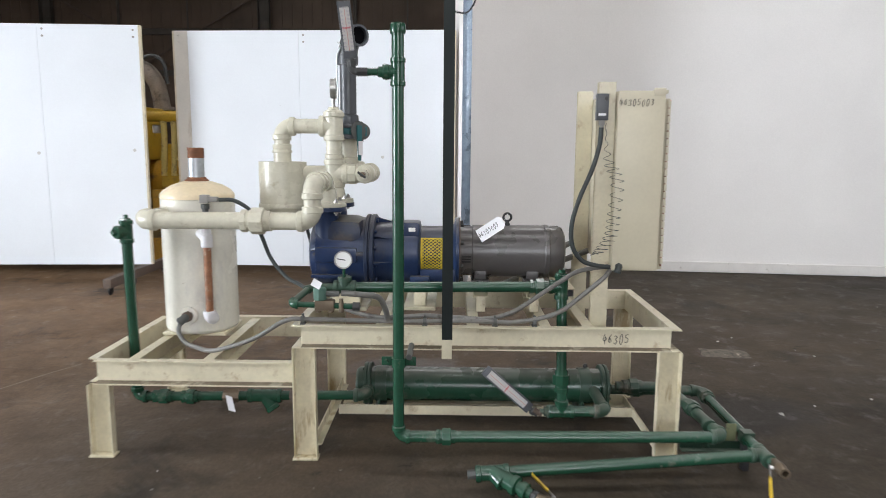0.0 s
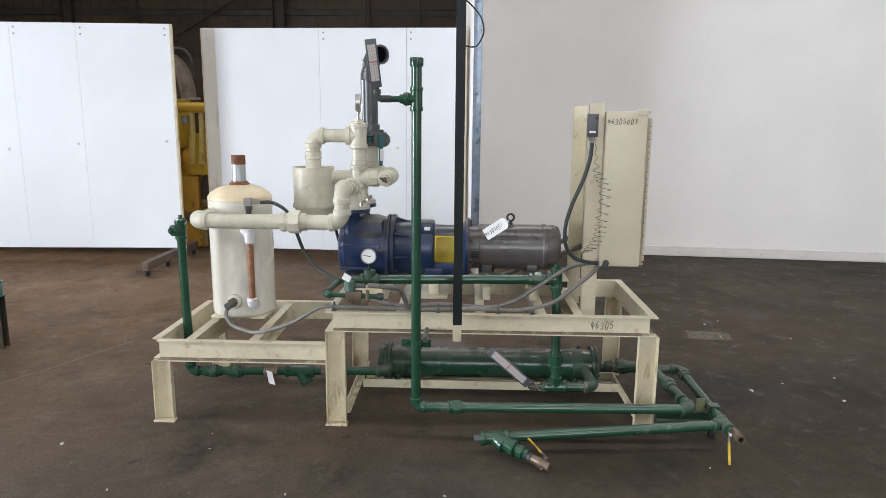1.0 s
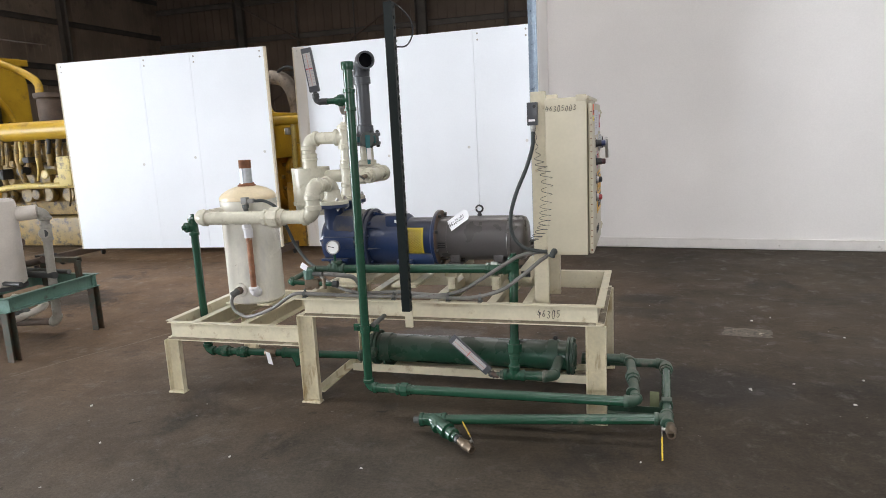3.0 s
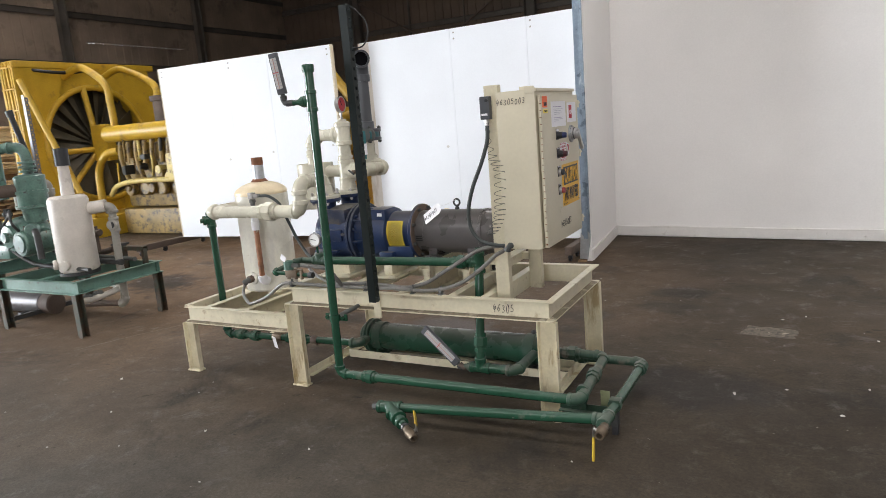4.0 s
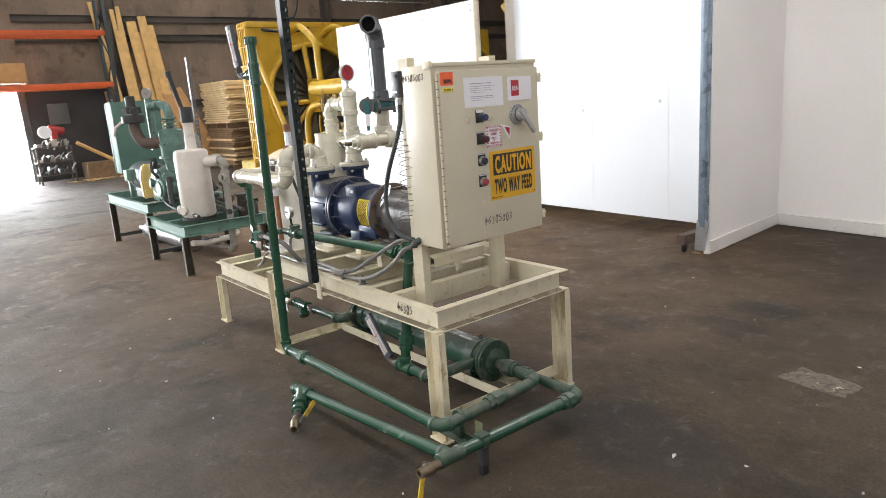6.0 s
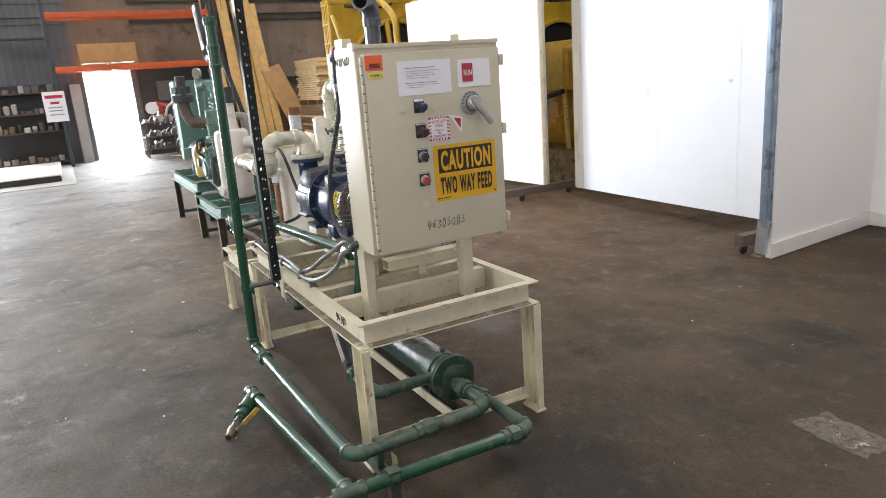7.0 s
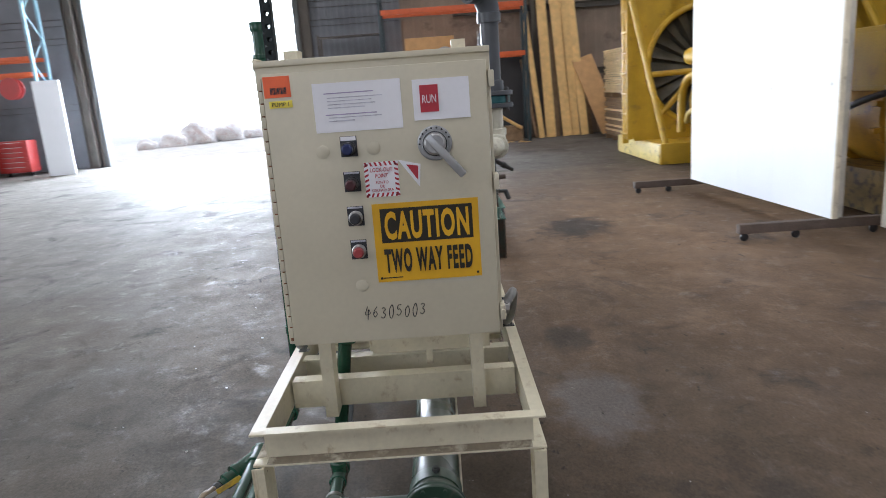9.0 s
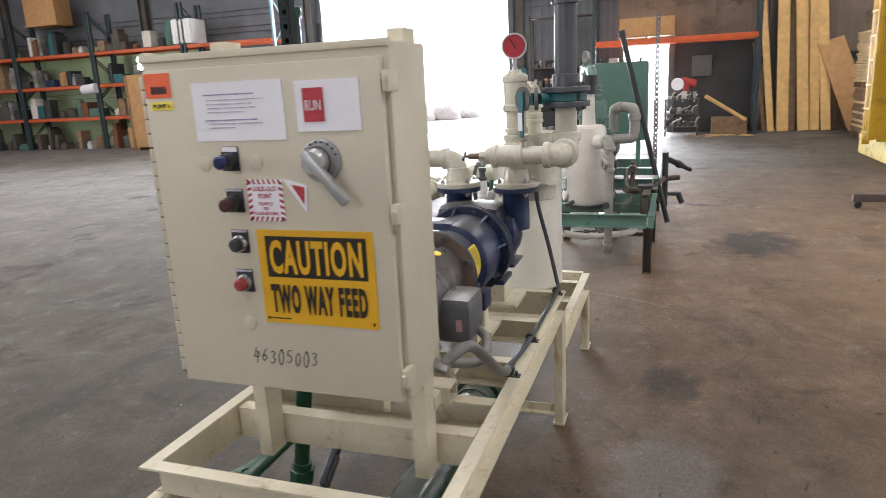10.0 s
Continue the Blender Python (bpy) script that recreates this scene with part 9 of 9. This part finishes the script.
for y0, y1 in ((-21.9, -18.5), (-18.3, -14.9), (-14.7, -11.2)):
    for z in (0.0, 1.14, 2.24, 3.32):
        y = y0 + 0.15
        while y < y1 - 0.4:
            w, h = random.uniform(0.12, 0.46), random.choice((0.2, 0.3, 0.45, 0.6, 0.75)) * random.uniform(0.75, 1.15)
            bm = bmesh.new()
            mat = random.choice(goods)
            if random.random() < 0.3:
                lathe(bm, (-16.9, y + w / 2, z), Z, [(0, 0), (0, w * 0.42), (h * 0.05, w * 0.45), (h * 0.8, w * 0.45), (h * 0.95, w * 0.3), (h, w * 0.15), (h, 0)], 18)
                single("drum", bm, mat, (-16.9, y + w / 2, z), "round drum stored on the rack", "drum", "rack goods")
            else:
                d = random.uniform(0.3, 0.7)
                box(bm, -16.55 - d, -16.6, y, y + w, z, z + h, 0.015)
                if random.random() < 0.6:
                    box(bm, -16.59 - d * 0.8, -16.64, y + w * 0.1, y + w * 0.8, z + h, z + h * random.uniform(1.1, 1.5), 0.012)
                single("stored_box", bm, mat, (-16.9, y + w / 2, z), "box of parts stored on the rack", "box", "rack goods")
            y += w + random.choice((0.01, 0.02, 0.03, 0.06, 0.14))
single("plywood_box", box(box(bmesh.new(), -17.3, -16.5, -17.6, -16.1, 4.3, 4.34), -17.25, -16.55, -17.55, -16.15, 4.34, 5.4, 0.01), PLY, (-16.9, -16.85, 4.3), "large tan plywood box high on the rack", "box")
wt = thing("water_tank", (-16.9, -10.9, 3.3), "white plastic water tank on the rack's top beam", "water tank")
part("body", box(bmesh.new(), -17.3, -16.5, -11.35, -10.6, 3.33, 4.1, 0.06), WHITE, wt)
part("cap", rod(bmesh.new(), (-16.9, -10.95, 4.1), (-16.9, -10.95, 4.16), 0.1, 18, bev=0.01), BLACK, wt)
rk = thing("storage_rack", (-16.9, -9.3, 0), "storage rack with orange beams and a pale blue upright", "storage rack", "storage racks")
rack_upright(rk, -17.5, -16.5, -10.9, 4.6, RACK_GREEN)
rack_upright(rk, -17.4, -16.6, -7.62, 5.6, RACK_BLUE)
for z in (2.88, 3.3):
    for x in (-17.44, -16.56):
        part("beam", box(bmesh.new(), x - 0.03, x + 0.03, -10.84, -7.66, z - 0.11, z, 0.004), ORANGE_RACK, rk)
cr = thing("plywood_crate", (-16.0, -11.9, 0), "tall tan plywood crate on skids", "crate")
part("panel_box", box(bmesh.new(), -16.6, -15.6, -12.7, -10.7, 0.1, 2.42, 0.01), PLY, cr)
for y in (-12.7, -11.7, -10.78):
    part("batten", box(bmesh.new(), -15.598, -15.575, y, y + 0.08, 0.1, 2.42, 0.003), WOOD_DARK, cr)
for y in (-12.6, -11.0):
    part("skid", box(bmesh.new(), -16.6, -15.6, y, y + 0.1, 0.0, 0.1), WOOD_DARK, cr)
DARK_GREY_CAB = material("dark_grey_cabinet", (0.075, 0.08, 0.088), 0.5)
gc = thing("grey_cabinet", (-15.9, -10.0, 0), "grey steel workshop cabinet with papers on it", "cabinet")
part("body", box(bmesh.new(), -16.3, -15.65, -10.5, -9.6, 0, 1.75, 0.01), DARK_GREY_CAB, gc)
for k in range(4):
    part("drawer", box(bmesh.new(), -15.648, -15.63, -10.45, -9.6, 0.1 + k * 0.4, 0.45 + k * 0.4, 0.006), DARK_GREY_CAB, gc)
part("paper", box(bmesh.new(), -15.62, -15.615, -10.0, -9.7, 1.4, 1.65), PAPER, gc)
tcst = thing("tool_chest", (-16.7, -8.8, 0), "red steel tool chest with many drawers", "tool chest")
part("body", box(bmesh.new(), -17.1, -16.6, -9.15, -8.25, 0.12, 1.02, 0.01), RED, tcst)
for k in range(6):
    dr = part("drawer", box(bmesh.new(), -16.598, -16.58, -9.1, -8.3, 0.16 + k * 0.14, 0.28 + k * 0.14, 0.004), RED, tcst)
    part("pull", box(bmesh.new(), -16.58, -16.565, -9.0, -8.4, 0.265 + k * 0.14, 0.28 + k * 0.14, 0.002), STEEL, dr)
for y in (-9.05, -8.35):
    bm = bmesh.new()
    rod(bm, (-16.85, y - 0.02, 0.06), (-16.85, y + 0.02, 0.06), 0.06, 14)
    part("caster", bm, BLACK, tcst)
for y in (-9.55, -9.34, -9.16):
    cn = thing("traffic_cone", (-16.2, y - 0.1, 0), "orange traffic cone with white bands", "traffic cone", "traffic cones")
    part("cone", lathe(bmesh.new(), (-16.2, y - 0.1, 0), Z, [(0, 0), (0, 0.17), (0.04, 0.17), (0.042, 0.10), (1.05, 0.035), (1.05, 0)], 20), ORANGE_RACK, cn)
    part("white_band", lathe(bmesh.new(), (-16.2, y - 0.1, 0.66), Z, [(0, 0.0625), (0.16, 0.0523)], 20, close=False), PAPER, cn)
single("hose_reel", lathe(bmesh.new(), (-16.5, -8.2, 2.45), X, [(0, 0), (0, 0.3), (0.04, 0.3), (0.05, 0.2), (0.15, 0.2), (0.16, 0.3), (0.2, 0.3), (0.2, 0)], 28), RED, (-16.4, -8.2, 2.2), "red hose reel hung on the rack beam", "hose reel")
single("white_board", box(bmesh.new(), -16.2, -16.14, -7.5, -6.75, 0, 2.6, 0.004, pose(0, 0, 0)), PANEL, (-16.17, -7.1, 0), "tall white board leaning by the large door", "board")
single("paper_roll", rod(bmesh.new(), (-16.45, -15.35, 2.05), (-16.45, -14.75, 2.10), 0.17, 24, bev=0.02), PAPER, (-16.45, -15.0, 1.88), "white roll of wrap hung on the rack beam", "paper roll")
lampfix = thing("work_lamp", (-15.9, -12.2, 2.42), "work lamp with two lit heads on the crate", "work lamp")
emit = bpy.data.materials.new("lamp_glass")
emit.use_nodes = True
emit.node_tree.nodes["Principled BSDF"].inputs["Emission Color"].default_value = (1, 1, 0.9, 1)
emit.node_tree.nodes["Principled BSDF"].inputs["Emission Strength"].default_value = 8.0
part("stand", box(bmesh.new(), -15.95, -15.85, -12.5, -11.9, 2.42, 2.5, 0.01), CABLE, lampfix)
for z in (2.66, 2.88):
    part("head", rod(bmesh.new(), (-15.9, -12.2, z), (-15.82, -12.2, z), 0.1, 16), emit, lampfix)
    part("neck", rod(bmesh.new(), (-15.92, -12.2, 2.48), (-15.92, -12.2, z), 0.015, 8), BLACK, lampfix)

# ---- litter on the floor ----
SCRAP = material("dirty_scrap", (0.62, 0.60, 0.56), 0.8, var=0.4, scale=40, fine=200)
random.seed(31)
spots = [(1.85, 3.52, 0.026), (0.72, 5.2, 0.012), (-2.02, 2.62, 0.018), (1.24, 2.53, 0.012), (2.1, 3.65, 0.012), (2.35, 3.39, 0.012), (-1.56, 2.2, 0.012), (-0.75, 2.2, 0.014), (2.49, 3.77, 0.016), (0.42, 2.48, 0.012), (-0.04, 2.22, 0.012), (-0.34, 1.78, 0.01), (2.6, 4.6, 0.012), (2.05, 4.95, 0.018), (2.2, 5.05, 0.014)]
for k in range(20):
    spots.append((random.uniform(-4, 4.2), random.uniform(0.8, 6.2), random.uniform(0.004, 0.009)))
for k, (x, y, r) in enumerate(spots):
    r *= 0.75
    bm = bmesh.new()
    n = random.choice((5, 6, 8))
    sx, sy, turn = random.uniform(0.5, 1.3), random.uniform(0.4, 1.0), random.uniform(0, 6.28)
    rim = [(random.uniform(0.45, 1.4) * r, turn + 2 * math.pi * (i + random.uniform(-0.3, 0.3)) / n) for i in range(n)]
    bot = [bm.verts.new((x + q * sx * math.cos(a), y + q * sy * math.sin(a), 0.0005)) for q, a in rim]
    top = [bm.verts.new((x + q * sx * 0.9 * math.cos(a), y + q * sy * 0.9 * math.sin(a), 0.0015 + random.uniform(0.1, 0.6) * r)) for q, a in rim]
    peak = bm.verts.new((x, y, 0.002 + 0.3 * r))
    bm.faces.new(bot[::-1])
    for i in range(n):
        j = (i + 1) % n
        bm.faces.new((bot[i], bot[j], top[j], top[i]))
        bm.faces.new((top[i], top[j], peak))
    single("paper_scrap" if r > 0.018 else "chip", bm, SCRAP if r > 0.009 else CONCRETE, (x, y, 0), "small pale scrap on the concrete floor", "litter", "floor litter")

random.seed(17)
outline = []
for (ax, ay), (bx, by) in zip(((-0.17, -0.09), (0.16, -0.12), (0.18, 0.07), (-0.13, 0.11)), ((0.16, -0.12), (0.18, 0.07), (-0.13, 0.11), (-0.17, -0.09))):
    for i in range(7):
        outline.append((ax + (bx - ax) * i / 7 + random.uniform(-0.012, 0.012), ay + (by - ay) * i / 7 + random.uniform(-0.012, 0.012)))
bm = prism(bmesh.new(), outline, (1.97, 4.65, 0.0), X, Y, 0.0016)
single("floor_patch", bm, material("worn_tape_patch", (0.135, 0.112, 0.085), 0.7, var=0.3, scale=14, dirt=(0.06, 0.048, 0.036), dirt_at=0.47, chips=(0.42, 0.36, 0.29), chips_at=0.60), (1.97, 4.65, 0), "worn pale rectangular patch stuck to the concrete floor", "floor patch")

bm = sweep(bmesh.new(), smooth_path([(-3.05, 2.95, 0.0), (-2.87, 3.40, 0.0), (-2.71, 3.70, 0.0), (-2.57, 4.02, 0.0), (-2.45, 4.25, 0.0)], 8), 0.004, 6)
bmesh.ops.scale(bm, vec=(1.0, 1.0, 0.3), verts=bm.verts[:])
single("floor_crack", bm, material("pale_crack_filler", (0.20, 0.17, 0.135), 0.8, var=0.3, scale=20), (-2.75, 3.6, 0), "thin pale filled crack in the concrete floor", "floor crack")
